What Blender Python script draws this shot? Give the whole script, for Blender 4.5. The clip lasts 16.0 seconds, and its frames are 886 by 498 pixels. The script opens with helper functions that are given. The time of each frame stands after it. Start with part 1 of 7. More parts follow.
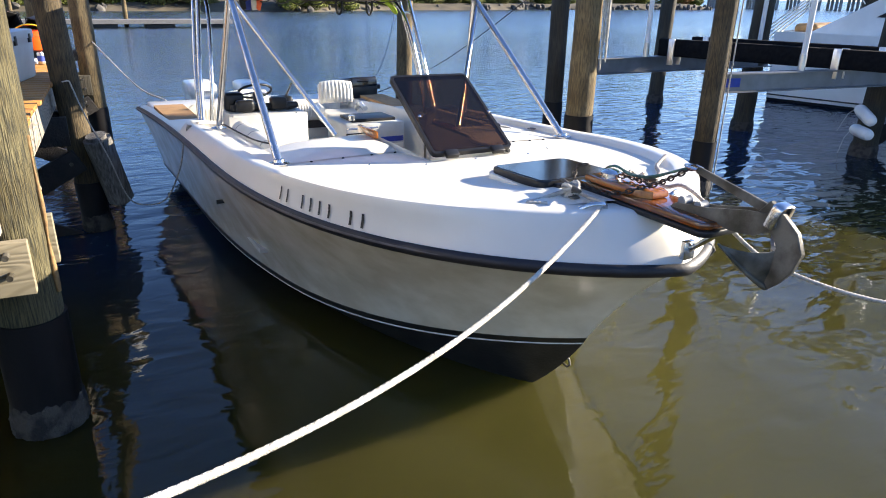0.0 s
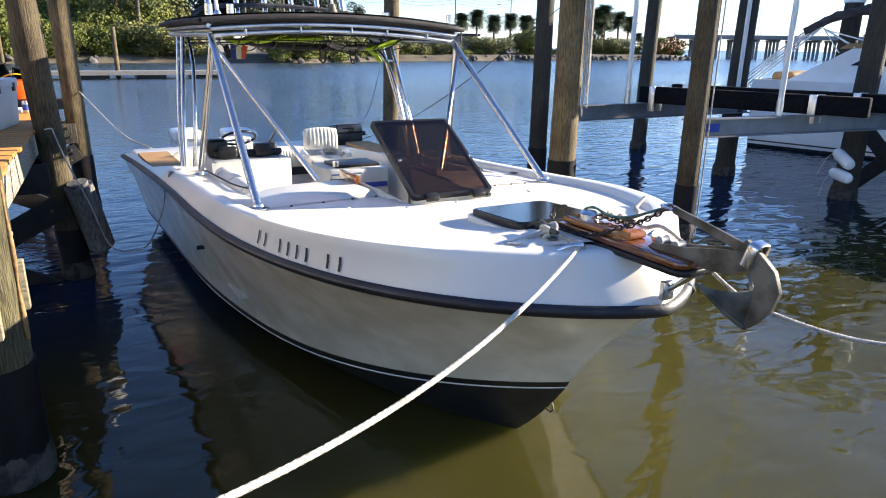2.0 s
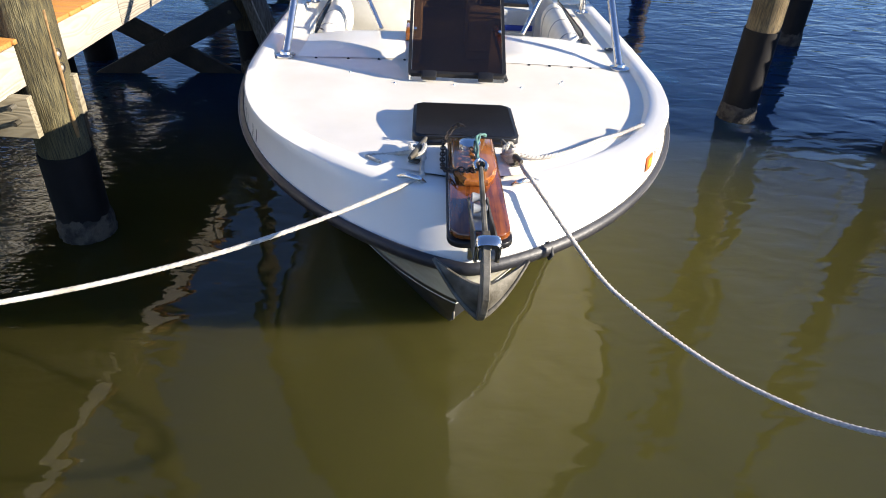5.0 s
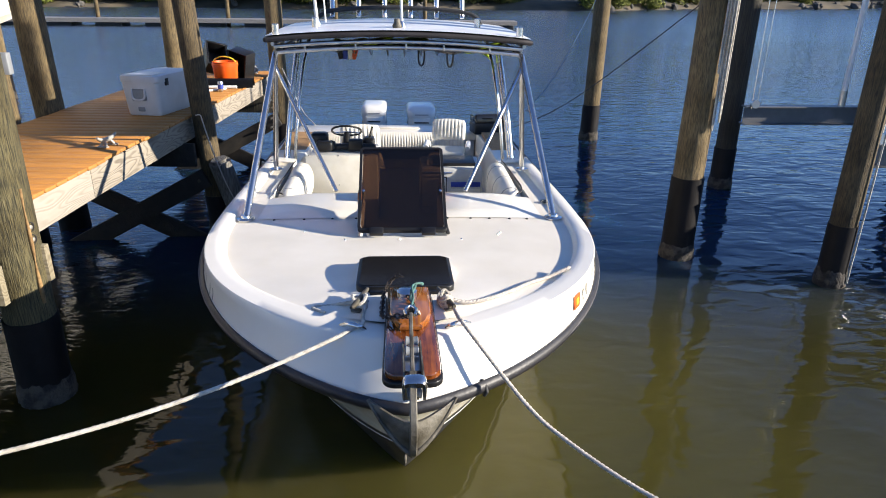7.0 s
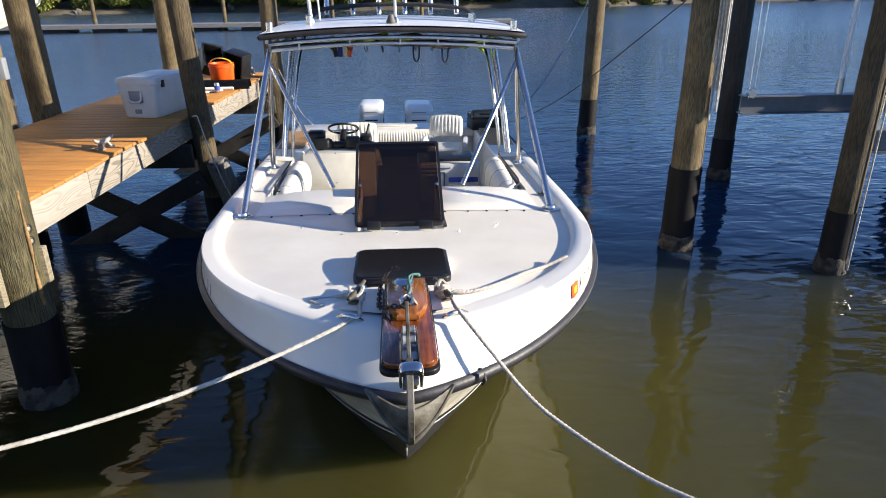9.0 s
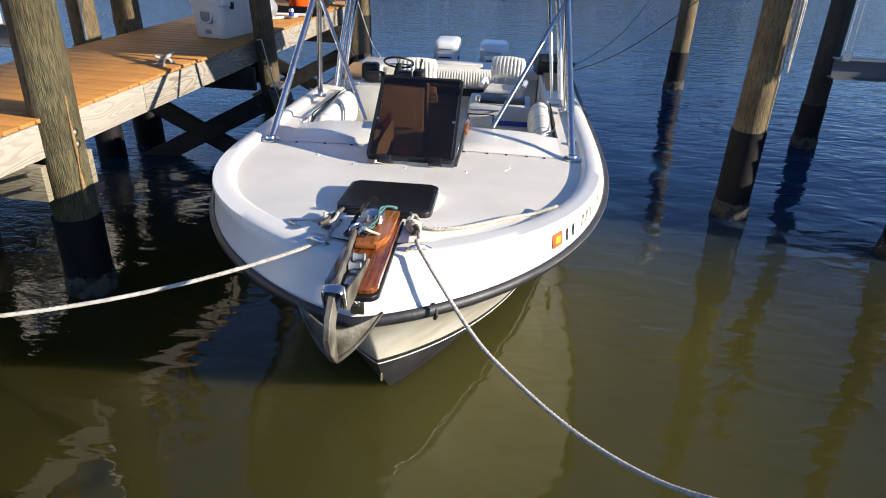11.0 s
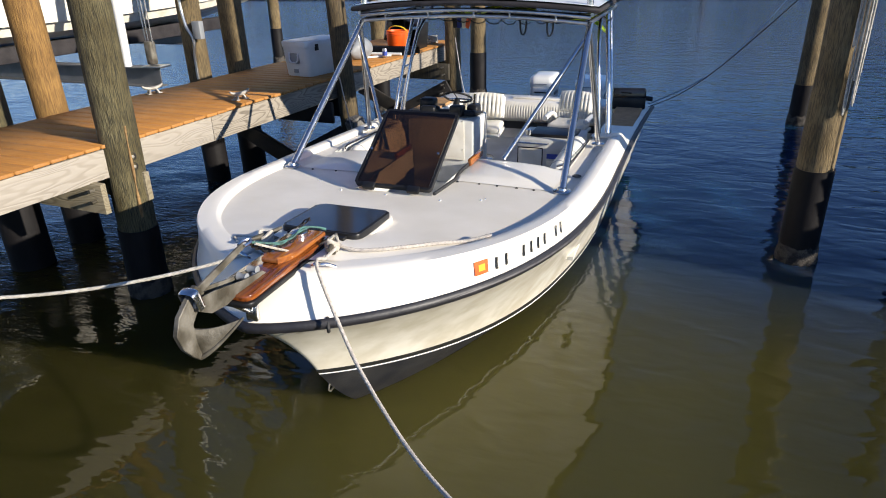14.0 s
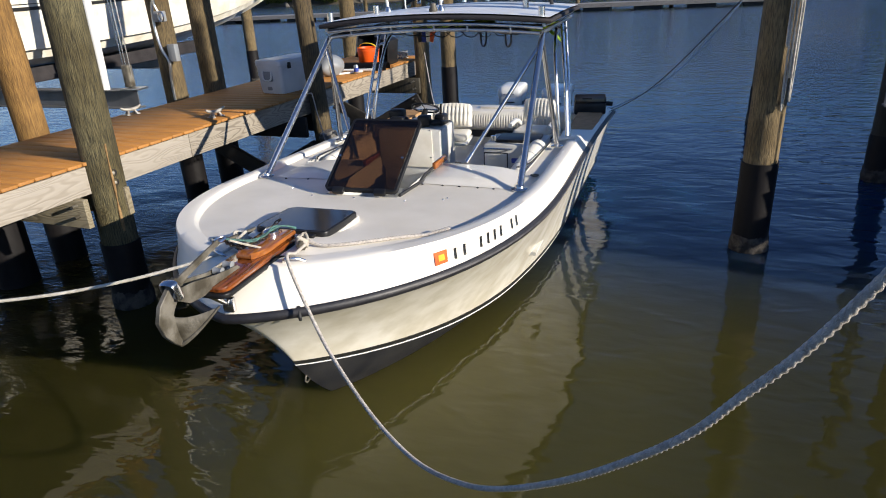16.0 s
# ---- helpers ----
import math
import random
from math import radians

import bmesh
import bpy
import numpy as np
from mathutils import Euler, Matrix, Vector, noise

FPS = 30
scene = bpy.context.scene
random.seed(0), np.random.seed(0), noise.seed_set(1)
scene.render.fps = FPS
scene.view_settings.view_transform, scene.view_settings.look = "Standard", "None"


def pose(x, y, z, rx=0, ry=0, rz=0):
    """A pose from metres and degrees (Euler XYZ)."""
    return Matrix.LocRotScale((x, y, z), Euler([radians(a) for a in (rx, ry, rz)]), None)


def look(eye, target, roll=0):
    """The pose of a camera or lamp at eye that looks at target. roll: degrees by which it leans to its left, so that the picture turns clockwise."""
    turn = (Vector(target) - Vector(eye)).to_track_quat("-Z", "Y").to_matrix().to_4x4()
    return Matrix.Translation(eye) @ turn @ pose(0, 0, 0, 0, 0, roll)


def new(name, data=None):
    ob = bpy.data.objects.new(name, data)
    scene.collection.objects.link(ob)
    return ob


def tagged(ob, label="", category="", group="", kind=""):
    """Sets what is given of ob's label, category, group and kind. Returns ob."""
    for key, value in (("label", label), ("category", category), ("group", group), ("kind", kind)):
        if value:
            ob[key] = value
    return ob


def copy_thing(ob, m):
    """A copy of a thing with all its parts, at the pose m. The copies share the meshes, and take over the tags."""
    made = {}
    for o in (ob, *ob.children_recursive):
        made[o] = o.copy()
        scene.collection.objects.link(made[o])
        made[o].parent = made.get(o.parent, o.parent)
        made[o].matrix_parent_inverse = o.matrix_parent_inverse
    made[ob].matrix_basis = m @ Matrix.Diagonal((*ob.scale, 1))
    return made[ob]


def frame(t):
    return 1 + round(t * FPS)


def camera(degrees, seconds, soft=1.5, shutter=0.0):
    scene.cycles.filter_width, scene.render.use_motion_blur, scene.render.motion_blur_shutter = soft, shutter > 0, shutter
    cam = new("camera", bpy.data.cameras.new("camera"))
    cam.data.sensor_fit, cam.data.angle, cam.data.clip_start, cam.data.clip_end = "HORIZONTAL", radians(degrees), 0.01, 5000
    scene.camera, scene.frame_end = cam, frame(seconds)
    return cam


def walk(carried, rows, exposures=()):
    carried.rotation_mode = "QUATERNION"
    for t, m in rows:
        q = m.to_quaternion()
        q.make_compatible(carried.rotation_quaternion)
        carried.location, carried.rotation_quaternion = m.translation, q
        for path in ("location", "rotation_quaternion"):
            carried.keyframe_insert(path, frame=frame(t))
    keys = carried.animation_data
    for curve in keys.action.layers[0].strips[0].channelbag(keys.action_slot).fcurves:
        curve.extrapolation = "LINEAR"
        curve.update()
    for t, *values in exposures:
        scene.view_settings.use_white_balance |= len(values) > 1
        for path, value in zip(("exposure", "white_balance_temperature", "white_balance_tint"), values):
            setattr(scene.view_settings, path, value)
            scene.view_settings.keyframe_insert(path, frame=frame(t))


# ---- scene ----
cam = camera(67.0, 16.0, soft=1.0)
PATH = [
    (0, (-2.15, -3.783, 2.067), (-1.208, -2.168, 1.355), 1.0),
    (0.5, (-2.137, -3.787, 2.02), (-1.132, -2.139, 1.499), -0.8),
    (1, (-2.131, -3.789, 1.981), (-1.119, -2.136, 1.484), -0.5),
    (1.5, (-2.126, -3.796, 1.949), (-1.114, -2.147, 1.441), -0.0),
    (2, (-2.091, -3.789, 2.041), (-1.103, -2.15, 1.461), 0.8),
    (2.5, (-2.006, -3.838, 2.414), (-1.055, -2.3, 1.56), -0.2),
    (3, (-1.846, -3.981, 2.512), (-0.963, -2.47, 1.543), -0.3),
    (3.2, (-1.678, -3.928, 2.431), (-0.844, -2.389, 1.464), 0.8),
    (5.3, (-0.057, -4.159, 2.562), (-0.06, -2.513, 1.426), 3.2),
    (5.5, (0.017, -4.168, 2.598), (-0.017, -2.519, 1.467), 3.8),
    (6, (-0.039, -4.177, 2.624), (-0.01, -2.43, 1.65), 2.0),
    (6.5, (-0.095, -4.304, 2.635), (0.012, -2.499, 1.78), 0.7),
    (7, (-0.081, -4.347, 2.615), (0.072, -2.495, 1.877), 0.6),
    (7.5, (-0.08, -4.349, 2.613), (0.081, -2.489, 1.895), 0.7),
    (8, (-0.11, -4.342, 2.615), (0.066, -2.485, 1.895), 0.7),
    (8.5, (-0.126, -4.329, 2.618), (0.06, -2.474, 1.894), 1.0),
    (9, (-0.055, -4.365, 2.573), (0.092, -2.512, 1.835), -0.7),
    (9.5, (0.069, -4.392, 2.552), (0.069, -2.583, 1.699), -2.1),
    (9.7, (0.155, -4.412, 2.552), (0.114, -2.609, 1.687), -0.2),
    (11.8, (0.827, -4.426, 2.57), (0.575, -2.667, 1.652), 2.5),
    (12, (0.944, -4.34, 2.525), (0.618, -2.599, 1.596), 3.6),
    (12.5, (1.105, -4.178, 2.5), (0.775, -2.461, 1.529), 5.0),
    (13, (1.368, -4.237, 2.555), (0.769, -2.581, 1.608), 2.9),
    (13.5, (1.641, -4.277, 2.603), (0.977, -2.584, 1.771), 1.4),
    (14, (1.735, -4.333, 2.587), (1.113, -2.609, 1.786), -1.6),
    (14.5, (1.754, -4.397, 2.573), (1.146, -2.636, 1.843), -1.6),
    (15, (1.761, -4.384, 2.589), (1.159, -2.601, 1.912), -1.6),
    (15.5, (1.753, -4.421, 2.572), (1.162, -2.638, 1.885), -1.9),
    (16, (1.962, -4.593, 2.576), (1.376, -2.837, 1.817), -3.3),
]
EXPOSURE = ((0, 1.36, 6750, 10), (1.5, 1.30, 6750, 10), (3, 1.32, 6800, 10), (5.5, 0.94, 6550, 10), (7, 0.73, 6500, 10), (8, 0.69, 6450, 10), (9.5, 0.69, 6450, 10), (12, 0.44, 6400, 10), (13.5, 0.32, 6400, 10), (15, 0.23, 6400, 10), (16, 0.13, 6400, 10))
walk(cam, [(t, look(eye, target, roll)) for t, eye, target, roll in PATH], EXPOSURE)

# ---- sky, sun ----
SUN_DIR = Vector((0.974, -0.225, 0.0)).normalized()      # where the sun stands, seen from above
SUN_EL = radians(18)
world = bpy.data.worlds.new("sky")
scene.world = world
world.use_nodes = True
wn = world.node_tree.nodes
sky = wn.new("ShaderNodeTexSky")
sky.sky_type = "NISHITA"
sky.sun_disc = False
sky.sun_elevation = SUN_EL
sky.sun_rotation = math.atan2(SUN_DIR.x, SUN_DIR.y)
sky.air_density, sky.dust_density, sky.ozone_density = 1.0, 0.05, 3.5
wn["Background"].inputs["Strength"].default_value = 0.112
clear = wn.new("ShaderNodeMix")                        # a clear, deep blue winter sky
clear.data_type, clear.blend_type = "RGBA", "MULTIPLY"
clear.inputs[0].default_value, clear.inputs[7].default_value = 1.0, (0.84, 0.92, 1.20, 1)
world.node_tree.links.new(sky.outputs[0], clear.inputs[6])
world.node_tree.links.new(clear.outputs[2], wn["Background"].inputs[0])
sun = new("sun", bpy.data.lights.new("sun", "SUN"))
sun.data.energy, sun.data.angle, sun.data.color = 6.8, radians(0.6), (1.0, 0.91, 0.775)
to_sun = Vector((SUN_DIR.x * math.cos(SUN_EL), SUN_DIR.y * math.cos(SUN_EL), math.sin(SUN_EL)))
sun.matrix_world = Matrix.Translation(to_sun * 60) @ to_sun.to_track_quat("Z", "Y").to_matrix().to_4x4()


# ---- materials ----
def mat(name, c1, c2=None, scale=6.0, rough=0.5, metal=0.0, bump=0.0, bscale=60.0, stretch=(1, 1, 1), coat=0.0,
        spec=0.5, rand=0.0, island=0.0, stain=0.0, stain_scale=1.3, trans=0.0, sharp=(0.35, 0.65), rvar=0.15):
    """A principled material: two-scale mottling between c1 and c2, dark stains, fine relief."""
    m = bpy.data.materials.new(name)
    m.use_nodes = True
    nt, nd = m.node_tree, m.node_tree.nodes
    lk = nt.links.new
    b = nd["Principled BSDF"]
    c2 = c2 or tuple(v * 0.85 for v in c1)
    tc = nd.new("ShaderNodeTexCoord")
    mp = nd.new("ShaderNodeMapping")
    mp.inputs["Scale"].default_value = stretch
    lk(tc.outputs["Object"], mp.inputs["Vector"])
    n1 = nd.new("ShaderNodeTexNoise")
    n1.inputs["Scale"].default_value, n1.inputs["Detail"].default_value = scale, 6
    lk(mp.outputs[0], n1.inputs["Vector"])
    ramp = nd.new("ShaderNodeValToRGB")
    ramp.color_ramp.elements[0].position, ramp.color_ramp.elements[1].position = sharp
    ramp.color_ramp.elements[0].color, ramp.color_ramp.elements[1].color = (*c2, 1), (*c1, 1)
    lk(n1.outputs["Fac"], ramp.inputs["Fac"])
    col = ramp.outputs["Color"]
    if stain:
        n2 = nd.new("ShaderNodeTexNoise")
        n2.inputs["Scale"].default_value, n2.inputs["Detail"].default_value = stain_scale, 8
        lk(tc.outputs["Object"], n2.inputs["Vector"])
        r2 = nd.new("ShaderNodeValToRGB")
        r2.color_ramp.elements[0].position, r2.color_ramp.elements[1].position = 0.38, 0.62
        r2.color_ramp.elements[0].color = (1 - stain, 1 - stain * 1.1, 1 - stain * 1.35, 1)
        mx = nd.new("ShaderNodeMix")
        mx.data_type, mx.blend_type = "RGBA", "MULTIPLY"
        mx.inputs[0].default_value = 1.0
        lk(n2.outputs["Fac"], r2.inputs["Fac"])
        lk(col, mx.inputs[6])
        lk(r2.outputs["Color"], mx.inputs[7])
        col = mx.outputs[2]
    if rand or island:
        hs = nd.new("ShaderNodeHueSaturation")
        mr = nd.new("ShaderNodeMapRange")
        amount = rand or island
        mr.inputs["To Min"].default_value, mr.inputs["To Max"].default_value = 1 - amount, 1 + amount
        if rand:
            lk(nd.new("ShaderNodeObjectInfo").outputs["Random"], mr.inputs["Value"])
        else:
            lk(nd.new("ShaderNodeNewGeometry").outputs["Random Per Island"], mr.inputs["Value"])
        lk(mr.outputs[0], hs.inputs["Value"])
        lk(col, hs.inputs["Color"])
        col = hs.outputs["Color"]
    lk(col, b.inputs["Base Color"])
    rr = nd.new("ShaderNodeMapRange")
    rr.inputs["To Min"].default_value = max(0.02, rough * (1 - rvar))
    rr.inputs["To Max"].default_value = min(1.0, rough * (1 + rvar))
    lk(n1.outputs["Fac"], rr.inputs["Value"])
    lk(rr.outputs[0], b.inputs["Roughness"])
    b.inputs["Metallic"].default_value = metal
    b.inputs["Specular IOR Level"].default_value = spec
    b.inputs["Coat Weight"].default_value = coat
    b.inputs["Coat Roughness"].default_value = 0.06
    if trans:
        b.inputs["Transmission Weight"].default_value = trans
    if bump:
        n3 = nd.new("ShaderNodeTexNoise")
        n3.inputs["Scale"].default_value, n3.inputs["Detail"].default_value = bscale, 5
        lk(mp.outputs[0], n3.inputs["Vector"])
        bp = nd.new("ShaderNodeBump")
        bp.inputs["Strength"].default_value, bp.inputs["Distance"].default_value = bump, 0.01
        lk(n3.outputs["Fac"], bp.inputs["Height"])
        lk(bp.outputs[0], b.inputs["Normal"])
    return m


GEL = mat("gelcoat", (0.83, 0.79, 0.705), (0.79, 0.745, 0.655), 2.2, 0.34, coat=0.1, stain=0.06, bump=0.03, bscale=5)
HULL = mat("hull_gelcoat", (0.82, 0.785, 0.695), (0.74, 0.695, 0.585), 3.5, 0.22, coat=0.35, stain=0.17, stain_scale=4.5)
NONSKID = mat("deck_nonskid", (0.83, 0.775, 0.675), (0.775, 0.72, 0.615), 3.0, 0.5, stain=0.10, bump=0.12, bscale=260)
BOTTOM = mat("bottom_paint", (0.012, 0.013, 0.018), (0.03, 0.03, 0.033), 5, 0.45, stain=0.2, bump=0.2)
NAVY = mat("rub_rail_vinyl", (0.009, 0.009, 0.013), (0.020, 0.019, 0.022), 9, 0.5, bump=0.15)
# grey rail insert; the rail's highlight band is put into this colour
RAIL_IN = mat("highlight_rail_insert", (0.085, 0.08, 0.082), (0.04, 0.038, 0.042), 14, 0.5, bump=0.1)
BLACK = mat("black_plastic", (0.010, 0.010, 0.011), (0.016, 0.016, 0.016), 9, 0.38, bump=0.05, spec=0.3)
CARPET = mat("black_bunk_carpet", (0.006, 0.006, 0.007), (0.011, 0.011, 0.012), 20, 0.95, spec=0.1, bump=0.4, bscale=200)
RUBBER = mat("black_rubber", (0.015, 0.015, 0.016), (0.03, 0.03, 0.03), 20, 0.7, bump=0.2)
SMOKE = mat("smoked_acrylic", (0.010, 0.009, 0.009), (0.013, 0.012, 0.011), 1.5, 0.16, coat=0.15)
STEEL = mat("polished_steel", (0.70, 0.69, 0.67), (0.60, 0.59, 0.57), 10, 0.24, metal=1.0)
ALU = mat("aluminium", (0.60, 0.60, 0.60), (0.48, 0.49, 0.50), 8, 0.32, metal=1.0, bump=0.05)
GALV = mat("galvanised_steel", (0.185, 0.170, 0.140), (0.085, 0.077, 0.062), 9, 0.60, metal=0.25, bump=0.5, bscale=35, stain=0.35, stain_scale=9)
LIFT_ALU = mat("dull_lift_aluminium", (0.23, 0.235, 0.25), (0.17, 0.175, 0.185), 5, 0.5, metal=0.7, bump=0.05, stain=0.15)
TEAK = mat("varnished_teak", (0.28, 0.080, 0.015), (0.11, 0.028, 0.007), 5, 0.12, stretch=(12, 1.2, 12), coat=0.9, stain=0.3, stain_scale=7)
TEAK_PALE = mat("pale_teak", (0.37, 0.128, 0.026), (0.21, 0.066, 0.014), 5, 0.16, stretch=(12, 1.2, 12), coat=0.7)
MAT_TAN = mat("tan_gunwale_mat", (0.46, 0.27, 0.115), (0.36, 0.20, 0.08), 12, 0.8, bump=0.4, bscale=120, stain=0.2)
VINYL = mat("white_vinyl", (0.78, 0.75, 0.67), (0.70, 0.66, 0.57), 4, 0.42, bump=0.1, bscale=80, stain=0.12, stain_scale=5)
LINER = mat("cockpit_liner", (0.62, 0.62, 0.60), (0.54, 0.54, 0.52), 3, 0.45, stain=0.14, stain_scale=4)
COWL = mat("white_cowling", (0.78, 0.77, 0.72), (0.72, 0.71, 0.66), 4, 0.25, coat=0.4)
INK = mat("black_decal", (0.012, 0.012, 0.012), (0.02, 0.02, 0.02), 9, 0.4)
STICK_R = mat("orange_sticker", (0.80, 0.13, 0.03), (0.72, 0.10, 0.02), 9, 0.4)
STICK_Y = mat("yellow_sticker", (0.85, 0.45, 0.04), (0.80, 0.40, 0.03), 9, 0.4)
CANVAS = mat("black_canvas", (0.014, 0.012, 0.014), (0.028, 0.024, 0.026), 6, 0.8, bump=0.4, bscale=90)
CANVAS_B = mat("brown_black_canvas", (0.070, 0.058, 0.052), (0.028, 0.024, 0.023), 6, 0.85, bump=0.5, bscale=40)
LIME = mat("lime_life_vest", (0.42, 0.60, 0.03), (0.30, 0.45, 0.02), 5, 0.7, bump=0.4, bscale=30)
VEST_G = mat("grey_life_vest", (0.27, 0.235, 0.205), (0.18, 0.155, 0.135), 5, 0.7, bump=0.4, bscale=30)
BLUE = mat("blue_fabric", (0.03, 0.07, 0.38), (0.02, 0.04, 0.25), 6, 0.7)
PILE = mat("weathered_pile", (0.190, 0.138, 0.066), (0.046, 0.034, 0.018), 5.5, 0.85, stretch=(20, 20, 2.0), bump=0.9, bscale=9,
           stain=0.40, stain_scale=2.6, rand=0.16, sharp=(0.30, 0.60))
PILE_G = mat("greenish_pile", (0.145, 0.124, 0.060), (0.030, 0.028, 0.014), 6.5, 0.85, stretch=(26, 26, 1.6), bump=1.0, bscale=8,
             stain=0.45, stain_scale=3.4, sharp=(0.36, 0.58))
# browner, darker pile wood with some of its shade put into the colour
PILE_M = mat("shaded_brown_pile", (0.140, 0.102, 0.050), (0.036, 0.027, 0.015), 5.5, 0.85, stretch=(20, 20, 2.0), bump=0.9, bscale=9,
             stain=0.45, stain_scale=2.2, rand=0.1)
PILE_O = mat("orange_brown_pile", (0.28, 0.158, 0.046), (0.135, 0.072, 0.020), 5.5, 0.85, stretch=(18, 18, 1.6), bump=0.8, bscale=9,
             stain=0.35, stain_scale=2.2, rand=0.1)
# dark copy of the pile wood for shaded piles; shade is in the colour
PILE_D = mat("shaded_dark_pile", (0.070, 0.060, 0.040), (0.024, 0.021, 0.016), 4.5, 0.85, stretch=(20, 20, 0.9), bump=0.9, bscale=9,
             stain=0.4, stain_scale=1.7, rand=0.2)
PALE_CUT = mat("sunlit_orange_pine", (0.30, 0.185, 0.075), (0.17, 0.095, 0.035), 30, 0.8, bump=0.4, bscale=60)
SLEEVE = mat("black_pile_wrap", (0.005, 0.0045, 0.005), (0.012, 0.0105, 0.011), 5, 0.6, spec=0.2, bump=0.5, bscale=12, stretch=(1, 1, 0.5))
BARN = mat("barnacle_crust", (0.062, 0.053, 0.043), (0.014, 0.012, 0.010), 11, 0.95, bump=1.0, bscale=60, sharp=(0.42, 0.58))
CAP = mat("white_pile_cap", (0.80, 0.80, 0.78), (0.74, 0.74, 0.71), 4, 0.4)
PLANK = mat("brown_composite_plank", (0.44, 0.198, 0.041), (0.345, 0.146, 0.028), 4, 0.66, stretch=(1.0, 14, 14), bump=0.3,
            bscale=20, rand=0.10, stain=0.12)
# near-black timber for joists, beams, braces and bolt holes
DARKWOOD = mat("near_black_timber", (0.026, 0.021, 0.017), (0.009, 0.008, 0.007), 4, 0.8, stretch=(3, 3, 3), bump=0.8, bscale=18)
LOG = mat("grey_driftwood_log", (0.25, 0.238, 0.22), (0.095, 0.088, 0.078), 4.5, 0.9, stretch=(14, 14, 1.4), bump=0.9, bscale=9, stain=0.3, stain_scale=3)
COOLER = mat("white_cooler_plastic", (0.66, 0.67, 0.68), (0.60, 0.61, 0.62), 5, 0.45, bump=0.15, bscale=150, stain=0.12)
ORANGE = mat("orange_plastic", (0.85, 0.115, 0.010), (0.78, 0.095, 0.008), 4, 0.35)
YELLOW = mat("yellow_grip", (0.80, 0.55, 0.02), (0.7, 0.45, 0.02), 4, 0.5)
GREYP = mat("grey_plastic", (0.24, 0.25, 0.26), (0.19, 0.20, 0.21), 6, 0.5)
ROPE_W = mat("white_rope", (0.66, 0.62, 0.545), (0.44, 0.41, 0.36), 30, 0.85, bump=0.6, bscale=300, stain=0.2, stain_scale=6)
ROPE_G = mat("grey_rope", (0.58, 0.53, 0.47), (0.36, 0.325, 0.285), 60, 0.85, bump=0.6, bscale=300)
CLEAT = mat("pale_galvanised_casting", (0.44, 0.42, 0.38), (0.30, 0.28, 0.25), 14, 0.55, metal=0.35, bump=0.4, bscale=60, stain=0.2, stain_scale=9)
ROPE_D = mat("dark_rope", (0.05, 0.05, 0.055), (0.03, 0.03, 0.035), 40, 0.85)
ROPE_B = mat("faded_blue_rope", (0.06, 0.12, 0.20), (0.035, 0.06, 0.10), 40, 0.85)
ROPE_T = mat("teal_cord", (0.075, 0.19, 0.165), (0.04, 0.075, 0.065), 40, 0.8)
CHAIN = mat("rusty_chain", (0.06, 0.045, 0.035), (0.025, 0.02, 0.018), 40, 0.6, metal=0.5, bump=0.5)
PAINTW = mat("white_paint", (0.80, 0.80, 0.78), (0.74, 0.74, 0.72), 3, 0.35, stain=0.08)
GLASS_D = mat("dark_cabin_glass", (0.015, 0.018, 0.024), (0.02, 0.024, 0.03), 2, 0.06, coat=0.5)
CONC = mat("pale_concrete", (0.42, 0.40, 0.37), (0.32, 0.30, 0.28), 0.4, 0.85, stain=0.2, stain_scale=0.15)
CONC_D = mat("bridge_concrete", (0.30, 0.29, 0.29), (0.22, 0.22, 0.22), 0.3, 0.85)
SAND = mat("shore_earth", (0.150, 0.124, 0.086), (0.072, 0.061, 0.043), 0.5, 0.95, bump=0.6, bscale=3, stain=0.3, stain_scale=0.1)
ROCK = mat("shore_rock", (0.105, 0.098, 0.088), (0.05, 0.045, 0.04), 1.5, 0.95, bump=0.8, bscale=5, island=0.35)
LEAF = mat("mangrove_leaf", (0.150, 0.160, 0.028), (0.066, 0.084, 0.016), 0.6, 0.7, spec=0.25, island=0.55)
LEAF_Y = mat("olive_leaf", (0.19, 0.18, 0.055), (0.10, 0.105, 0.032), 0.6, 0.7, spec=0.25, island=0.5)
LEAF_D = mat("dark_needle", (0.022, 0.038, 0.018), (0.012, 0.022, 0.010), 0.6, 0.7, island=0.5)
LEAF_R = mat("rust_bush_leaf", (0.24, 0.11, 0.03), (0.14, 0.08, 0.025), 0.6, 0.6, island=0.4)
FROND = mat("palm_frond", (0.060, 0.082, 0.024), (0.03, 0.042, 0.013), 0.6, 0.7, island=0.4)
BARK = mat("palm_trunk", (0.20, 0.165, 0.125), (0.10, 0.08, 0.06), 2, 0.95, bump=0.6, bscale=8, stretch=(1, 1, 3))


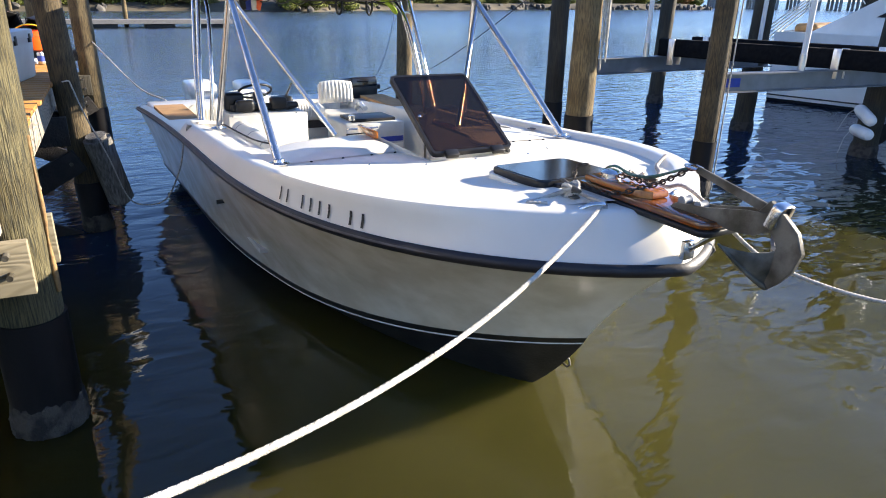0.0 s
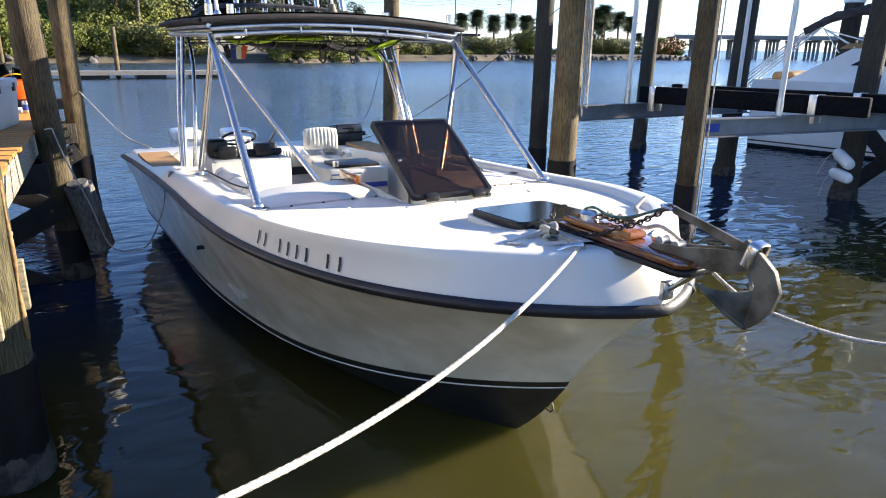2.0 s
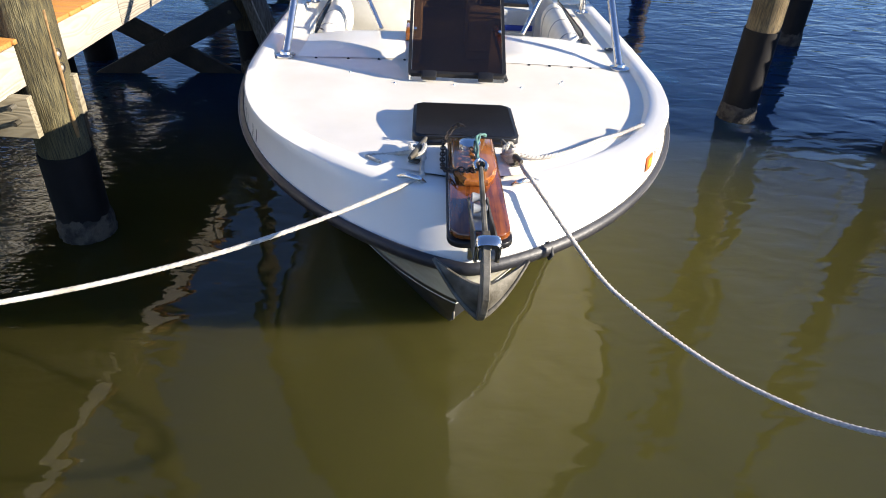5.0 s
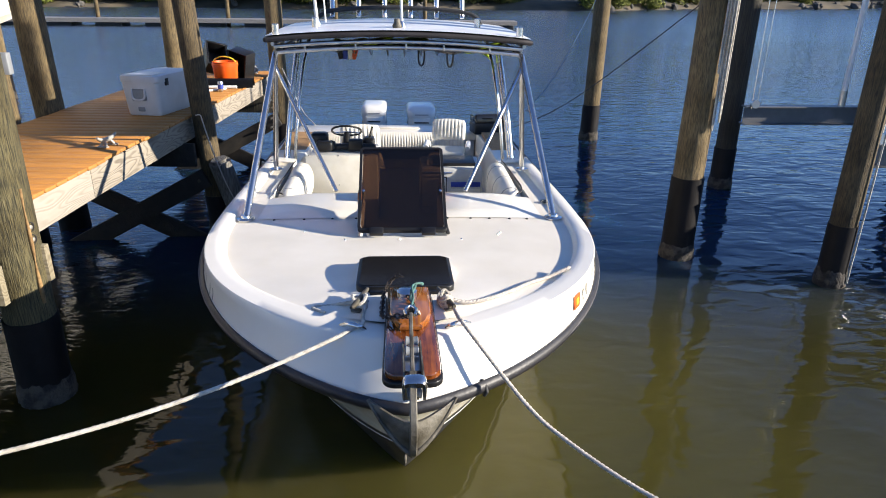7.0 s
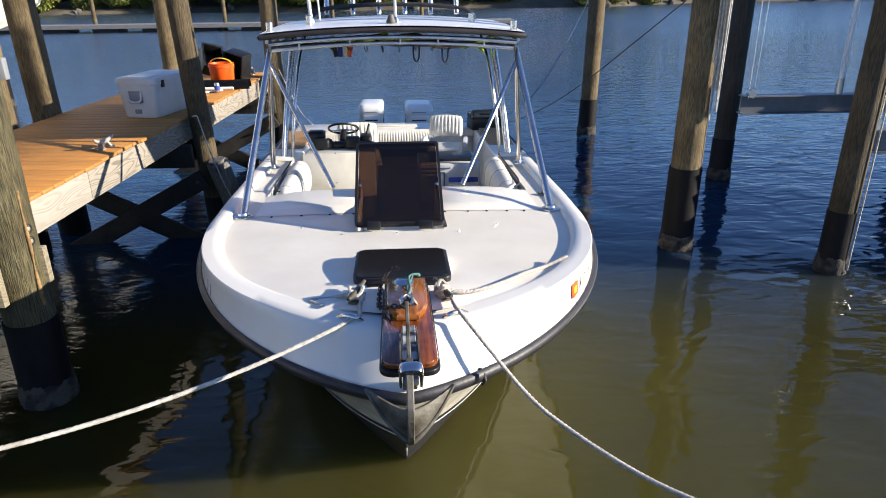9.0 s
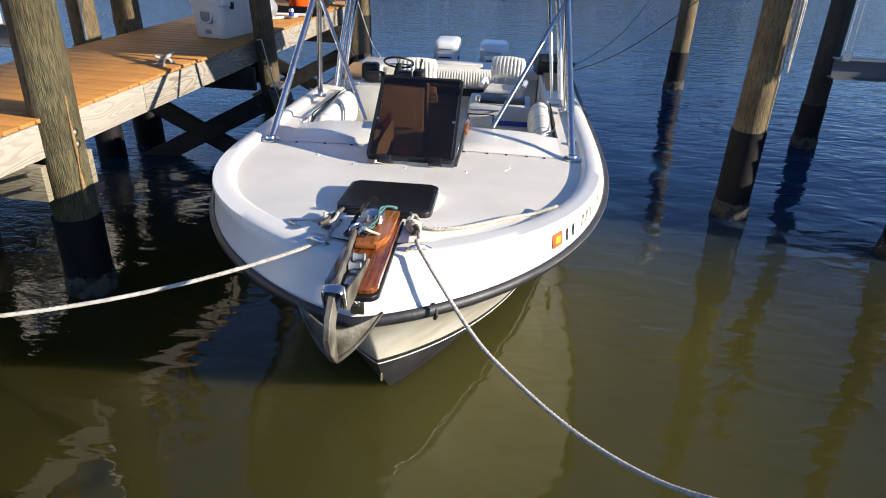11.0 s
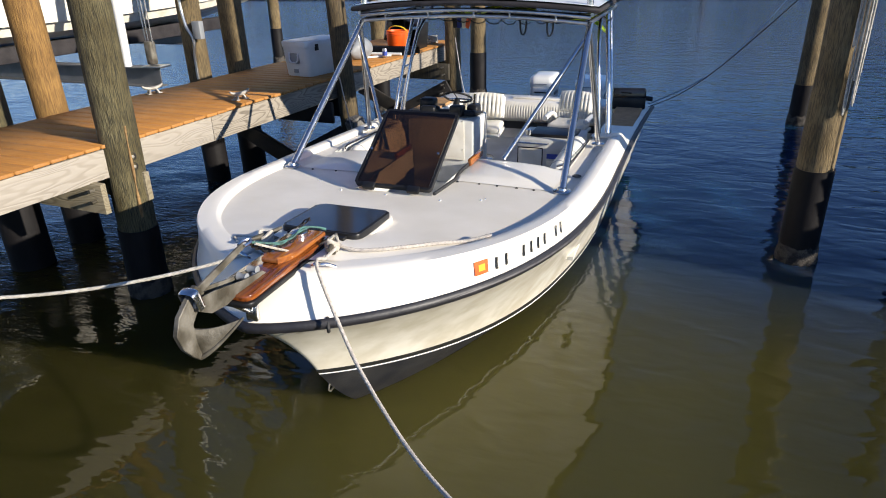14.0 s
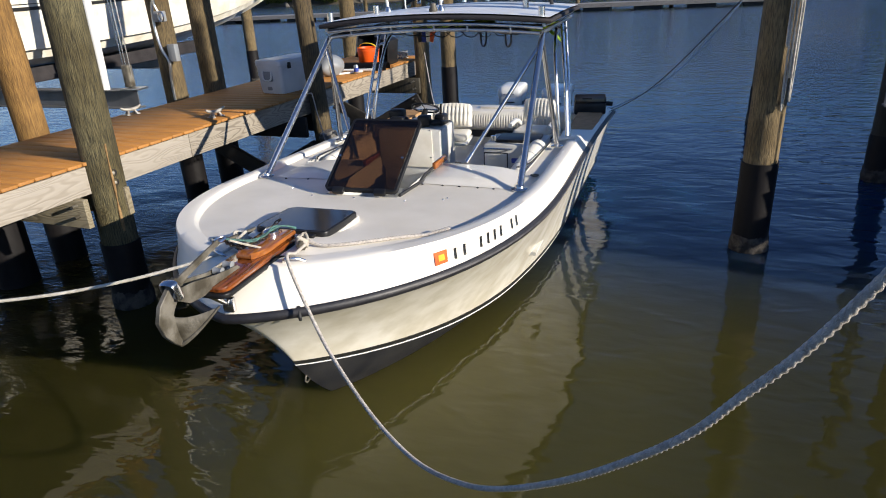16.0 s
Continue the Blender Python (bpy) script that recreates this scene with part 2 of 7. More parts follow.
def water_material():
    """Calm murky estuary water: a soft green body under a clear surface, ripples that grow beyond the slip."""
    m = bpy.data.materials.new("estuary_water")
    m.use_nodes = True
    nt, nd = m.node_tree, m.node_tree.nodes
    lk = nt.links.new
    b = nd["Principled BSDF"]
    b.subsurface_method = "BURLEY"
    tc = nd.new("ShaderNodeTexCoord")
    sep = nd.new("ShaderNodeSeparateXYZ")
    lk(tc.outputs["Object"], sep.inputs[0])

    def ramp_y(y0, y1, v0, v1):
        r = nd.new("ShaderNodeMapRange")
        r.interpolation_type = "SMOOTHSTEP"
        r.inputs["From Min"].default_value, r.inputs["From Max"].default_value = y0, y1
        r.inputs["To Min"].default_value, r.inputs["To Max"].default_value = v0, v1
        lk(sep.outputs["Y"], r.inputs["Value"])
        return r.outputs[0]

    big = nd.new("ShaderNodeTexNoise")
    big.inputs["Scale"].default_value = 0.35
    lk(tc.outputs["Object"], big.inputs["Vector"])
    ramp = nd.new("ShaderNodeValToRGB")
    ramp.color_ramp.elements[0].position, ramp.color_ramp.elements[1].position = 0.3, 0.7
    ramp.color_ramp.elements[0].color, ramp.color_ramp.elements[1].color = (0.038, 0.0345, 0.0092, 1), (0.048, 0.0435, 0.0115, 1)
    lk(big.outputs["Fac"], ramp.inputs["Fac"])
    deep = nd.new("ShaderNodeMix")                     # olive in the slip, turning blue outside it
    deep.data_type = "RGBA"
    chan = nd.new("ShaderNodeMix")                     # dark blue nearby, paler and greyer out in the channel
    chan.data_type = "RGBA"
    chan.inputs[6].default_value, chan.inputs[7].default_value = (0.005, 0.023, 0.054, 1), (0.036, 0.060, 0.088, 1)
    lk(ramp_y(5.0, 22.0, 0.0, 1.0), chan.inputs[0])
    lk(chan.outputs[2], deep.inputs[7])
    under = nd.new("ShaderNodeMapRange")               # darker to the left: dimmer scattered light put into the colour
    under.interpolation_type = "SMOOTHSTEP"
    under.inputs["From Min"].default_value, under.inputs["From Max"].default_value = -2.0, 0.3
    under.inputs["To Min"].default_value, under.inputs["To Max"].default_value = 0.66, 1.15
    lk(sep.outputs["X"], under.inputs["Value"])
    dimmed = nd.new("ShaderNodeVectorMath")
    dimmed.operation = "SCALE"
    lk(ramp.outputs[0], dimmed.inputs[0])
    lk(under.outputs[0], dimmed.inputs["Scale"])
    # right of the slip too, shade is put into the water colour
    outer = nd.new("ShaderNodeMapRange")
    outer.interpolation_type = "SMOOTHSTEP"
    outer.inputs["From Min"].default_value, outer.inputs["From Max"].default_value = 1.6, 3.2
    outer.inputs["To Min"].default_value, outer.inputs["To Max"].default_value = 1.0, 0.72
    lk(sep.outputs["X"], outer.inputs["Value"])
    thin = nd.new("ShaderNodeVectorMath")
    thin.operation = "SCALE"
    lk(dimmed.outputs[0], thin.inputs[0])
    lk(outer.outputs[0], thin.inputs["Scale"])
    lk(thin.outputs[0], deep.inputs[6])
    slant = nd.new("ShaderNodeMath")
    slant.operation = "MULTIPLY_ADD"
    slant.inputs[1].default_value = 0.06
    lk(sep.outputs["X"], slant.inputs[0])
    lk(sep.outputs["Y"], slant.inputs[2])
    body_ramp = nd.new("ShaderNodeMapRange")
    body_ramp.interpolation_type = "SMOOTHSTEP"
    body_ramp.inputs["From Min"].default_value, body_ramp.inputs["From Max"].default_value = -0.1, 2.7
    lk(slant.outputs[0], body_ramp.inputs["Value"])
    lk(body_ramp.outputs[0], deep.inputs[0])
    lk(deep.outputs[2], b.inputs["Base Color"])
    b.inputs["Subsurface Weight"].default_value = 1.0
    b.inputs["Subsurface Radius"].default_value = (0.9, 1.0, 0.5)
    b.inputs["Subsurface Scale"].default_value = 0.28
    lk(ramp_y(7.0, 45.0, 0.02, 0.22), b.inputs["Roughness"])   # ripples too far off to tell apart
    b.inputs["IOR"].default_value = 1.333
    lk(ramp_y(1.0, 14.0, 0.5, 1.0), b.inputs["Specular IOR Level"])
    total = None
    # scale, stretch, height in the slip, height in the open
    for scale, stretch, near, far in ((0.8, (1, 1.3, 1), 0.030, 0.022), (2.6, (1, 1.9, 1), 0.0085, 0.017), (8.0, (1, 2.2, 1), 0.0010, 0.0115), (21.0, (1, 1.8, 1), 0.0001, 0.0034)):
        mp = nd.new("ShaderNodeMapping")
        mp.inputs["Scale"].default_value = stretch
        mp.inputs["Rotation"].default_value = (0, 0, radians(12))
        lk(tc.outputs["Object"], mp.inputs["Vector"])
        n = nd.new("ShaderNodeTexNoise")
        n.inputs["Scale"].default_value, n.inputs["Detail"].default_value, n.inputs["Distortion"].default_value = scale, 1.0, 0.5
        lk(mp.outputs[0], n.inputs["Vector"])
        mul = nd.new("ShaderNodeMath")
        mul.operation = "MULTIPLY"
        lk(n.outputs["Fac"], mul.inputs[0])
        height = ramp_y(1.0, 19.0, near, far * 1.1)
        if scale > 5:                                  # a light chop comes in under the dock
            chop = nd.new("ShaderNodeMapRange")
            chop.inputs["From Min"].default_value, chop.inputs["From Max"].default_value = -1.9, -3.4
            chop.inputs["To Min"].default_value, chop.inputs["To Max"].default_value = 0.0, (0.18 if scale < 15 else 0.75) * far
            lk(sep.outputs["X"], chop.inputs["Value"])
            plus = nd.new("ShaderNodeMath")
            lk(height, plus.inputs[0])
            lk(chop.outputs[0], plus.inputs[1])
            height = plus.outputs[0]
        if 1 < scale < 10:                             # the wash that comes in past the boat lift
            wash = nd.new("ShaderNodeMapRange")
            wash.interpolation_type = "SMOOTHSTEP"
            wash.inputs["From Min"].default_value, wash.inputs["From Max"].default_value = 2.2, 4.8
            wash.inputs["To Max"].default_value = 0.011 if scale < 5 else 0.0004
            lk(sep.outputs["X"], wash.inputs["Value"])
            more = nd.new("ShaderNodeMath")
            lk(height, more.inputs[0])
            lk(wash.outputs[0], more.inputs[1])
            height = more.outputs[0]
        if scale < 5:                                  # longer waves on the open channel
            swell_on = nd.new("ShaderNodeMath")
            lk(height, swell_on.inputs[0])
            lk(ramp_y(15.0, 70.0, 0.0, 0.014), swell_on.inputs[1])
            height = swell_on.outputs[0]
        lk(height, mul.inputs[1])
        if total is None:
            total = mul.outputs[0]
        else:
            add = nd.new("ShaderNodeMath")
            lk(total, add.inputs[0])
            lk(mul.outputs[0], add.inputs[1])
            total = add.outputs[0]
    bp = nd.new("ShaderNodeBump")
    bp.inputs["Strength"].default_value, bp.inputs["Distance"].default_value = 1.0, 1.0
    lk(total, bp.inputs["Height"])
    lk(bp.outputs[0], b.inputs["Normal"])
    return m


def board_material(name, pale, dark, along):
    """Weathered sawn timber: long wandering growth rings, streaks and grey stains."""
    m = bpy.data.materials.new(name)
    m.use_nodes = True
    nt, nd = m.node_tree, m.node_tree.nodes
    lk = nt.links.new
    b = nd["Principled BSDF"]
    tc = nd.new("ShaderNodeTexCoord")
    mp = nd.new("ShaderNodeMapping")
    mp.inputs["Scale"].default_value = (0.16, 1, 1) if along == "x" else (1, 0.16, 1)
    lk(tc.outputs["Object"], mp.inputs["Vector"])
    warp = nd.new("ShaderNodeTexNoise")
    warp.inputs["Scale"].default_value, warp.inputs["Detail"].default_value = 5.0, 2
    lk(mp.outputs[0], warp.inputs["Vector"])
    mul = nd.new("ShaderNodeMath")
    mul.operation = "MULTIPLY"
    mul.inputs[1].default_value = 120.0
    lk(warp.outputs["Fac"], mul.inputs[0])
    rings = nd.new("ShaderNodeMath")
    rings.operation = "SINE"
    lk(mul.outputs[0], rings.inputs[0])
    ramp = nd.new("ShaderNodeValToRGB")
    ramp.color_ramp.elements[0].position, ramp.color_ramp.elements[1].position = 0.0, 0.42
    ramp.color_ramp.elements[0].color, ramp.color_ramp.elements[1].color = (*dark, 1), (*pale, 1)
    rr = nd.new("ShaderNodeMapRange")
    rr.inputs["From Min"].default_value = -1.0
    lk(rings.outputs[0], rr.inputs["Value"])
    lk(rr.outputs[0], ramp.inputs["Fac"])
    st = nd.new("ShaderNodeTexNoise")
    st.inputs["Scale"].default_value, st.inputs["Detail"].default_value = 2.2, 6
    lk(tc.outputs["Object"], st.inputs["Vector"])
    mx = nd.new("ShaderNodeMix")
    mx.data_type = "RGBA"
    lk(st.outputs["Fac"], mx.inputs[0])
    lk(ramp.outputs[0], mx.inputs[6])
    grey = nd.new("ShaderNodeValToRGB")
    grey.color_ramp.elements[0].color, grey.color_ramp.elements[1].color = (*[v * 0.7 for v in pale], 1), (*[v * 1.15 for v in pale], 1)
    fine = nd.new("ShaderNodeTexNoise")
    fine.inputs["Scale"].default_value, fine.inputs["Detail"].default_value = 45.0, 4
    lk(mp.outputs[0], fine.inputs["Vector"])
    lk(fine.outputs["Fac"], grey.inputs["Fac"])
    lk(grey.outputs[0], mx.inputs[7])
    lk(mx.outputs[2], b.inputs["Base Color"])
    b.inputs["Roughness"].default_value = 0.85
    bp = nd.new("ShaderNodeBump")
    bp.inputs["Strength"].default_value, bp.inputs["Distance"].default_value = 0.5, 0.004
    lk(rr.outputs[0], bp.inputs["Height"])
    lk(bp.outputs[0], b.inputs["Normal"])
    return m


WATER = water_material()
FASCIA = board_material("weathered_pine", (0.285, 0.250, 0.200), (0.072, 0.056, 0.040), "y")
FASCIA_P = board_material("smooth_weathered_pine", (0.34, 0.305, 0.255), (0.245, 0.212, 0.168), "y")
FLOAT_WOOD = board_material("grey_float_decking", (0.24, 0.225, 0.205), (0.12, 0.11, 0.10), "x")
FASCIA_X = board_material("weathered_pine_beam", (0.24, 0.205, 0.135), (0.12, 0.095, 0.055), "x")


# ---- mesh helpers ----
def link_mesh(name, bm, material, parent=None, smooth=45):
    me = bpy.data.meshes.new(name)
    bmesh.ops.recalc_face_normals(bm, faces=bm.faces)
    bm.to_mesh(me)
    bm.free()
    me.materials.append(material)
    if smooth:
        me.polygons.foreach_set("use_smooth", [True] * len(me.polygons))
        me.set_sharp_from_angle(angle=radians(smooth))
    ob = new(name, me)
    ob.parent = parent
    return ob


def part(name, bm, material, parent, label="", smooth=45):
    ob = link_mesh(name, bm, material, parent, smooth)
    return tagged(ob, label) if label else ob


def thing(name, label, category, group="", kind="", m=None):
    ob = new(name)
    ob.empty_display_size = 0.2
    if m is not None:
        ob.matrix_world = m
    return tagged(ob, label, category, group, kind)


def solid(name, bm, material, label, category, group="", kind="", m=None, smooth=45):
    ob = tagged(link_mesh(name, bm, material, None, smooth), label, category, group, kind)
    if m is not None:
        ob.matrix_world = m
    return ob


def box(size, at=(0, 0, 0), turn=None, bevel=0.0, bm=None, seg=2):
    """A box with rounded edges."""
    bm = bm or bmesh.new()
    m = Matrix.Translation(at) @ (turn or Matrix()) @ Matrix.Diagonal((*size, 1))
    made = bmesh.ops.create_cube(bm, size=1, matrix=m)["verts"]
    if bevel:
        edges = list({e for v in made for e in v.link_edges})
        bmesh.ops.bevel(bm, geom=edges, offset=bevel, segments=seg, profile=0.5, affect="EDGES")
    return bm


def rod(p, q, r, r2=None, n=12, bm=None, caps=True):
    """A straight round bar from p to q."""
    bm = bm or bmesh.new()
    p, q = Vector(p), Vector(q)
    d = q - p
    m = Matrix.Translation((p + q) / 2) @ d.to_track_quat("Z", "Y").to_matrix().to_4x4()
    bmesh.ops.create_cone(bm, cap_ends=caps, segments=n, radius1=r, radius2=r if r2 is None else r2, depth=d.length, matrix=m)
    return bm


def smooth_path(pts, per=6):
    """Catmull-Rom through a few points."""
    pts = [Vector(p) for p in pts]
    ext = [2 * pts[0] - pts[1], *pts, 2 * pts[-1] - pts[-2]]
    out = []
    for a, b, c, d in zip(ext, ext[1:], ext[2:], ext[3:]):
        for k in range(per):
            t = k / per
            out.append(0.5 * (2 * b + (c - a) * t + (2 * a - 5 * b + 4 * c - d) * t * t + (3 * b - a - 3 * c + d) * t ** 3))
    return out + [pts[-1]]


def frames_along(pts):
    up = Vector((0, 0, 1)) if abs((pts[1] - pts[0]).normalized().z) < 0.9 else Vector((1, 0, 0))
    out = []
    for i, p in enumerate(pts):
        d = (pts[min(i + 1, len(pts) - 1)] - pts[max(i - 1, 0)]).normalized()
        side = d.cross(up).normalized()
        up = side.cross(d).normalized()
        out.append((p, side, up))
    return out


def tube(pts, r, n=10, bm=None, radii=None, flat=1.0):
    """A round bar along a path."""
    bm = bm or bmesh.new()
    pts = [Vector(p) for p in pts]
    rings = []
    for i, (p, s, u) in enumerate(frames_along(pts)):
        rr = radii(i / (len(pts) - 1)) if radii else r
        rings.append([bm.verts.new(p + (s * math.cos(a) + u * math.sin(a) * flat) * rr)
                      for a in (2 * math.pi * k / n for k in range(n))])
    for a, b in zip(rings, rings[1:]):
        for k in range(n):
            bm.faces.new((a[k], a[(k + 1) % n], b[(k + 1) % n], b[k]))
    bm.faces.new(rings[0][::-1])
    bm.faces.new(rings[-1])
    return bm


def grid(rows, bm=None, closed=False):
    """A skin over rows of points."""
    bm = bm or bmesh.new()
    vs = [[bm.verts.new(p) for p in row] for row in rows]
    n = len(vs[0])
    for a, b in zip(vs, vs[1:]):
        for k in range(n if closed else n - 1):
            quad = (a[k], a[(k + 1) % n], b[(k + 1) % n], b[k])
            bm.faces.new(quad)
    return bm


def laid(pts, r, pitch, lobes=3, depth=0.14, n=18):
    """A laid rope as one skin: a lobed section that turns along the path."""
    pts = [Vector(p) for p in pts]
    cum = [0.0]
    for a, b in zip(pts, pts[1:]):
        cum.append(cum[-1] + (b - a).length)
    steps = max(4, int(cum[-1] / pitch * 9))
    fine, k = [], 0
    for i in range(steps + 1):
        s = cum[-1] * i / steps
        while k < len(pts) - 2 and cum[k + 1] < s:
            k += 1
        fine.append(pts[k].lerp(pts[k + 1], (s - cum[k]) / max(1e-6, cum[k + 1] - cum[k])))
    rows = []
    for i, (p, s, u) in enumerate(frames_along(fine)):
        turn = 2 * math.pi * cum[-1] * i / steps / pitch
        row = []
        for j in range(n):
            a = 2 * math.pi * j / n
            rad = r * (1 - depth * (1 - abs(math.cos(lobes * (a - turn) / 2))) * 1.6)
            row.append(p + (s * math.cos(a) + u * math.sin(a)) * rad)
        rows.append(row)
    bm = grid(rows, closed=True)
    ends = list(bm.verts)
    bm.faces.new(ends[:n][::-1])
    bm.faces.new(ends[-n:])
    return bm


def prism(outline, z0, z1, bm=None, bevel=0.0):
    """An upright prism over an outline of (x, y)."""
    bm = bm or bmesh.new()
    lo = [bm.verts.new((x, y, z0)) for x, y in outline]
    hi = [bm.verts.new((x, y, z1)) for x, y in outline]
    n = len(outline)
    faces = [bm.faces.new(lo[::-1]), bm.faces.new(hi)]
    faces += [bm.faces.new((lo[k], lo[(k + 1) % n], hi[(k + 1) % n], hi[k])) for k in range(n)]
    if bevel:
        edges = list(faces[1].edges) + list(faces[0].edges)
        bmesh.ops.bevel(bm, geom=edges, offset=bevel, segments=2, profile=0.5, affect="EDGES")
    return bm


def rounded(w, d, r, n=5):
    """The outline of a rectangle w by d with round corners."""
    out = []
    for cx, cy, a0 in ((w / 2 - r, d / 2 - r, 0), (-w / 2 + r, d / 2 - r, 90), (-w / 2 + r, -d / 2 + r, 180), (w / 2 - r, -d / 2 + r, 270)):
        for k in range(n + 1):
            a = radians(a0 + 90 * k / n)
            out.append((cx + r * math.cos(a), cy + r * math.sin(a)))
    return out


def lathe(profile, n=20, bm=None, at=(0, 0, 0)):
    """A turned body from (radius, height) pairs."""
    bm = bm or bmesh.new()
    rings = [[bm.verts.new((at[0] + r * math.cos(2 * math.pi * k / n), at[1] + r * math.sin(2 * math.pi * k / n), at[2] + z))
              for k in range(n)] for r, z in profile]
    for a, b in zip(rings, rings[1:]):
        for k in range(n):
            bm.faces.new((a[k], a[(k + 1) % n], b[(k + 1) % n], b[k]))
    bm.faces.new(rings[0][::-1])
    bm.faces.new(rings[-1])
    return bm


def moved(bm, m):
    bmesh.ops.transform(bm, matrix=m, verts=bm.verts)
    return bm


# ---- water and shore ----
wb = bmesh.new()
bmesh.ops.create_grid(wb, x_segments=1, y_segments=1, size=3000)
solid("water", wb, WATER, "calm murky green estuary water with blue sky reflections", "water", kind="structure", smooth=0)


def shore_y(x):
    """How far off the far bank's edge lies."""
    return 71 + 9 / (1 + math.exp(-(x - 33) / 5)) + 10 / (1 + math.exp(-(x - 62) / 8)) + 1.2 * math.sin(x * 0.21) + 0.6 * math.sin(x * 0.67 + 1)


land_rows = []
for x in [-420, -200] + [-120 + 3 * k for k in range(78)] + [116, 118]:
    y = shore_y(x)
    if x > 112:
        y = 92 + (x - 112) * 12
    land_rows.append([(x, y, -0.3), (x, y + 0.8, 0.25), (x, y + 3, 0.75), (x, y + 9, 1.1), (x, 330, 1.4), (x, 900, 2.0)])
solid("ground", grid(land_rows), SAND, "low earthen far bank of the estuary", "ground", kind="structure")

rb = bmesh.new()
rng = random.Random(4)
for k in range(420):
    x = rng.uniform(-60, 112)
    if x < 50 and rng.random() < 0.85:
        continue
    s = rng.uniform(0.2, 0.6)
    m = pose(x, shore_y(x) + rng.uniform(-0.2, 2.4), rng.uniform(0.0, 0.5), rng.uniform(0, 90), rng.uniform(0, 90), rng.uniform(0, 90))
    bmesh.ops.create_icosphere(rb, subdivisions=1, radius=s, matrix=m @ Matrix.Diagonal((1.3, 1, 0.7, 1)))
solid("shore_rocks", rb, ROCK, "grey boulders piled along the far bank", "rocks", kind="stuff", smooth=0)


def leaf_mesh(name, material, blobs, count, size, seed, flat=0.6):
    """A crown of small leaf clumps over a set of (x, y, z, rx, ry, rz) lumps."""
    r = random.Random(seed)
    verts, faces = [], []
    vol = [b[3] * b[4] * b[5] for b in blobs]
    for b in r.choices(blobs, vol, k=count):
        while True:
            d = Vector((r.gauss(0, 1), r.gauss(0, 1), r.gauss(0, 1)))
            if d.length > 0.1:
                d.normalize()
                break
        rad = r.uniform(0.72, 1.08) if r.random() < 0.8 else r.uniform(0.3, 0.8)
        p = Vector((b[0] + d.x * b[3] * rad, b[1] + d.y * b[4] * rad, b[2] + d.z * b[5] * rad))
        n = (d + Vector((r.gauss(0, flat), r.gauss(0, flat), r.gauss(0, flat)))).normalized()
        q = n.to_track_quat("Z", "Y").to_matrix() @ Matrix.Rotation(r.uniform(0, 6.28), 3, "Z")
        s = size * r.uniform(0.6, 1.3)
        i = len(verts)
        for u, v in ((-0.55, 0.0), (0.0, -0.38), (0.55, 0.0), (0.0, 0.38)):
            verts.append(p + q @ Vector((u * s, v * s, s * 0.12 * (u * u - 0.1))))
        faces.append((i, i + 1, i + 2, i + 3))
    me = bpy.data.meshes.new(name)
    me.from_pydata(verts, [], faces)
    me.materials.append(material)
    return me


def bush_blobs(w, d, h, n, seed):
    r = random.Random(seed)
    out = []
    for k in range(n):
        s = r.uniform(0.16, 0.30) * w
        z = r.uniform(0.22, 0.80) * h
        out.append((r.uniform(-0.4, 0.4) * w, r.uniform(-0.4, 0.4) * d, z, s, s, s * r.uniform(0.6, 0.9) * h / w * 1.3))
    return out


def limb_mesh(h, seed, n=5):
    r = random.Random(seed)
    bm = bmesh.new()
    tube(smooth_path([(0, 0, -0.2), (0.1, 0, h * 0.3), (0.05, 0.1, h * 0.7)], 3), 0.1, 6, bm, lambda t: h * 0.028 * (1 - 0.6 * t))
    for k in range(n):
        a = r.uniform(0, 6.28)
        tube(smooth_path([(0.08, 0, h * r.uniform(0.2, 0.45)), (math.cos(a) * h * 0.15, math.sin(a) * h * 0.15, h * 0.6),
                          (math.cos(a) * h * 0.3, math.sin(a) * h * 0.3, h * 0.78)], 2), 0.05, 5, bm, lambda t: h * 0.014 * (1 - 0.7 * t))
    return bm


def bush(name, label, category, w, h, material, seed, count, size):
    ob = thing(name, label, category, group="bank vegetation")
    part("trunk", limb_mesh(h, seed), BARK, ob)
    crown = new("crown", leaf_mesh("crown", material, bush_blobs(w, w * 0.8, h, 11, seed), count, size, seed + 50))
    crown.parent = ob
    return ob


kinds = [bush("mangrove_bush", "dense glossy green mangrove bush on the far bank", "bush", 7.5, 6.0, LEAF, 1, 15000, 0.24),
         bush("mangrove_bush", "dense glossy green mangrove bush on the far bank", "bush", 6.5, 4.2, LEAF, 2, 11000, 0.23),
         bush("shore_shrub", "low olive-green shrub on the far bank", "bush", 6.0, 3.4, LEAF_Y, 3, 9000, 0.20),
         bush("shore_shrub", "low olive-green shrub on the far bank", "bush", 5.0, 2.3, LEAF, 4, 6500, 0.20)]
spots = []
x = -58.0
while x < 30:
    k = rng.choice((0, 0, 1, 1, 2)) if x < 14 else rng.choice((1, 2, 3))
    spots.append((x, 1.6 + rng.uniform(0, 3), k, rng.uniform(0.85, 1.2)))
    x += rng.uniform(2.6, 4.2)
while x < 64:
    spots.append((x, 3.0 + rng.uniform(0, 3), rng.choice((3, 3, 2, 3)), rng.uniform(0.8, 1.1)))
    x += rng.uniform(2.8, 4.4)
while x < 117:
    if rng.random() < 0.75:
        spots.append((x, 5.0 + rng.uniform(0, 6), rng.choice((3, 2, 3, 1)), rng.uniform(0.9, 1.3)))
    x += rng.uniform(3.0, 5.0)
for k in range(16):
    spots.append((rng.uniform(-55, 12), 10 + rng.uniform(0, 6), 0, rng.uniform(1.0, 1.35)))
used = set()
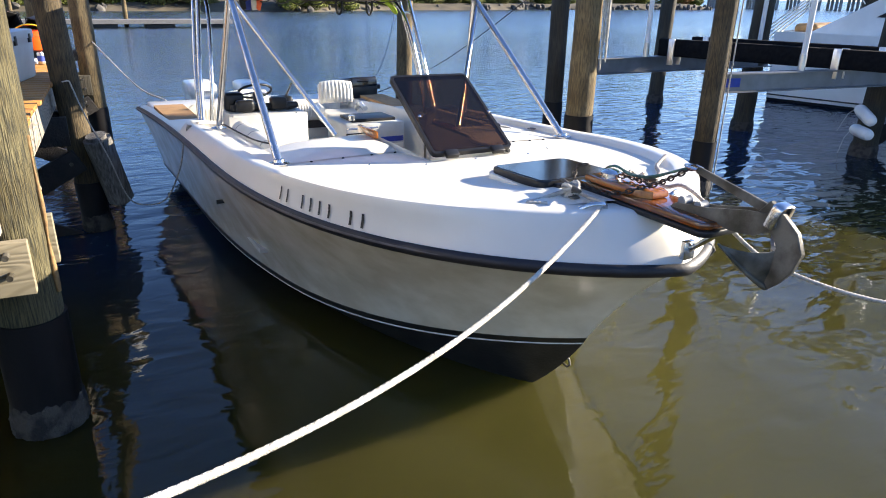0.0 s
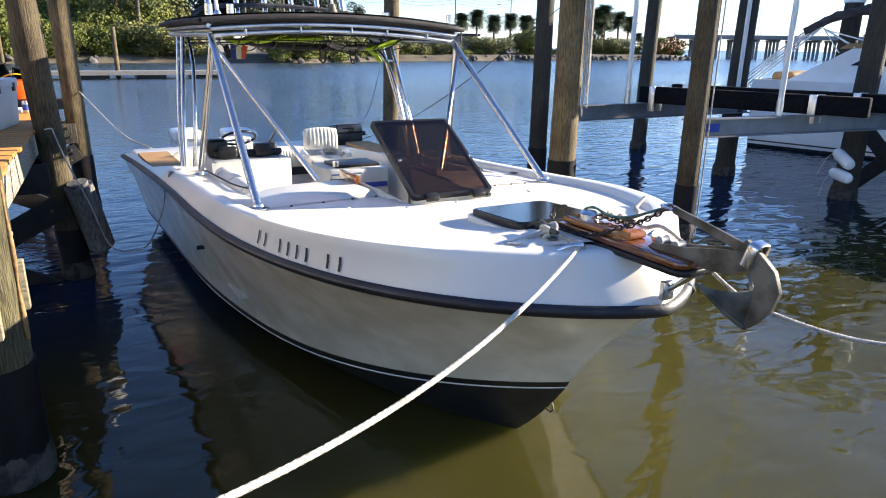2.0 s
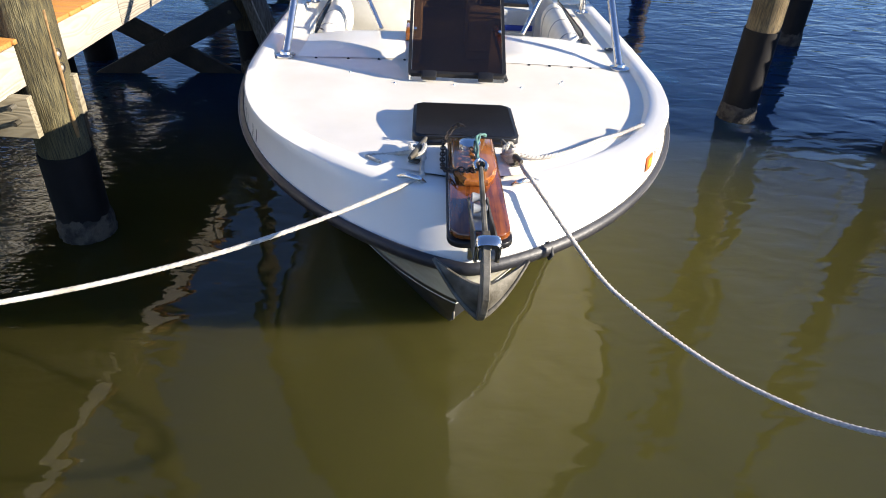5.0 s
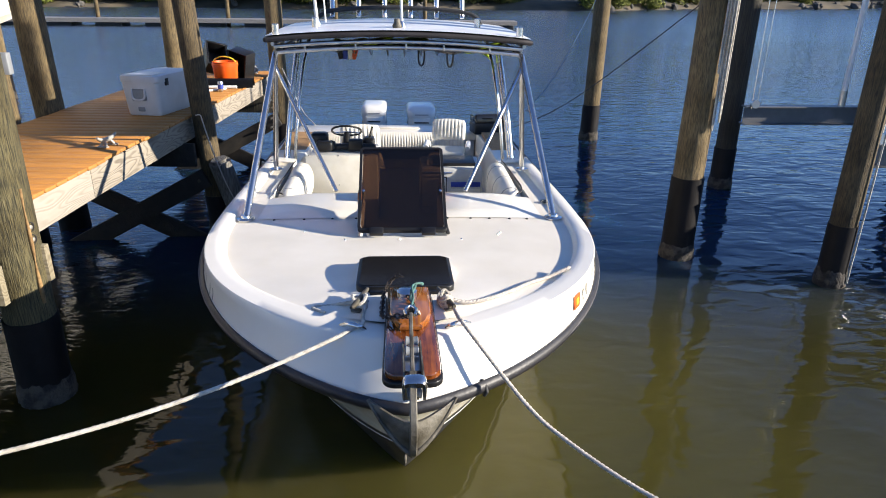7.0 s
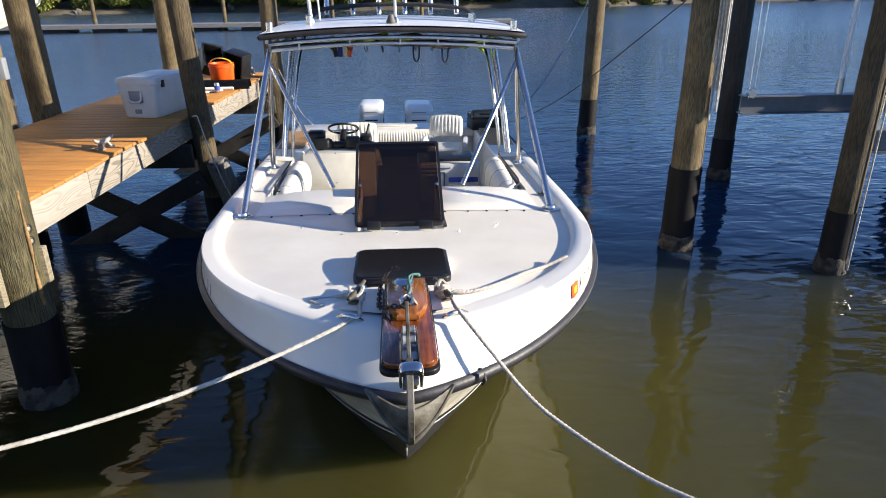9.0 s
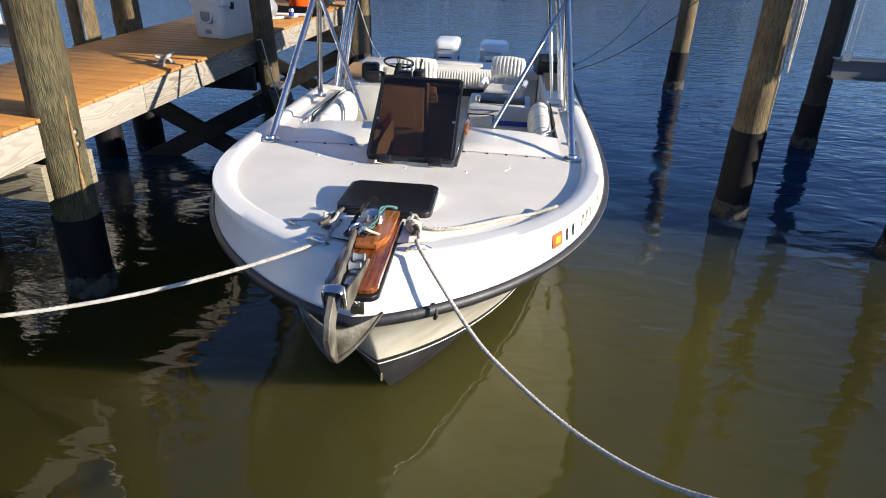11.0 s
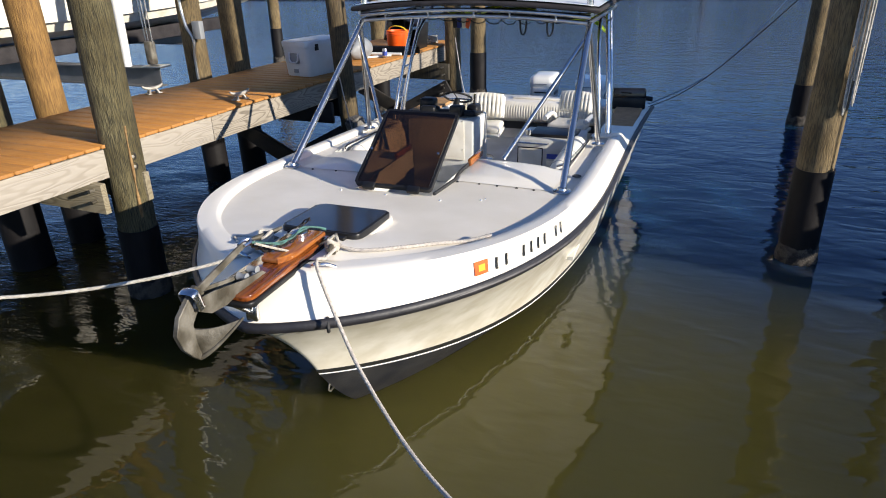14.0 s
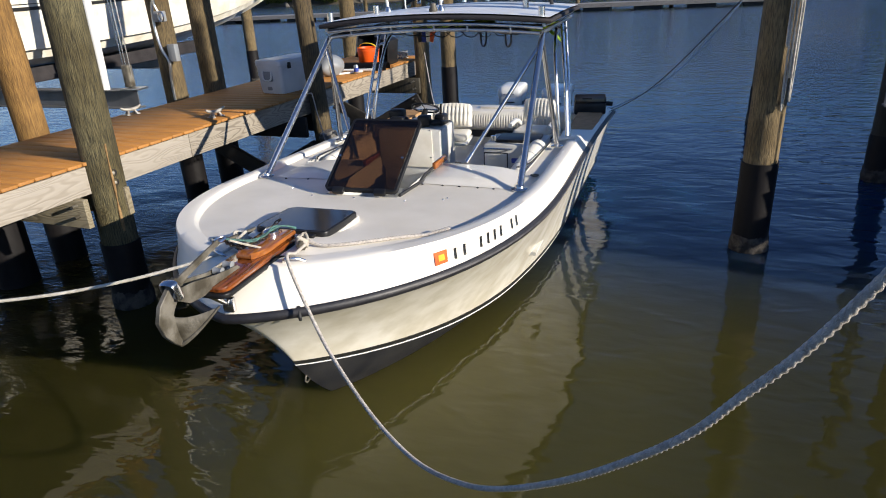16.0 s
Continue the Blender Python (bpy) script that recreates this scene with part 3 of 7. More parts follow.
for x, dy, k, s in spots:
    if 7.8 < x < 20.0 and dy < 9:                      # open ground before the palms and the concrete wall
        continue
    m = pose(x, shore_y(x) + dy, -0.1, 0, 0, rng.uniform(0, 360)) @ Matrix.Scale(s, 4)
    ob = kinds[k] if k not in used else copy_thing(kinds[k], m)
    ob.matrix_world = m
    used.add(k)

# dark pines behind the left bank
pine = thing("pine_tree", "tall dark feathery pine far behind the bank", "tree", group="far pines")
part("trunk", limb_mesh(13, 9, 7), BARK, pine)
cr = new("crown", leaf_mesh("crown", LEAF_D, [(rng.uniform(-1.6, 1.6), rng.uniform(-1.6, 1.6), 3.5 + 0.95 * k, 3.6 - 0.20 * k, 3.6 - 0.20 * k, 1.6) for k in range(11)], 11000, 0.36, 77))
cr.parent = pine
pine.matrix_world = pose(30, 112, 1.0)
for x, y, s in ((24, 116, 0.9), (34, 114, 1.05), (39, 118, 0.95), (44, 116, 0.86), (48, 120, 0.75), (20, 122, 1.0), (29, 120, 1.1), (53, 120, 0.62)):
    copy_thing(pine, pose(x, y, 1.0, 0, 0, rng.uniform(0, 360)) @ Matrix.Scale(s, 4))


def palm(h, seed, droop, name, label):
    """A palm: slender trunk and a head of drooping feather fronds."""
    r = random.Random(seed)
    ob = thing(name, label, "palm tree", group="bank palms")
    part("trunk", tube(smooth_path([(0, 0, -0.3), (0.1, 0, h * 0.4), (0.25, 0.1, h)], 4), 0.2, 8, None, lambda t: 0.24 - 0.08 * t), BARK, ob)
    bm = bmesh.new()
    for k in range(60 if droop > 0.6 else 130):
        a, e = r.uniform(0, 6.28), r.uniform(-0.5, 1.15) if droop > 0.6 else r.uniform(-1.2, 1.45)
        ln = r.uniform(2.0, 2.9) if droop > 0.6 else r.uniform(1.5, 2.1)
        side = Vector((-math.sin(a), math.cos(a), 0))
        pts = []
        for j in range(6):
            t = j / 5
            out = ln * t * math.cos(e * (1 - t * 0.2))
            z = h + ln * t * math.sin(e) - droop * ln * t * t * (0.8 if droop > 0.6 else 0.35)
            pts.append(Vector((0.25 + math.cos(a) * out, 0.1 + math.sin(a) * out, z)))
        for j in range(5):
            p, q = pts[j], pts[j + 1]
            for c in range(3):
                o = p.lerp(q, c / 3)
                for sg in (-1, 1):
                    tip = o + side * sg * ((0.75 if droop > 0.6 else 1.15) - 0.09 * j) + (q - p) * 0.5 + Vector((0, 0, -0.28))
                    bm.faces.new([bm.verts.new(v) for v in (o, o + (q - p) * 0.16, tip)])
    part("fronds", bm, FROND, ob, smooth=0)
    return ob


pa = palm(6.4, 3, 0.5, "cabbage_palm", "tall thin-trunked cabbage palm on the far bank")
pb = palm(7.2, 5, 0.75, "date_palm", "leaning feathery palm with drooping fronds on the far bank")
pa.matrix_world = pose(72, 108, 1.0)
pb.matrix_world = pose(8.9, 80, 0.9) @ Matrix.Scale(1.0, 4)
for x, dy, s in ((10.4, 2.6, 1.15), (12.6, 3.0, 0.8)):
    copy_thing(kinds[2], pose(x, shore_y(x) + dy, -0.1, 0, 0, rng.uniform(0, 360)) @ Matrix.Scale(s, 4))
for x, y, s in ((68.5, 108, 0.9), (77.7, 110, 0.92), (79.6, 113, 0.85), (81.6, 110, 0.97), (85.7, 111, 0.94), (89, 114, 0.9), (103.5, 110, 1.15), (106, 110, 1.3),
                (108.6, 112, 1.1), (111, 110, 1.15), (113.8, 110, 1.02), (102.3, 107, 0.82), (107, 100, 0.55), (100, 106, 0.5)):
    copy_thing(pa, pose(x, y, 1.0, 0, 0, rng.uniform(0, 360)) @ Matrix.Scale(s, 4))
for x, y, s in ((-14, 88, 1.1), (1, 86, 1.0), (7.0, 82, 0.95)):
    copy_thing(pb, pose(x, y, 1.0, 0, 0, rng.uniform(0, 360)) @ Matrix.Scale(s, 4))
palm(9.6, 8, 0.5, "cabbage_palm", "tall cabbage palm rising over the dark trees").matrix_world = pose(26, 100, 1.0)
palm(12.0, 9, 0.9, "thin_palm", "very tall thin palm with dry drooping fronds").matrix_world = pose(31.8, 100, 1.0)
for x, y, s in ((5.0, 104, 2.5), (10.5, 108, 2.3)):
    copy_thing(kinds[2], pose(x, y, 0.5, 0, 0, rng.uniform(0, 360)) @ Matrix.Scale(s, 4))
rust = bush("dry_bush", "rust-coloured dry bush by the bridge", "bush", 7.0, 4.2, LEAF_R, 21, 1500, 0.5)
rust.matrix_world = pose(116, 100, 0.6)
copy_thing(rust, pose(111, 97, 0.5) @ Matrix.Scale(0.8, 4))

# concrete wall behind the left bank
wl = bmesh.new()
box((11, 0.5, 1.7), (16, 79.5, 1.35), bm=wl)
box((11, 0.7, 0.2), (16, 79.5, 2.3), bm=wl)
solid("retaining_wall", wl, CONC, "pale concrete retaining wall on the far bank", "wall", kind="structure", smooth=0)

# far floating dock with its posts
fd = thing("floating_dock", "long weathered grey floating dock in the open water", "dock")
fdm = pose(0, 40, 0, 0, 0, -2.5)
fd.matrix_world = fdm
part("deck", box((44, 1.6, 0.08), (-14, 0, 0.40)), FLOAT_WOOD, fd, smooth=0)
for yy in (-0.80, 0.80):
    part("side_board", box((44, 0.06, 0.16), (-14, yy, 0.30)), FLOAT_WOOD, fd, smooth=0)
for k in range(15):
    part("float", box((1.6, 1.4, 0.26), (-35 + 3.0 * k, 0, 0.08), bevel=0.05), BLACK, fd)
for x, h in ((-30, 2.6), (-18, 2.7), (-10, 2.6), (-3.3, 2.6), (2.3, 2.85)):
    part("guide_post", rod((x, 0.4, -0.5), (x, 0.4, h), 0.13, 0.12), PILE, fd)

# bridge
br = thing("road_bridge", "long low grey concrete road bridge across the estuary", "bridge")
b0, b1 = Vector((141, 121.6, 0)), Vector((330, -30, 0))
along = (b1 - b0).normalized()
yaw = math.atan2(along.y, along.x)
brm = Matrix.Translation(b0) @ Matrix.Rotation(yaw, 4, "Z")
br.matrix_world = brm @ Matrix.Diagonal((1, 1, 0.70, 1))
L = (b1 - b0).length
part("deck", box((L, 11, 0.75), (L / 2, 0, 7.1)), CONC_D, br, smooth=0)
part("parapet", box((L, 0.4, 0.55), (L / 2, -5.4, 7.75)), CONC, br, smooth=0)
part("top_rail", box((L, 0.15, 0.15), (L / 2, -5.4, 9.2)), ALU, br, smooth=0)
bar = box((0.12, 0.12, 1.3), (0, -5.4, 8.6))
bar_ob = part("baluster", bar, ALU, br, smooth=0)
for k in range(1, 70):
    o = bar_ob.copy()
    scene.collection.objects.link(o)
    o.location.x = 3.4 * k
pier = box((0.7, 9.5, 0.8), (6, 0, 6.2))
for yy in (-4, -1.4, 1.4, 4):
    box((0.5, 0.6, 7.5), (6, yy, 2.6), bm=pier)
pier_ob = part("pier", pier, CONC_D, br, smooth=0)
for k in range(1, 52):
    o = pier_ob.copy()
    scene.collection.objects.link(o)
    o.location.x = 4.8 * k


def street_lamp(h):
    ob = thing("street_lamp", "slender grey street lamp with a short arm", "lamp post", group="bridge lamps")
    part("pole", rod((0, 0, 0), (0, 0, h), 0.11, 0.07, 8), ALU, ob)
    part("arm", tube(smooth_path([(0, 0, h - 0.1), (0.9, 0, h + 0.35), (1.8, 0, h + 0.4)], 3), 0.05, 6), ALU, ob)
    part("lamp_head", box((0.7, 0.25, 0.14), (2.0, 0, h + 0.38), bevel=0.03), GREYP, ob)
    return ob


lamp = street_lamp(9.0)
lamp.matrix_world = brm @ pose(20, -4.6, 5.2)
for k in (1, 2, 3, 4):
    copy_thing(lamp, brm @ pose(20 + 26 * k, -4.6, 5.2))
copy_thing(lamp, pose(86, 118, 1.2, 0, 0, 180))
util = thing("utility_pole", "bare wooden utility pole with a crossarm", "utility pole", group="power line")
part("pole", rod((0, 0, 0), (0, 0, 12.5), 0.17, 0.11, 8), BARK, util)
part("crossarm", box((2.2, 0.12, 0.14), (0, 0, 11.9)), BARK, util)
util.matrix_world = pose(84, 135, 1.0)
for x, y in ((70, 140), (102, 138), (48, 142), (16, 146)):
    copy_thing(util, pose(x, y, 1.0, 0, 0, 10))
wires = bmesh.new()
for dz in (11.95, 11.2, 10.5):
    for a, b in (((16, 146), (48, 142)), ((48, 142), (70, 140)), ((70, 140), (84, 135)), ((84, 135), (102, 138))):
        mid = ((a[0] + b[0]) / 2, (a[1] + b[1]) / 2, dz + 0.3)
        tube(smooth_path([(*a, dz + 1), mid, (*b, dz + 1)], 4), 0.025, 4, wires)
solid("power_wires", wires, BLACK, "thin black power wires strung between poles", "wires", kind="stuff")
mast = thing("cell_mast", "tall dark communication mast with antenna panels", "mast")
part("pole", rod((0, 0, 0), (0, 0, 26), 0.3, 0.2, 8), BARK, mast)
for k in range(6):
    a = k * math.pi / 3
    part("antenna_panel", box((0.3, 0.15, 1.6), (math.cos(a) * 1.0, math.sin(a) * 1.0, 25.3)), GREYP, mast)
    part("bracket", rod((0, 0, 25.3), (math.cos(a), math.sin(a), 25.3), 0.05, n=6), GREYP, mast)
mast.matrix_world = pose(218, 118, 1)
shed = thing("bank_house", "small house with a brown roof among the trees", "house")
part("wall", box((8, 6, 3), (0, 0, 1.5)), CONC, shed, smooth=0)
part("roof", prism([(-4.6, -3.6), (4.6, -3.6), (4.6, 3.6), (-4.6, 3.6)], 3.0, 3.5), ROCK, shed, smooth=0)
shed.matrix_world = pose(72, 117, 1.0)
car = thing("parked_car", "white car parked on the far bank", "car")
part("body", box((4.3, 1.8, 0.75), (0, 0, 0.65), bevel=0.15), PAINTW, car)
part("cabin", box((2.2, 1.6, 0.6), (-0.2, 0, 1.25), bevel=0.2), GLASS_D, car)
for xx in (-1.35, 1.35):
    for yy in (-0.85, 0.85):
        part("wheel", rod((xx, yy - 0.1, 0.32), (xx, yy + 0.1, 0.32), 0.32), RUBBER, car)
car.matrix_world = pose(77, 112, 1.3, 0, 0, 10)


# ---- pilings ----
def piling(x, y, top, band, r=0.145, lean=(0, 0), dark=False, wood=None, crust=True, cap=False, label="", seed=0, low=-1.2):
    """A round timber pile: shaft, black wrap from the band down, barnacles at the waterline."""
    rr = random.Random(seed)
    ob = thing("piling", label or "weathered round timber piling with a black wrap at the water", "piling", group="pilings")
    ob.matrix_world = pose(x, y, 0)

    def axis(z):
        return Vector((lean[0] * z, lean[1] * z, z))

    def ring(z, rad, bm, n=22, wob=0.0):
        c = axis(z)
        return [bm.verts.new(c + Vector((math.cos(2 * math.pi * k / n), math.sin(2 * math.pi * k / n), 0)) *
                             rad * (1 + wob * noise.noise(Vector((math.cos(2 * math.pi * k / n) * 2, math.sin(2 * math.pi * k / n) * 2, z * 1.5 + seed))))) for k in range(n)]

    def skin(levels, wob):
        bm = bmesh.new()
        rings = [ring(z, rad, bm, wob=wob) for z, rad in levels]
        for a, b in zip(rings, rings[1:]):
            for k in range(22):
                bm.faces.new((a[k], a[(k + 1) % 22], b[(k + 1) % 22], b[k]))
        bm.faces.new(rings[0][::-1])
        bm.faces.new(rings[-1])
        return bm

    n = 12
    shaft = [(low + (top - low) * k / n, r * (1.03 - 0.10 * k / n)) for k in range(n + 1)]
    part("shaft", skin(shaft, 0.045), wood or (PILE_D if dark else PILE), ob)
    if band:
        part("wrap", skin([(low, r * 1.09), (0.2, r * 1.085), (band * 0.6, r * 1.08), (band, r * 1.075)], 0.03), SLEEVE, ob)
    if crust:
        bm = bmesh.new()
        nu, nz = 56, 16
        rows = []
        for j in range(nz + 1):
            row = []
            for k in range(nu):
                a = 2 * math.pi * k / nu
                top_z = 0.17 + 0.05 * noise.noise(Vector((math.cos(a) * 2.2, math.sin(a) * 2.2, seed * 3.1)))
                z = -0.15 + (top_z + 0.15) * j / nz
                c = Vector((math.cos(a) * 9, math.sin(a) * 9, z * 60 + seed))
                lump = 0.012 + 0.012 * noise.noise(c) + 0.010 * noise.noise(c * 2.3)
                rad = r * 1.09 + max(0.0, lump) * (1 - (j / nz) ** 6) - 0.006 * (j / nz) ** 6
                row.append(axis(z) + Vector((math.cos(a), math.sin(a), 0)) * rad)
            rows.append(row)
        part("barnacle_crust", grid(rows, bm, closed=True), BARN, ob, "grey barnacle crust", smooth=30)
    if cap:
        part("cap", lathe([(r * 1.06, -0.10), (r * 1.08, 0.0), (r * 1.04, 0.02), (0.012, 0.26)], 20, at=axis(top)), CAP, ob, "white conical cap")
    return ob


piling(2.87, 1.91, 4.6, 0.85, 0.148, (0.012, 0.0), seed=1)
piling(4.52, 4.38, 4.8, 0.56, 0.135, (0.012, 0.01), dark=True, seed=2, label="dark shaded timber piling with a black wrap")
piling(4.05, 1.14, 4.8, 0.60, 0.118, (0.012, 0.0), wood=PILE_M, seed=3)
piling(3.53, 7.50, 2.95, 0.62, 0.145, (0.018, 0.0), cap=True, seed=4, label="timber piling with white conical cap standing in open water")
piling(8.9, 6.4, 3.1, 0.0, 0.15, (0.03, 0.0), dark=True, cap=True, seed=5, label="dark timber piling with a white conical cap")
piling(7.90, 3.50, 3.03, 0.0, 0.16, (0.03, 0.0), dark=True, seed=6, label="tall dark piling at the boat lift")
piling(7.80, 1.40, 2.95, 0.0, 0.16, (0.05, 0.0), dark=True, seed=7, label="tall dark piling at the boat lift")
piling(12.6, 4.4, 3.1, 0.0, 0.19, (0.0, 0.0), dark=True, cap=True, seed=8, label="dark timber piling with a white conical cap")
near_pile = piling(-2.415, -0.30, 4.6, 0.60, 0.150, (0.008, 0.0), wood=PILE_G, seed=11, label="greenish timber dock piling with a black wrap below")
for z in (1.135, 1.215):                                # counterbored bolts through the pile
    hole = part("bolt_hole", lathe([(0.033, -0.012), (0.033, 0.003), (0.027, 0.004), (0.025, 0.001), (0.0, 0.001)], 16), DARKWOOD, near_pile, "dark counterbored hole")
    hole.matrix_local = pose(0.1385 + 0.008 * z, -0.040, z, 0, 90, -16)
    part("bolt", lathe([(0.014, 0.0), (0.014, 0.008), (0.008, 0.012), (0.0, 0.012)], 8), CLEAT, hole, "pale bolt end")
# sunlit orange strip on the pile, its light put into the colour
strip = tube(smooth_path([(0.150, -0.072, 0.72), (0.146, -0.066, 0.92), (0.150, -0.062, 1.10), (0.148, -0.058, 1.30), (0.147, -0.050, 1.46)], 5), 0.012, 8, radii=lambda t: 0.004 + 0.011 * abs(math.sin(7.3 * t + 0.6)) * (1 - 0.5 * t))
part("sunlit_strip", strip, PALE_CUT, near_pile, "orange strip with sunlight put into its colour")
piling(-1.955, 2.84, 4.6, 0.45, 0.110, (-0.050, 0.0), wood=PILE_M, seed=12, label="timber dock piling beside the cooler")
end_pile = piling(-1.66, 5.82, 2.90, 0.66, 0.122, (-0.01, 0.0), cap=True, seed=13, label="timber piling with a white cap at the end of the dock")
part("hanger", box((0.03, 0.02, 0.26), (-0.05, -0.117, 2.66), bevel=0.004), RUBBER, end_pile, "black strap hanger")
piling(-2.12, 8.70, 3.4, 0.85, 0.15, (0.0, 0.0), seed=14, label="timber piling standing beyond the dock")
piling(-3.935, 0.50, 4.6, 0.95, 0.15, (-0.03, 0.0), wood=PILE_O, crust=False, seed=15, label="yellowish timber piling behind the dock")
piling(-3.92, -0.16, 4.6, 0.95, 0.175, (-0.03, 0.0), wood=PILE_G, crust=False, seed=20, label="mossy dark timber piling behind the dock")
piling(-3.86, 2.62, 4.6, 1.22, 0.14, (-0.02, 0.0), crust=False, seed=16, label="timber piling carrying electric conduit")
piling(-3.67, 3.16, 4.6, 1.22, 0.15, (-0.02, 0.0), crust=False, seed=17, label="timber piling with black wrap behind the dock")
piling(-8.95, 12.3, 4.6, 0.9, 0.15, (0.0, 0.0), seed=18, label="timber piling behind the lifted boat")
piling(-3.50, 7.1, 3.6, 0.9, 0.14, (0.0, 0.0), seed=19, label="timber piling behind the dock's end")


# ---- timber dock ----
DOCK_Z = 1.33
dk_yaw = math.atan2(-0.084, 1.0)
DM = pose(-2.385, 0.0, 0, 0, 0, math.degrees(dk_yaw))       # local y runs along the front edge, -x across the deck
dock = thing("timber_dock", "narrow timber dock with orange-brown composite planks and weathered grey side boards", "dock", kind="structure")
dock.matrix_world = DM
D0, D1, DW = -4.6, 6.50, 1.40
segs = [(-4.6, 0.745, FASCIA_P), (0.75, 3.6, FASCIA), (3.605, 6.50, FASCIA)]
for a, b, wood in segs:
    part("fascia_board", box((0.045, b - a, 0.225), (-0.03, (a + b) / 2, DOCK_Z - 0.155), bevel=0.004), wood, dock, "weathered grey side board")
    part("rear_board", box((0.045, b - a, 0.225), (-DW + 0.03, (a + b) / 2, DOCK_Z - 0.155), bevel=0.004), FASCIA, dock)
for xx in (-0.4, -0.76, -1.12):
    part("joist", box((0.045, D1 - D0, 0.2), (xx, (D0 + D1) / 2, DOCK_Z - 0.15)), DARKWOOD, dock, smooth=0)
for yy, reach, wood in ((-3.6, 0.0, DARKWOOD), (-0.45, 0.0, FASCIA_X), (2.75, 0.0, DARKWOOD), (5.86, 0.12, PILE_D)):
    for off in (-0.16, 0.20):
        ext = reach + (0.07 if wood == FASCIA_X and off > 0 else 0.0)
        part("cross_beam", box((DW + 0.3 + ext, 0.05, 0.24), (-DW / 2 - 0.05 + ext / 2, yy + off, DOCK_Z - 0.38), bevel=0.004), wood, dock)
for zz, xx in ((1.02, 0.13), (0.915, 0.15), (0.76, 0.13), (0.63, 0.12)):    # bolts at the end pile
    part("bolt", rod((xx, 5.56, zz), (xx, 5.70, zz), 0.013, n=8), GALV, dock)
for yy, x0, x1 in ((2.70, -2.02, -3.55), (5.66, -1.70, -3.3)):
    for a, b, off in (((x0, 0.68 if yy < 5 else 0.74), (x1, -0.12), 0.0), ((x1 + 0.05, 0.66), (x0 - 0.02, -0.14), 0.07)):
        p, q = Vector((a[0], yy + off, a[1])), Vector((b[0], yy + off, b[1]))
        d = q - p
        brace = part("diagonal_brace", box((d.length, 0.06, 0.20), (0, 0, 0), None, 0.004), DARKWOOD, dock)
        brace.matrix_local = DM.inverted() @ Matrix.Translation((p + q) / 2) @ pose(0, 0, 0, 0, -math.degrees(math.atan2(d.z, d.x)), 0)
        part("bolt", rod(DM.inverted() @ (p + Vector((-0.07, -0.05, -0.03))), DM.inverted() @ (p + Vector((-0.07, 0, -0.03))), 0.016, n=8), GALV, dock)
for xx, zz in ((-0.01, 1.02), (-0.01, 0.93)):
    part("bolt", rod((0.02, -0.68, zz), (0.02, -0.60, zz), 0.014, n=8), GALV, dock)


# ---- the fishing boat: forms in its own frame, bow towards -y ----
BM = pose(-0.015, 0, 0, 0, 0.45, -0.7)
YS = 4.42                                                 # transom
RB, RY = 1.315, -2.11                                     # rub rail: half breadth and nose


def swell(y, B, yb, L=3.33, p=3.42, q=1.333):
    """Half breadth of a deck outline that begins at yb."""
    u = min(1.0, max(0.0, (y - yb) / L))
    return B * (1 - (1 - u) ** p) ** (1 / q) + 0.005 * max(0.0, y - 1.2) ** 2


def rail_z(y):
    return 1.000 - 0.019 * y - 0.0056 * y * y + 0.02 * max(0.0, -1 - y) ** 2


def crest_z(y):
    return 1.142 - (0.085 * y + 0.018 * y * y if y < 0 else 0.045 * y)


def foot_z(y):
    t = min(1.0, max(0.0, (y + 1.55) / 0.5))
    return crest_z(y) - 0.036 * t * t * (3 - 2 * t) - 0.002


def crest_b(y, inset=0.0):
    """Half breadth of the deck's raised edge, drawn in by inset."""
    return swell(y, 1.23 - inset, -1.902 + inset * 1.3, 3.33, 5.088, 1.4134)


def deck_b(y):
    return crest_b(y, 0.105)


def deck_z(x, y):
    b = max(0.3, deck_b(y))
    return foot_z(y) + 0.016 * (1 - min(1.0, (x / b) ** 2))


def boot_z(y):
    return 0.14 + 0.072 * max(0.0, 0.45 - y) ** 2


def hull_point(v, s):
    """v: -1.4 below the water, 0 the boot line, 1 the rub rail; s: 0 stem to 1 transom."""
    t = s ** 1.7
    if v <= 0:
        w = -v
        ya = -1.565 + 0.375 * min(w, 1.4)
        y = ya + (YS - ya) * t
        b_boot = swell(y, 1.12, ya, 4.3, 2.6, 1.1)
        b_low = swell(y, 0.93, ya, 4.5, 3.2, 1.1)
        b = b_boot + (b_low - b_boot) * w
        return Vector((b - 0.005 * max(0.0, y - 1.2) ** 2, y, boot_z(y) * (1 - w)))
    ya = -1.565 - 0.545 * v ** 1.15
    y = ya + (YS - ya) * t
    b_boot = swell(y, 1.12, ya, 4.3, 2.6, 1.1)
    b_rail = swell(y, RB, ya)
    f = v ** 1.3
    z0, z1 = boot_z(y), rail_z(y)
    return Vector((b_boot + (b_rail - b_boot) * f, y, z0 + (z1 - z0) * v))


def both(rows, bm=None):
    """Skin rows of points on the boat's left and its mirror image."""
    bm = grid([[Vector(p) for p in r] for r in rows], bm)
    grid([[Vector((-p[0], p[1], p[2])) for p in r] for r in rows], bm)
    bmesh.ops.remove_doubles(bm, verts=bm.verts, dist=0.0006)
    return bm


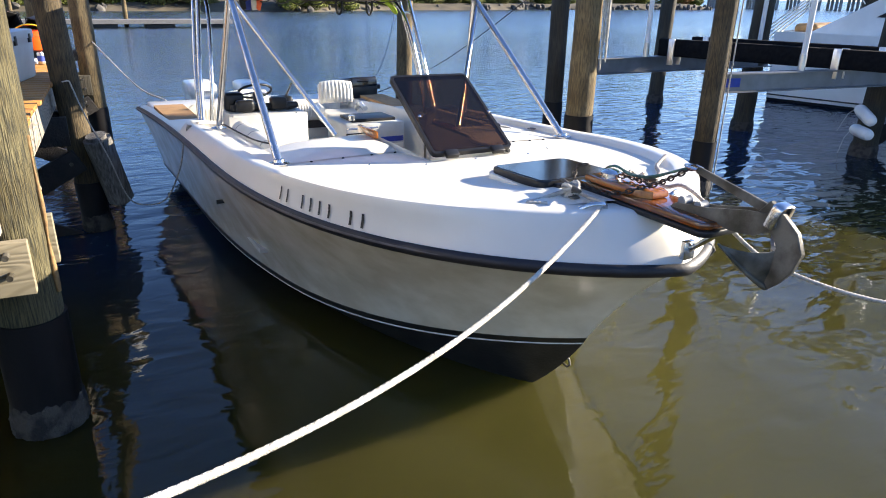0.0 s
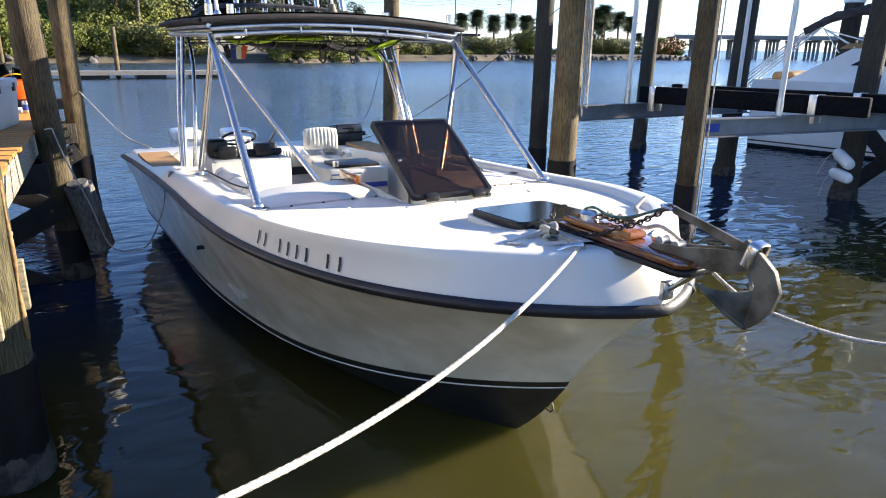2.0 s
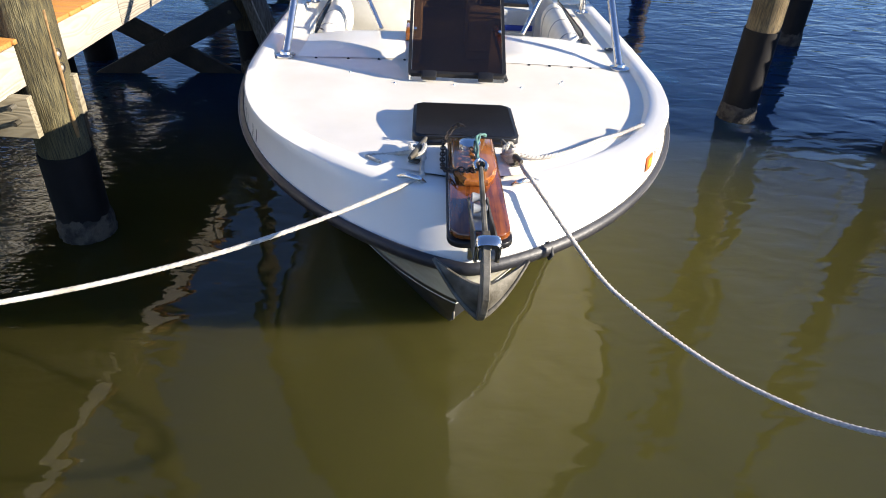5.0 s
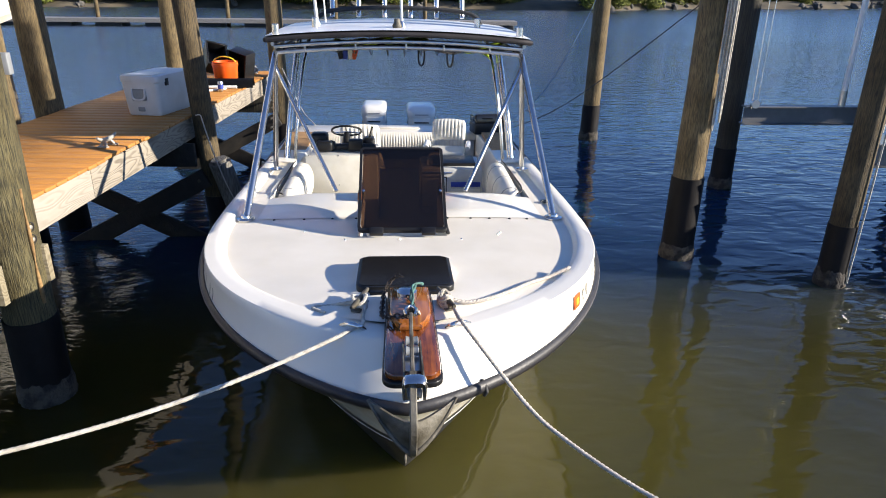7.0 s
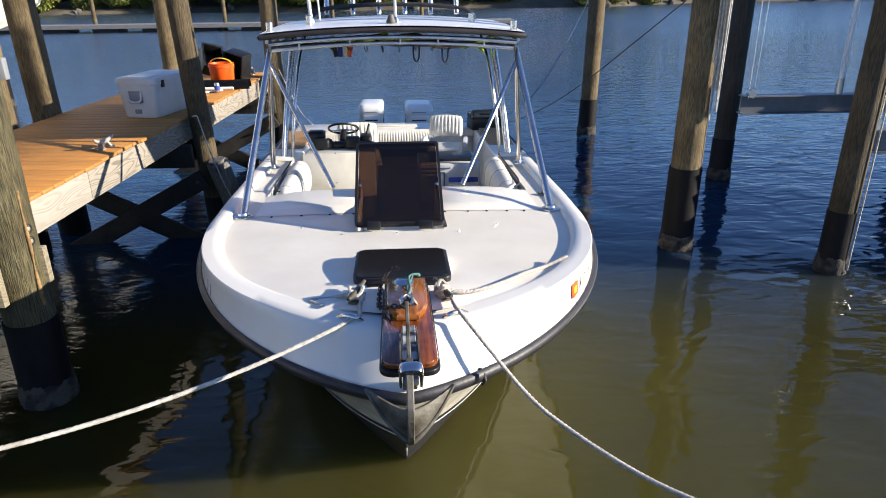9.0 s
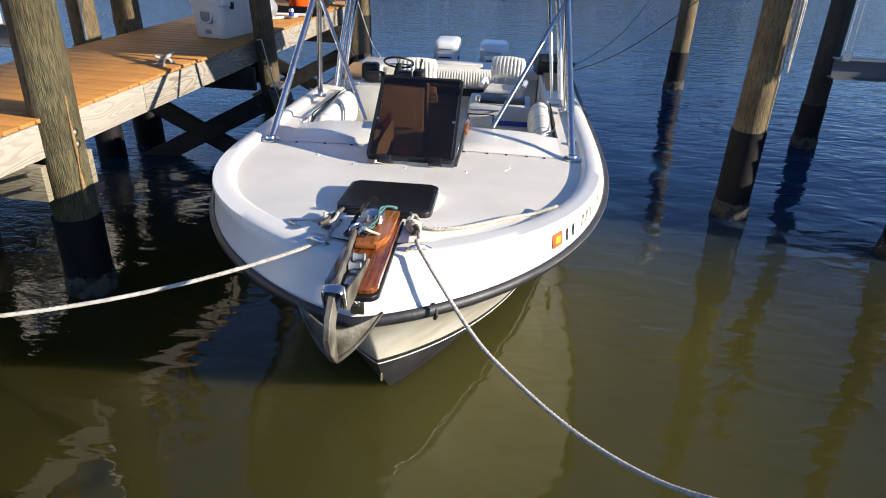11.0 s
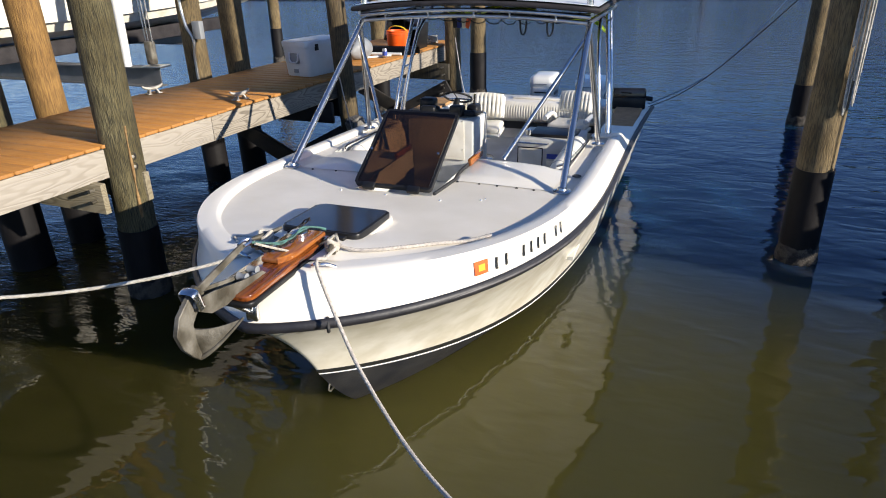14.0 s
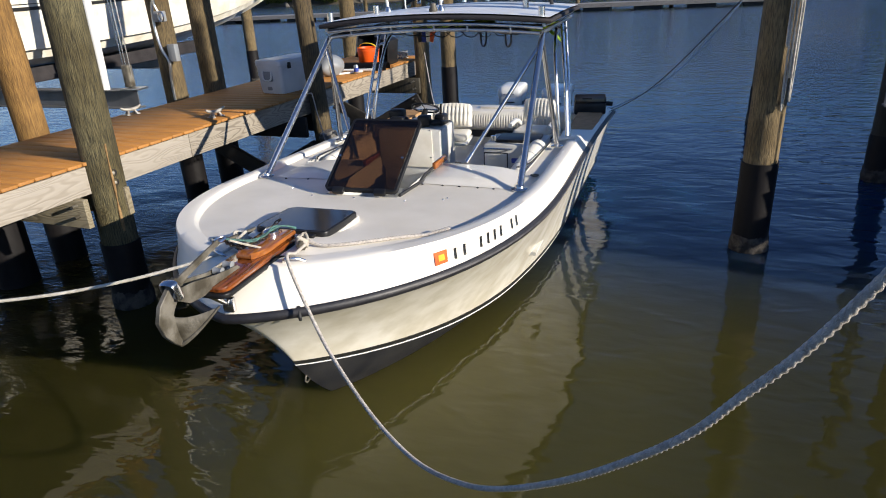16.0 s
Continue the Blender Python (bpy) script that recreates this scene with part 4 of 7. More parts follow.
S = [k / 44 for k in range(45)]
boat = thing("fishing_boat", "white fibreglass fishing boat with navy rub rail and black bottom", "boat", m=BM)
part("topside", both([[hull_point(0.066 + 0.934 * k / 12, s) for s in S] for k in range(13)]), HULL, boat, "cream-white hull side", smooth=60)
part("boot_stripe", both([[hull_point(v, s) for s in S] for v in (0.014, 0.066)]), INK, boat, "black boot stripe", smooth=60)
part("pinstripe", both([[hull_point(v, s) for s in S] for v in (0.0, 0.014)]), PAINTW, boat, "white pinstripe", smooth=60)
part("bottom", both([[hull_point(-1.4 * k / 6, s) for s in S] for k in range(7)]), BOTTOM, boat, "black bottom paint", smooth=60)
tr_rows = []
for v in (-1.4, -0.7, 0, 0.3, 0.6, 1.0):
    p = hull_point(v, 1.0)
    tr_rows.append([(-p.x, YS, p.z), (-p.x / 3, YS + 0.02, p.z), (p.x / 3, YS + 0.02, p.z), (p.x, YS, p.z)])
part("transom", grid(tr_rows), HULL, boat)


def outline(B, yb, zf, y1, n=44, pw=1.7, lift=0.0):
    out = []
    for k in range(n + 1):
        y = yb + (y1 - yb) * (k / n) ** pw
        out.append((swell(y, B, yb), y, zf(y) + lift))
    return out


# rub rail: a rounded strip that follows the sheer
rail_pts = outline(RB, RY, rail_z, YS)
whole = [Vector((-x, y, z)) for x, y, z in rail_pts[::-1]] + [Vector(p) for p in rail_pts[1:]]
part("rub_rail", tube(whole, 0.021, 8, radii=lambda t: 0.021, flat=1.35), NAVY, boat, "dark navy vinyl rub rail")
part("rail_insert", tube([p + Vector((p.x * 0.016, -0.004, 0.004)) for p in whole], 0.0075, 6), RAIL_IN, boat, "rail insert greyed for the rail's highlight")

# deck moulding: outer cap, rounded crest, inner slope
Y2 = 2.0
CAP_STEPS = ((0.0, 0.0), (0.35, 0.0), (0.75, 0.0), (0.95, 0.0), (1.0, 0.006), (0.98, 0.045), (0.92, 0.080), (0.74, 0.090), (0.16, 0.098), (0.0, 0.105))


def cap_point(k, s):
    """A point of the deck's moulded edge: k counts the steps from rub rail to deck, s runs from nose to step."""
    up, inset = CAP_STEPS[k]
    yb = RY + (-1.902 - RY) * up if k < 4 else -1.902 + inset * 1.3
    y = yb + (Y2 - yb) * s ** 1.7
    if k < 4:
        f = up ** 1.25
        return (swell(y, RB, yb) * (1 - f) + crest_b(y + (-1.902 - yb) * (1 - s), 0) * f, y, rail_z(y) + (crest_z(y) - rail_z(y)) * up)
    return (crest_b(y, inset), y, foot_z(y) + (crest_z(y) - foot_z(y)) * up if k > 4 else crest_z(y))


cap_rows = [[cap_point(k, s) for s in S] for k in range(len(CAP_STEPS))]
part("deck_cap", both(cap_rows), GEL, boat, "glossy white raised deck edge", smooth=50)

# foredeck and side decks, leaving the companionway and cockpit open
dk = bmesh.new()


def patch(y0, y1, inner, ny, nx=14):
    rows = []
    for j in range(ny + 1):
        y = y0 + (y1 - y0) * ((j / ny) ** 2.2 if inner == 0 else j / ny)
        xo, xi = deck_b(y + 0.014) + 0.006, inner
        xi = min(xi, xo)
        rows.append([(xi + (xo - xi) * k / nx, y, deck_z(xi + (xo - xi) * k / nx, y)) for k in range(nx + 1)])
    both(rows, dk)


patch(-1.784, -0.45, 0.0, 60)
patch(-0.45, 0.56, 0.275, 16)
patch(0.56, Y2, 0.985, 14, 6)
part("deck", dk, NONSKID, boat, "off-white non-skid foredeck", smooth=60)
part("step_face", both([[(swell(Y2, RB, RY), Y2, rail_z(Y2)), (0.985, Y2, rail_z(Y2))],
                        [(crest_b(Y2), Y2, crest_z(Y2)), (0.985, Y2, foot_z(Y2))]]), GEL, boat)

# raised brow between foredeck and cockpit
rows = []
for y, h in ((0.0, 0.0), (0.03, 0.012), (0.07, 0.030), (0.13, 0.036), (0.30, 0.040), (0.50, 0.042), (0.555, 0.038), (0.575, 0.02), (0.58, -0.12)):
    rows.append([(x, y, deck_z(x, y) + h * f + (0.004 if h == 0 else 0)) for x, f in ((0.285, 0.0), (0.288, 0.8), (0.31, 1.0), (0.5, 1.0), (0.66, 0.96), (0.80, 0.75), (0.90, 0.3), (0.98, 0.05))])
for sg in (-1, 1):
    part("brow", grid([[Vector((sg * p[0], p[1], p[2])) for p in r] for r in rows]), GEL, boat, "raised white brow before the cockpit", smooth=60)
for x in (-0.86, -0.66, -0.47, -0.31, 0.31, 0.47, 0.60, 0.74, 0.86):
    part("snap_stud", lathe([(0.009, 0), (0.009, 0.005), (0.004, 0.008)], 8, at=(x, -0.02, deck_z(x, -0.02))), BLACK, boat)
for x, y in ((-0.62, -0.33), (0.60, -0.41), (-0.02, -0.52), (0.36, -0.52), (-0.35, -0.52), (0.62, -0.37)):
    part("deck_screw", lathe([(0.008, 0), (0.006, 0.005), (0.002, 0.006)], 8, at=(x, y, deck_z(x, y))), STEEL, boat)

# companionway well and cabin below
well = both([[(0.275, -0.45, deck_z(0.275, -0.45)), (0.275, 0.58, deck_z(0.275, 0.58) + 0.07)], [(0.275, -0.45, 0.45), (0.275, 0.58, 0.45)]])
grid([[(-0.275, -0.45, deck_z(0.2, -0.45)), (0.275, -0.45, deck_z(0.2, -0.45))], [(-0.275, -0.45, 0.45), (0.275, -0.45, 0.45)]], well)
grid([[(-0.275, -0.45, 0.45), (0.275, -0.45, 0.45)], [(-0.275, 0.58, 0.42), (0.275, 0.58, 0.42)]], well)
part("companionway", well, LINER, boat, smooth=0)
gasket = tube([(0.285, -0.42, deck_z(0.3, -0.42) + 0.01), (0.285, 0.0, deck_z(0.3, 0) + 0.012), (0.287, 0.10, deck_z(0.3, 0.1) + 0.045), (0.287, 0.56, deck_z(0.3, 0.5) + 0.065)], 0.012, 6)
part("hatch_gasket", gasket, RUBBER, boat)
part("wood_trim", box((0.03, 0.30, 0.05), (0.30, 0.44, deck_z(0.3, 0.44) + 0.075), bevel=0.006), TEAK_PALE, boat, "orange varnished wood trim")
part("wood_trim", box((0.03, 0.30, 0.05), (-0.30, 0.44, deck_z(0.3, 0.44) + 0.075), bevel=0.006), TEAK_PALE, boat, "orange varnished wood trim")
part("bulkhead", both([[(0.275, 0.58, 0.38), (0.275, 0.58, 1.12)], [(0.99, 0.58, 0.38), (0.99, 0.58, 1.08)]]), LINER, boat, smooth=0)

# cockpit
FL = 0.40
part("cockpit_sole", box((2.16, 3.8, 0.03), (0, 2.40, FL)), LINER, boat, "pale grey cockpit floor")
for sg in (-1, 1):
    part("coaming_side", grid([[(sg * 0.985, 0.56, foot_z(0.56) + 0.012), (sg * 0.985, Y2, foot_z(Y2) + 0.012)], [(sg * 0.985, 0.56, FL), (sg * 0.985, Y2, FL)]]), LINER, boat)
for sg in (-1, 1):
    lip = smooth_path([(sg * 0.90, 0.60, foot_z(0.6) + 0.030), (sg * 0.945, 0.68, foot_z(0.68) + 0.028), (sg * 0.975, 0.85, foot_z(0.85) + 0.026), (sg * 0.982, 1.15, foot_z(1.15) + 0.022), (sg * 0.985, 1.98, foot_z(1.98) + 0.018)], 5)
    part("coaming_lip", tube(lip, 0.006, 8), CANVAS, boat, "black coaming edge strip")


def gun_z(y):
    return rail_z(y) + 0.035


gun = [[(swell(y, RB, RY), y, rail_z(y)), (swell(y, RB, RY) - 0.012, y, gun_z(y) - 0.02), (swell(y, RB, RY) - 0.035, y, gun_z(y)),
        (0.98, y, gun_z(y)), (0.965, y, gun_z(y) - 0.02), (0.965, y, FL)] for y in (Y2, 2.4, 2.8, 3.2, 3.6, 4.0, YS)]
for sg in (-1, 1):
    part("gunwale", grid([[Vector((sg * p[0], p[1], p[2])) for p in r] for r in gun]), GEL, boat, "white cockpit gunwale")
    part("gunwale_mat", prism([(sg * 1.0, 2.25), (sg * (swell(2.3, RB, RY) - 0.06), 2.25), (sg * (swell(3.7, RB, RY) - 0.06), 3.7), (sg * 1.0, 3.7)], gun_z(3) - 0.02, gun_z(3) + 0.012), MAT_TAN, boat, "tan worn gunwale mat")
    for k in range(3):
        yy = 1.93 - 0.05 * k
        xo = crest_b(yy)
        part("step_ridge", tube([(sg * 0.98, yy, foot_z(yy) + 0.02), (sg * (xo - 0.02), yy, crest_z(yy) + 0.005), (sg * (xo + 0.015), yy, crest_z(yy) - 0.06), (sg * (xo + 0.02), yy, rail_z(yy) + 0.06)], 0.012, 6), GEL, boat)
part("scupper", lathe([(0.034, 0), (0.034, 0.005), (0.022, 0.006), (0.020, 0.002), (0.0, 0.002)], 16, at=(1.08, 0.42, foot_z(0.42) + 0.014)), BLACK, boat, "dark oval deck scupper")
part("transom_cap", box((2.56, 0.46, 0.10), (0, 4.20, 0.83), bevel=0.03), GEL, boat, "white transom cap")
part("transom_hatch", box((0.62, 0.14, 0.03), (-0.05, 4.22, 0.892), bevel=0.01), GEL, boat)
part("motor_well", box((1.9, 0.06, 0.5), (0, 4.02, 0.60)), LINER, boat)

# registration: unreadable bars on both bows, and a decal on one
def side_point(y, z, off):
    """A point on the sloping deck edge at height z, lifted off by off."""
    up = min(1.0, max(0.0, (z - rail_z(y)) / (crest_z(y) - rail_z(y))))
    f = up ** 1.25
    yb = RY + (-1.902 - RY) * up
    return Vector((swell(y, RB, yb) * (1 - f) + crest_b(y + (-1.902 - yb) * (1 - ((y - yb) / (Y2 - yb)) ** 0.588)) * f + off, y, z))


for sg in (-1, 1):
    for i in (0, 1, 3, 4, 5, 6, 8, 9):
        y, dz = (-0.51 - 0.61 * i / 9, -0.022) if sg < 0 else (-1.225 + 0.60 * i / 9, 0.0)
        bm = bmesh.new()
        q = [side_point(yy, zz + dz, 0.007) for yy, zz in ((y - 0.007, 1.078), (y + 0.007, 1.078), (y + 0.007, 1.112), (y + 0.007, 1.146), (y - 0.007, 1.146), (y - 0.007, 1.112))]
        vs = [bm.verts.new((sg * p.x, p.y, p.z)) for p in q]
        bm.faces.new((vs[0], vs[1], vs[2], vs[5]))
        bm.faces.new((vs[5], vs[2], vs[3], vs[4]))
        part("registration_bar", bm, INK, boat, smooth=0)
dec = bmesh.new()
dec2 = bmesh.new()
for bm, half, off in ((dec, 0.038, 0.008), (dec2, 0.018, 0.012)):
    bm.faces.new([bm.verts.new(side_point(-1.32 + dy * half, 1.12 + dz * half, off)) for dy, dz in ((-1, -1), (1, -1), (1, 1), (-1, 1))])
decal = part("decal", dec, STICK_R, boat, "red-orange validation decal", smooth=0)
part("decal_centre", dec2, STICK_Y, decal, smooth=0)
part("bow_eye", tube([(0, -1.44, 0.315), (0, -1.475, 0.295), (0, -1.485, 0.27), (0, -1.465, 0.25), (0, -1.42, 0.255)], 0.006, 8), GALV, boat, "steel bow eye")
part("through_hull", rod((-1.235, 1.05, 0.62), (-1.15, 1.05, 0.62), 0.016, n=10), BLACK, boat)


# hatches
def hatch(w, d, m, name, label, glass):
    ob = part(name, prism(rounded(w, d, 0.045), 0.0, 0.038, bevel=0.008), BLACK, boat, label)
    ob.matrix_local = m
    pane = part("pane", prism(rounded(w - 0.03, d - 0.03, 0.035), 0.0375, 0.0405), glass, ob)
    for sx in (-0.28, 0.28):
        part("hinge", box((0.075, 0.05, 0.022), (sx * w, -d / 2 - 0.012, 0.016), bevel=0.005), BLACK, ob)
    return ob


hz = deck_z(0, -1.2)
part("hatch_coaming", prism([(x, y - 1.205) for x, y in rounded(0.50, 0.46, 0.05)], hz - 0.03, hz + 0.012, bevel=0.006), GEL, boat)
tilt1 = math.degrees(math.atan2(-0.045, 1))
hatch(0.475, 0.435, pose(0.004, -1.215, hz + 0.012, tilt1), "fore_hatch", "closed black-framed smoked foredeck hatch", SMOKE)
# the open companionway hatch, a smoked clear pane in a black frame
ang = math.degrees(math.atan2(0.375, 0.60))
om = pose(0, -0.45, deck_z(0, -0.45) + 0.02, ang)
W2, D2 = 0.555, 0.71
fr = bmesh.new()
o_out, o_in = rounded(W2, D2, 0.03), rounded(W2 - 0.034, D2 - 0.036, 0.015)
for z0, z1 in ((0.0, 0.032),):
    a = [fr.verts.new((x, y + D2 / 2, z0)) for x, y in o_out]
    b = [fr.verts.new((x, y + D2 / 2, z1)) for x, y in o_out]
    c = [fr.verts.new((x, y + D2 / 2, z1)) for x, y in o_in]
    d = [fr.verts.new((x, y + D2 / 2, z0)) for x, y in o_in]
    n = len(a)
    for p, q in ((a, b), (b, c), (c, d), (d, a)):
        for k in range(n):
            fr.faces.new((p[k], p[(k + 1) % n], q[(k + 1) % n], q[k]))
open_hatch = part("companionway_hatch", fr, BLACK, boat, "open black-framed companionway hatch")
open_hatch.matrix_local = om
TINT = bpy.data.materials.new("smoked_clear_acrylic")
TINT.use_nodes = True
tn = TINT.node_tree
gl = tn.nodes.new("ShaderNodeBsdfTransparent")
gl.inputs["Color"].default_value = (0.29, 0.212, 0.150, 1)
gs = tn.nodes.new("ShaderNodeBsdfGlossy")
gs.inputs["Roughness"].default_value = 0.12
haze = tn.nodes.new("ShaderNodeBsdfDiffuse")            # a film of salt and scratches
haze.inputs["Color"].default_value = (0.06, 0.05, 0.045, 1)
film = tn.nodes.new("ShaderNodeMixShader")
film.inputs[0].default_value = 0.04
mxs = tn.nodes.new("ShaderNodeMixShader")
mxs.inputs[0].default_value = 0.05
tn.links.new(gl.outputs[0], film.inputs[1])
tn.links.new(haze.outputs[0], film.inputs[2])
tn.links.new(film.outputs[0], mxs.inputs[1])
tn.links.new(gs.outputs[0], mxs.inputs[2])
tn.links.new(mxs.outputs[0], tn.nodes["Material Output"].inputs["Surface"])
part("pane", prism([(x, y + D2 / 2) for x, y in rounded(W2 - 0.042, D2 - 0.042, 0.015)], 0.026, 0.032), TINT, open_hatch, "smoked brown clear pane")
for sx in (-0.16, 0.16):
    part("hinge", box((0.085, 0.05, 0.03), (sx, -0.01, 0.03), bevel=0.006), BLACK, open_hatch)
for sx, yy in ((-0.245, 0.30), (0.245, 0.30)):
    part("latch", lathe([(0.010, 0), (0.010, 0.012), (0.004, 0.016)], 8, at=(sx, yy, 0.045)), STEEL, open_hatch)

# side bolsters
for sg in (-1, 1):
    rows = []
    for j in range(43):
        t = j / 42
        y = 0.64 + 1.12 * t
        end = min(1.0, 8 * t, 8 * (1 - t)) ** 0.5
        seam = 1 - 0.07 * max(0.0, 1 - abs((t * 3.2) % 1.0 - 0.5) * 22)
        rows.append([(sg * (0.885 + 0.10 * end * seam * math.cos(a)), y, 0.93 + 0.165 * (0.35 + 0.65 * end) * seam * math.copysign(abs(math.sin(a)) ** 0.8, math.sin(a))) for a in (2 * math.pi * k / 20 for k in range(20))])
    bm = grid(rows, closed=True)
    vs = list(bm.verts)
    bm.faces.new(vs[:20])
    bm.faces.new(vs[-20:])
    bolster = part("bolster", bm, VINYL, boat, "white quilted side bolster")
    for j in (6, 20, 33):
        part("seam", tube([Vector(p) for p in rows[j]] + [Vector(rows[j][0])], 0.004, 5), GREYP, bolster)

# helm console
con = thing("helm_console", "white helm console with instrument pods and a black steering wheel", "console", m=BM @ pose(-0.07, 0.62, -0.05))
part("body", box((0.66, 0.50, 0.72), (-0.47, 1.62, FL + 0.36), bevel=0.02), LINER, con)
part("front_panel", box((0.60, 0.012, 0.40), (-0.53, 1.36, 0.92), bevel=0.004), VINYL, con, "cream screwed front panel")
for x in (-0.80, -0.52, -0.25):
    for z in (0.83, 1.12):
        part("screw", rod((x, 1.352, z), (x, 1.358, z), 0.007, n=8), STEEL, con)
part("dash", box((0.60, 0.34, 0.06), (-0.47, 1.70, 1.13), Matrix.Rotation(radians(-12), 4, "X"), 0.02), BLACK, con)
part("instrument_pod", box((0.17, 0.14, 0.16), (-0.72, 1.66, 1.20), bevel=0.03), BLACK, con, "black electronics pod")
part("throttle_box", box((0.12, 0.16, 0.13), (-0.24, 1.72, 1.16), bevel=0.03), BLACK, con)
part("throttle_lever", rod((-0.24, 1.72, 1.2), (-0.20, 1.62, 1.34), 0.012, n=8), STEEL, con)
part("wheel_column", rod((-0.47, 1.76, 1.12), (-0.47, 1.86, 1.23), 0.045, 0.03), BLACK, con)
ringp = [(-0.47 + 0.15 * math.cos(a), 1.88 + 0.13 * math.sin(a), 1.25 - 0.075 * math.sin(a)) for a in (2 * math.pi * k / 28 for k in range(29))]
wheel = part("steering_wheel", tube(ringp, 0.011, 8), BLACK, con, "black steering wheel")
for k in range(3):
    a = 2 * math.pi * k / 3 + 0.5
    part("spoke", rod((-0.47, 1.87, 1.24), (-0.47 + 0.14 * math.cos(a), 1.88 + 0.12 * math.sin(a), 1.25 - 0.07 * math.sin(a)), 0.009, n=6), STEEL, wheel)
part("switch_pod", box((0.14, 0.10, 0.11), (-0.36, 1.52, 1.19), bevel=0.02), BLACK, con, "black switch pod")
part("gauge_hood", box((0.16, 0.09, 0.10), (-0.66, 1.50, 1.18), bevel=0.03, seg=3), BLACK, con)
part("compass", lathe([(0.05, 0), (0.055, 0.03), (0.04, 0.07), (0.01, 0.085)], 14, at=(-0.60, 1.55, 1.14)), BLACK, con)


# pleated cushions and seats
def pleats(w, h, t, n, arch=0.0, depth=0.014):
    """An upright pleated cushion, w wide, h high."""
    bm = bmesh.new()
    rows = []
    for j in range(9):
        v = j / 8
        edge = math.sin(math.pi * v) ** 0.35
        row = []
        for k in range(n * 4 + 1):
            u = k / (n * 4)
            rib = abs(math.sin(math.pi * u * n)) ** 0.6 * depth
            e2 = math.sin(math.pi * u) ** 0.25 if 0 < u < 1 else 0.0
            row.append(((u - 0.5) * w * (0.94 + 0.06 * edge), -(t / 2 + rib) * edge * e2, v * h + arch * math.sin(math.pi * u)))
        rows.append(row)
    grid(rows, bm)
    grid([[(x, -yy * 0.9, z) for x, yy, z in r] for r in rows], bm)
    bmesh.ops.remove_doubles(bm, verts=bm.verts, dist=0.0005)
    return bm


def helm_seat(name, label, m, arms):
    ob = thing(name, label, "seat", group="boat seats", m=m)
    part("backrest", moved(pleats(0.44, 0.28 if arms else 0.34, 0.09, 9, 0.02), pose(0, 0.16, 0.60 if arms else 0.56, -14)), VINYL, ob, "white pleated vinyl backrest")
    part("back_shell", box((0.45, 0.05, 0.25 if arms else 0.32), (0, 0.235, 0.72 if arms else 0.70), Matrix.Rotation(radians(-14), 4, "X"), 0.02), COWL, ob)
    part("seat_cushion", box((0.46, 0.42, 0.10), (0, -0.03, 0.48), bevel=0.04, seg=3), VINYL, ob)
    part("seat_shell", box((0.48, 0.44, 0.05), (0, -0.03, 0.405), bevel=0.02), COWL, ob)
    if arms:
        for sg in (-1, 1):
            part("armrest", tube(smooth_path([(sg * 0.26, 0.2, 0.52), (sg * 0.275, 0.05, 0.60), (sg * 0.27, -0.2, 0.58)], 4), 0.035, 8), COWL, ob)
    part("pedestal", rod((0, 0, 0.0), (0, 0, 0.40), 0.045), STEEL, ob)
    part("base", lathe([(0.14, 0), (0.13, 0.015), (0.05, 0.03)], 16), STEEL, ob)
    return ob


helm_seat("swivel_chair", "white pleated swivel chair behind the console", BM @ pose(-0.42, 3.00, FL + 0.012, 0, 0, 6) @ Matrix.Diagonal((1, 1, 0.78, 1)), False)
helm_seat("fighting_chair", "white pleated swivel chair with armrests in the cockpit", BM @ pose(0.55, 3.20, FL + 0.012, 0, 0, -8) @ Matrix.Diagonal((0.86, 0.9, 0.84, 1)), True)
sb = thing("stern_bolster", "white pleated bolster along the transom", "cushion", m=BM)
part("cushion", moved(pleats(1.75, 0.24, 0.17, 52, depth=0.007), pose(-0.05, 3.94, 0.65)), VINYL, sb)
part("backing", box((1.7, 0.05, 0.20), (-0.05, 3.985, 0.74), bevel=0.01), LINER, sb)
# shadow below the bolster, drawn as a thin black box
part("shadow_gap", box((1.6, 0.02, 0.09), (-0.05, 3.975, 0.585)), INK, sb, "black strip drawn for the shadow under the bolster")

# rigging station on the other side of the cockpit
lv = thing("tackle_station", "pale grey tackle station with a dark tray top and blue-striped towel", "cabinet", m=BM @ pose(0.02, 0.22, 0))
part("body", box((0.62, 0.52, 0.48), (0.50, 2.20, FL + 0.255), bevel=0.02), LINER, lv)
part("tray", box((0.46, 0.34, 0.03), (0.52, 2.20, FL + 0.51), bevel=0.008), BLACK, lv, "dark top tray")
part("door", box((0.24, 0.012, 0.30), (0.32, 1.935, FL + 0.25), bevel=0.004), VINYL, lv)
part("door_gap", box((0.26, 0.008, 0.32), (0.32, 1.938, FL + 0.25)), INK, lv)
for k in range(3):
    part("towel_stripe", box((0.30, 0.014, 0.05), (0.64, 1.936, FL + 0.33 - 0.07 * k), bevel=0.004), BLUE if k != 1 else VINYL, lv)
part("rod_rest", rod((0.28, 2.02, FL + 0.52), (0.28, 2.02, FL + 0.57), 0.03), STEEL, lv)
part("grab_rail", tube([(0.2, 1.93, FL + 0.46), (0.2, 1.90, FL + 0.46), (0.5, 1.90, FL + 0.46), (0.5, 1.93, FL + 0.46)], 0.009, 6), STEEL, lv)

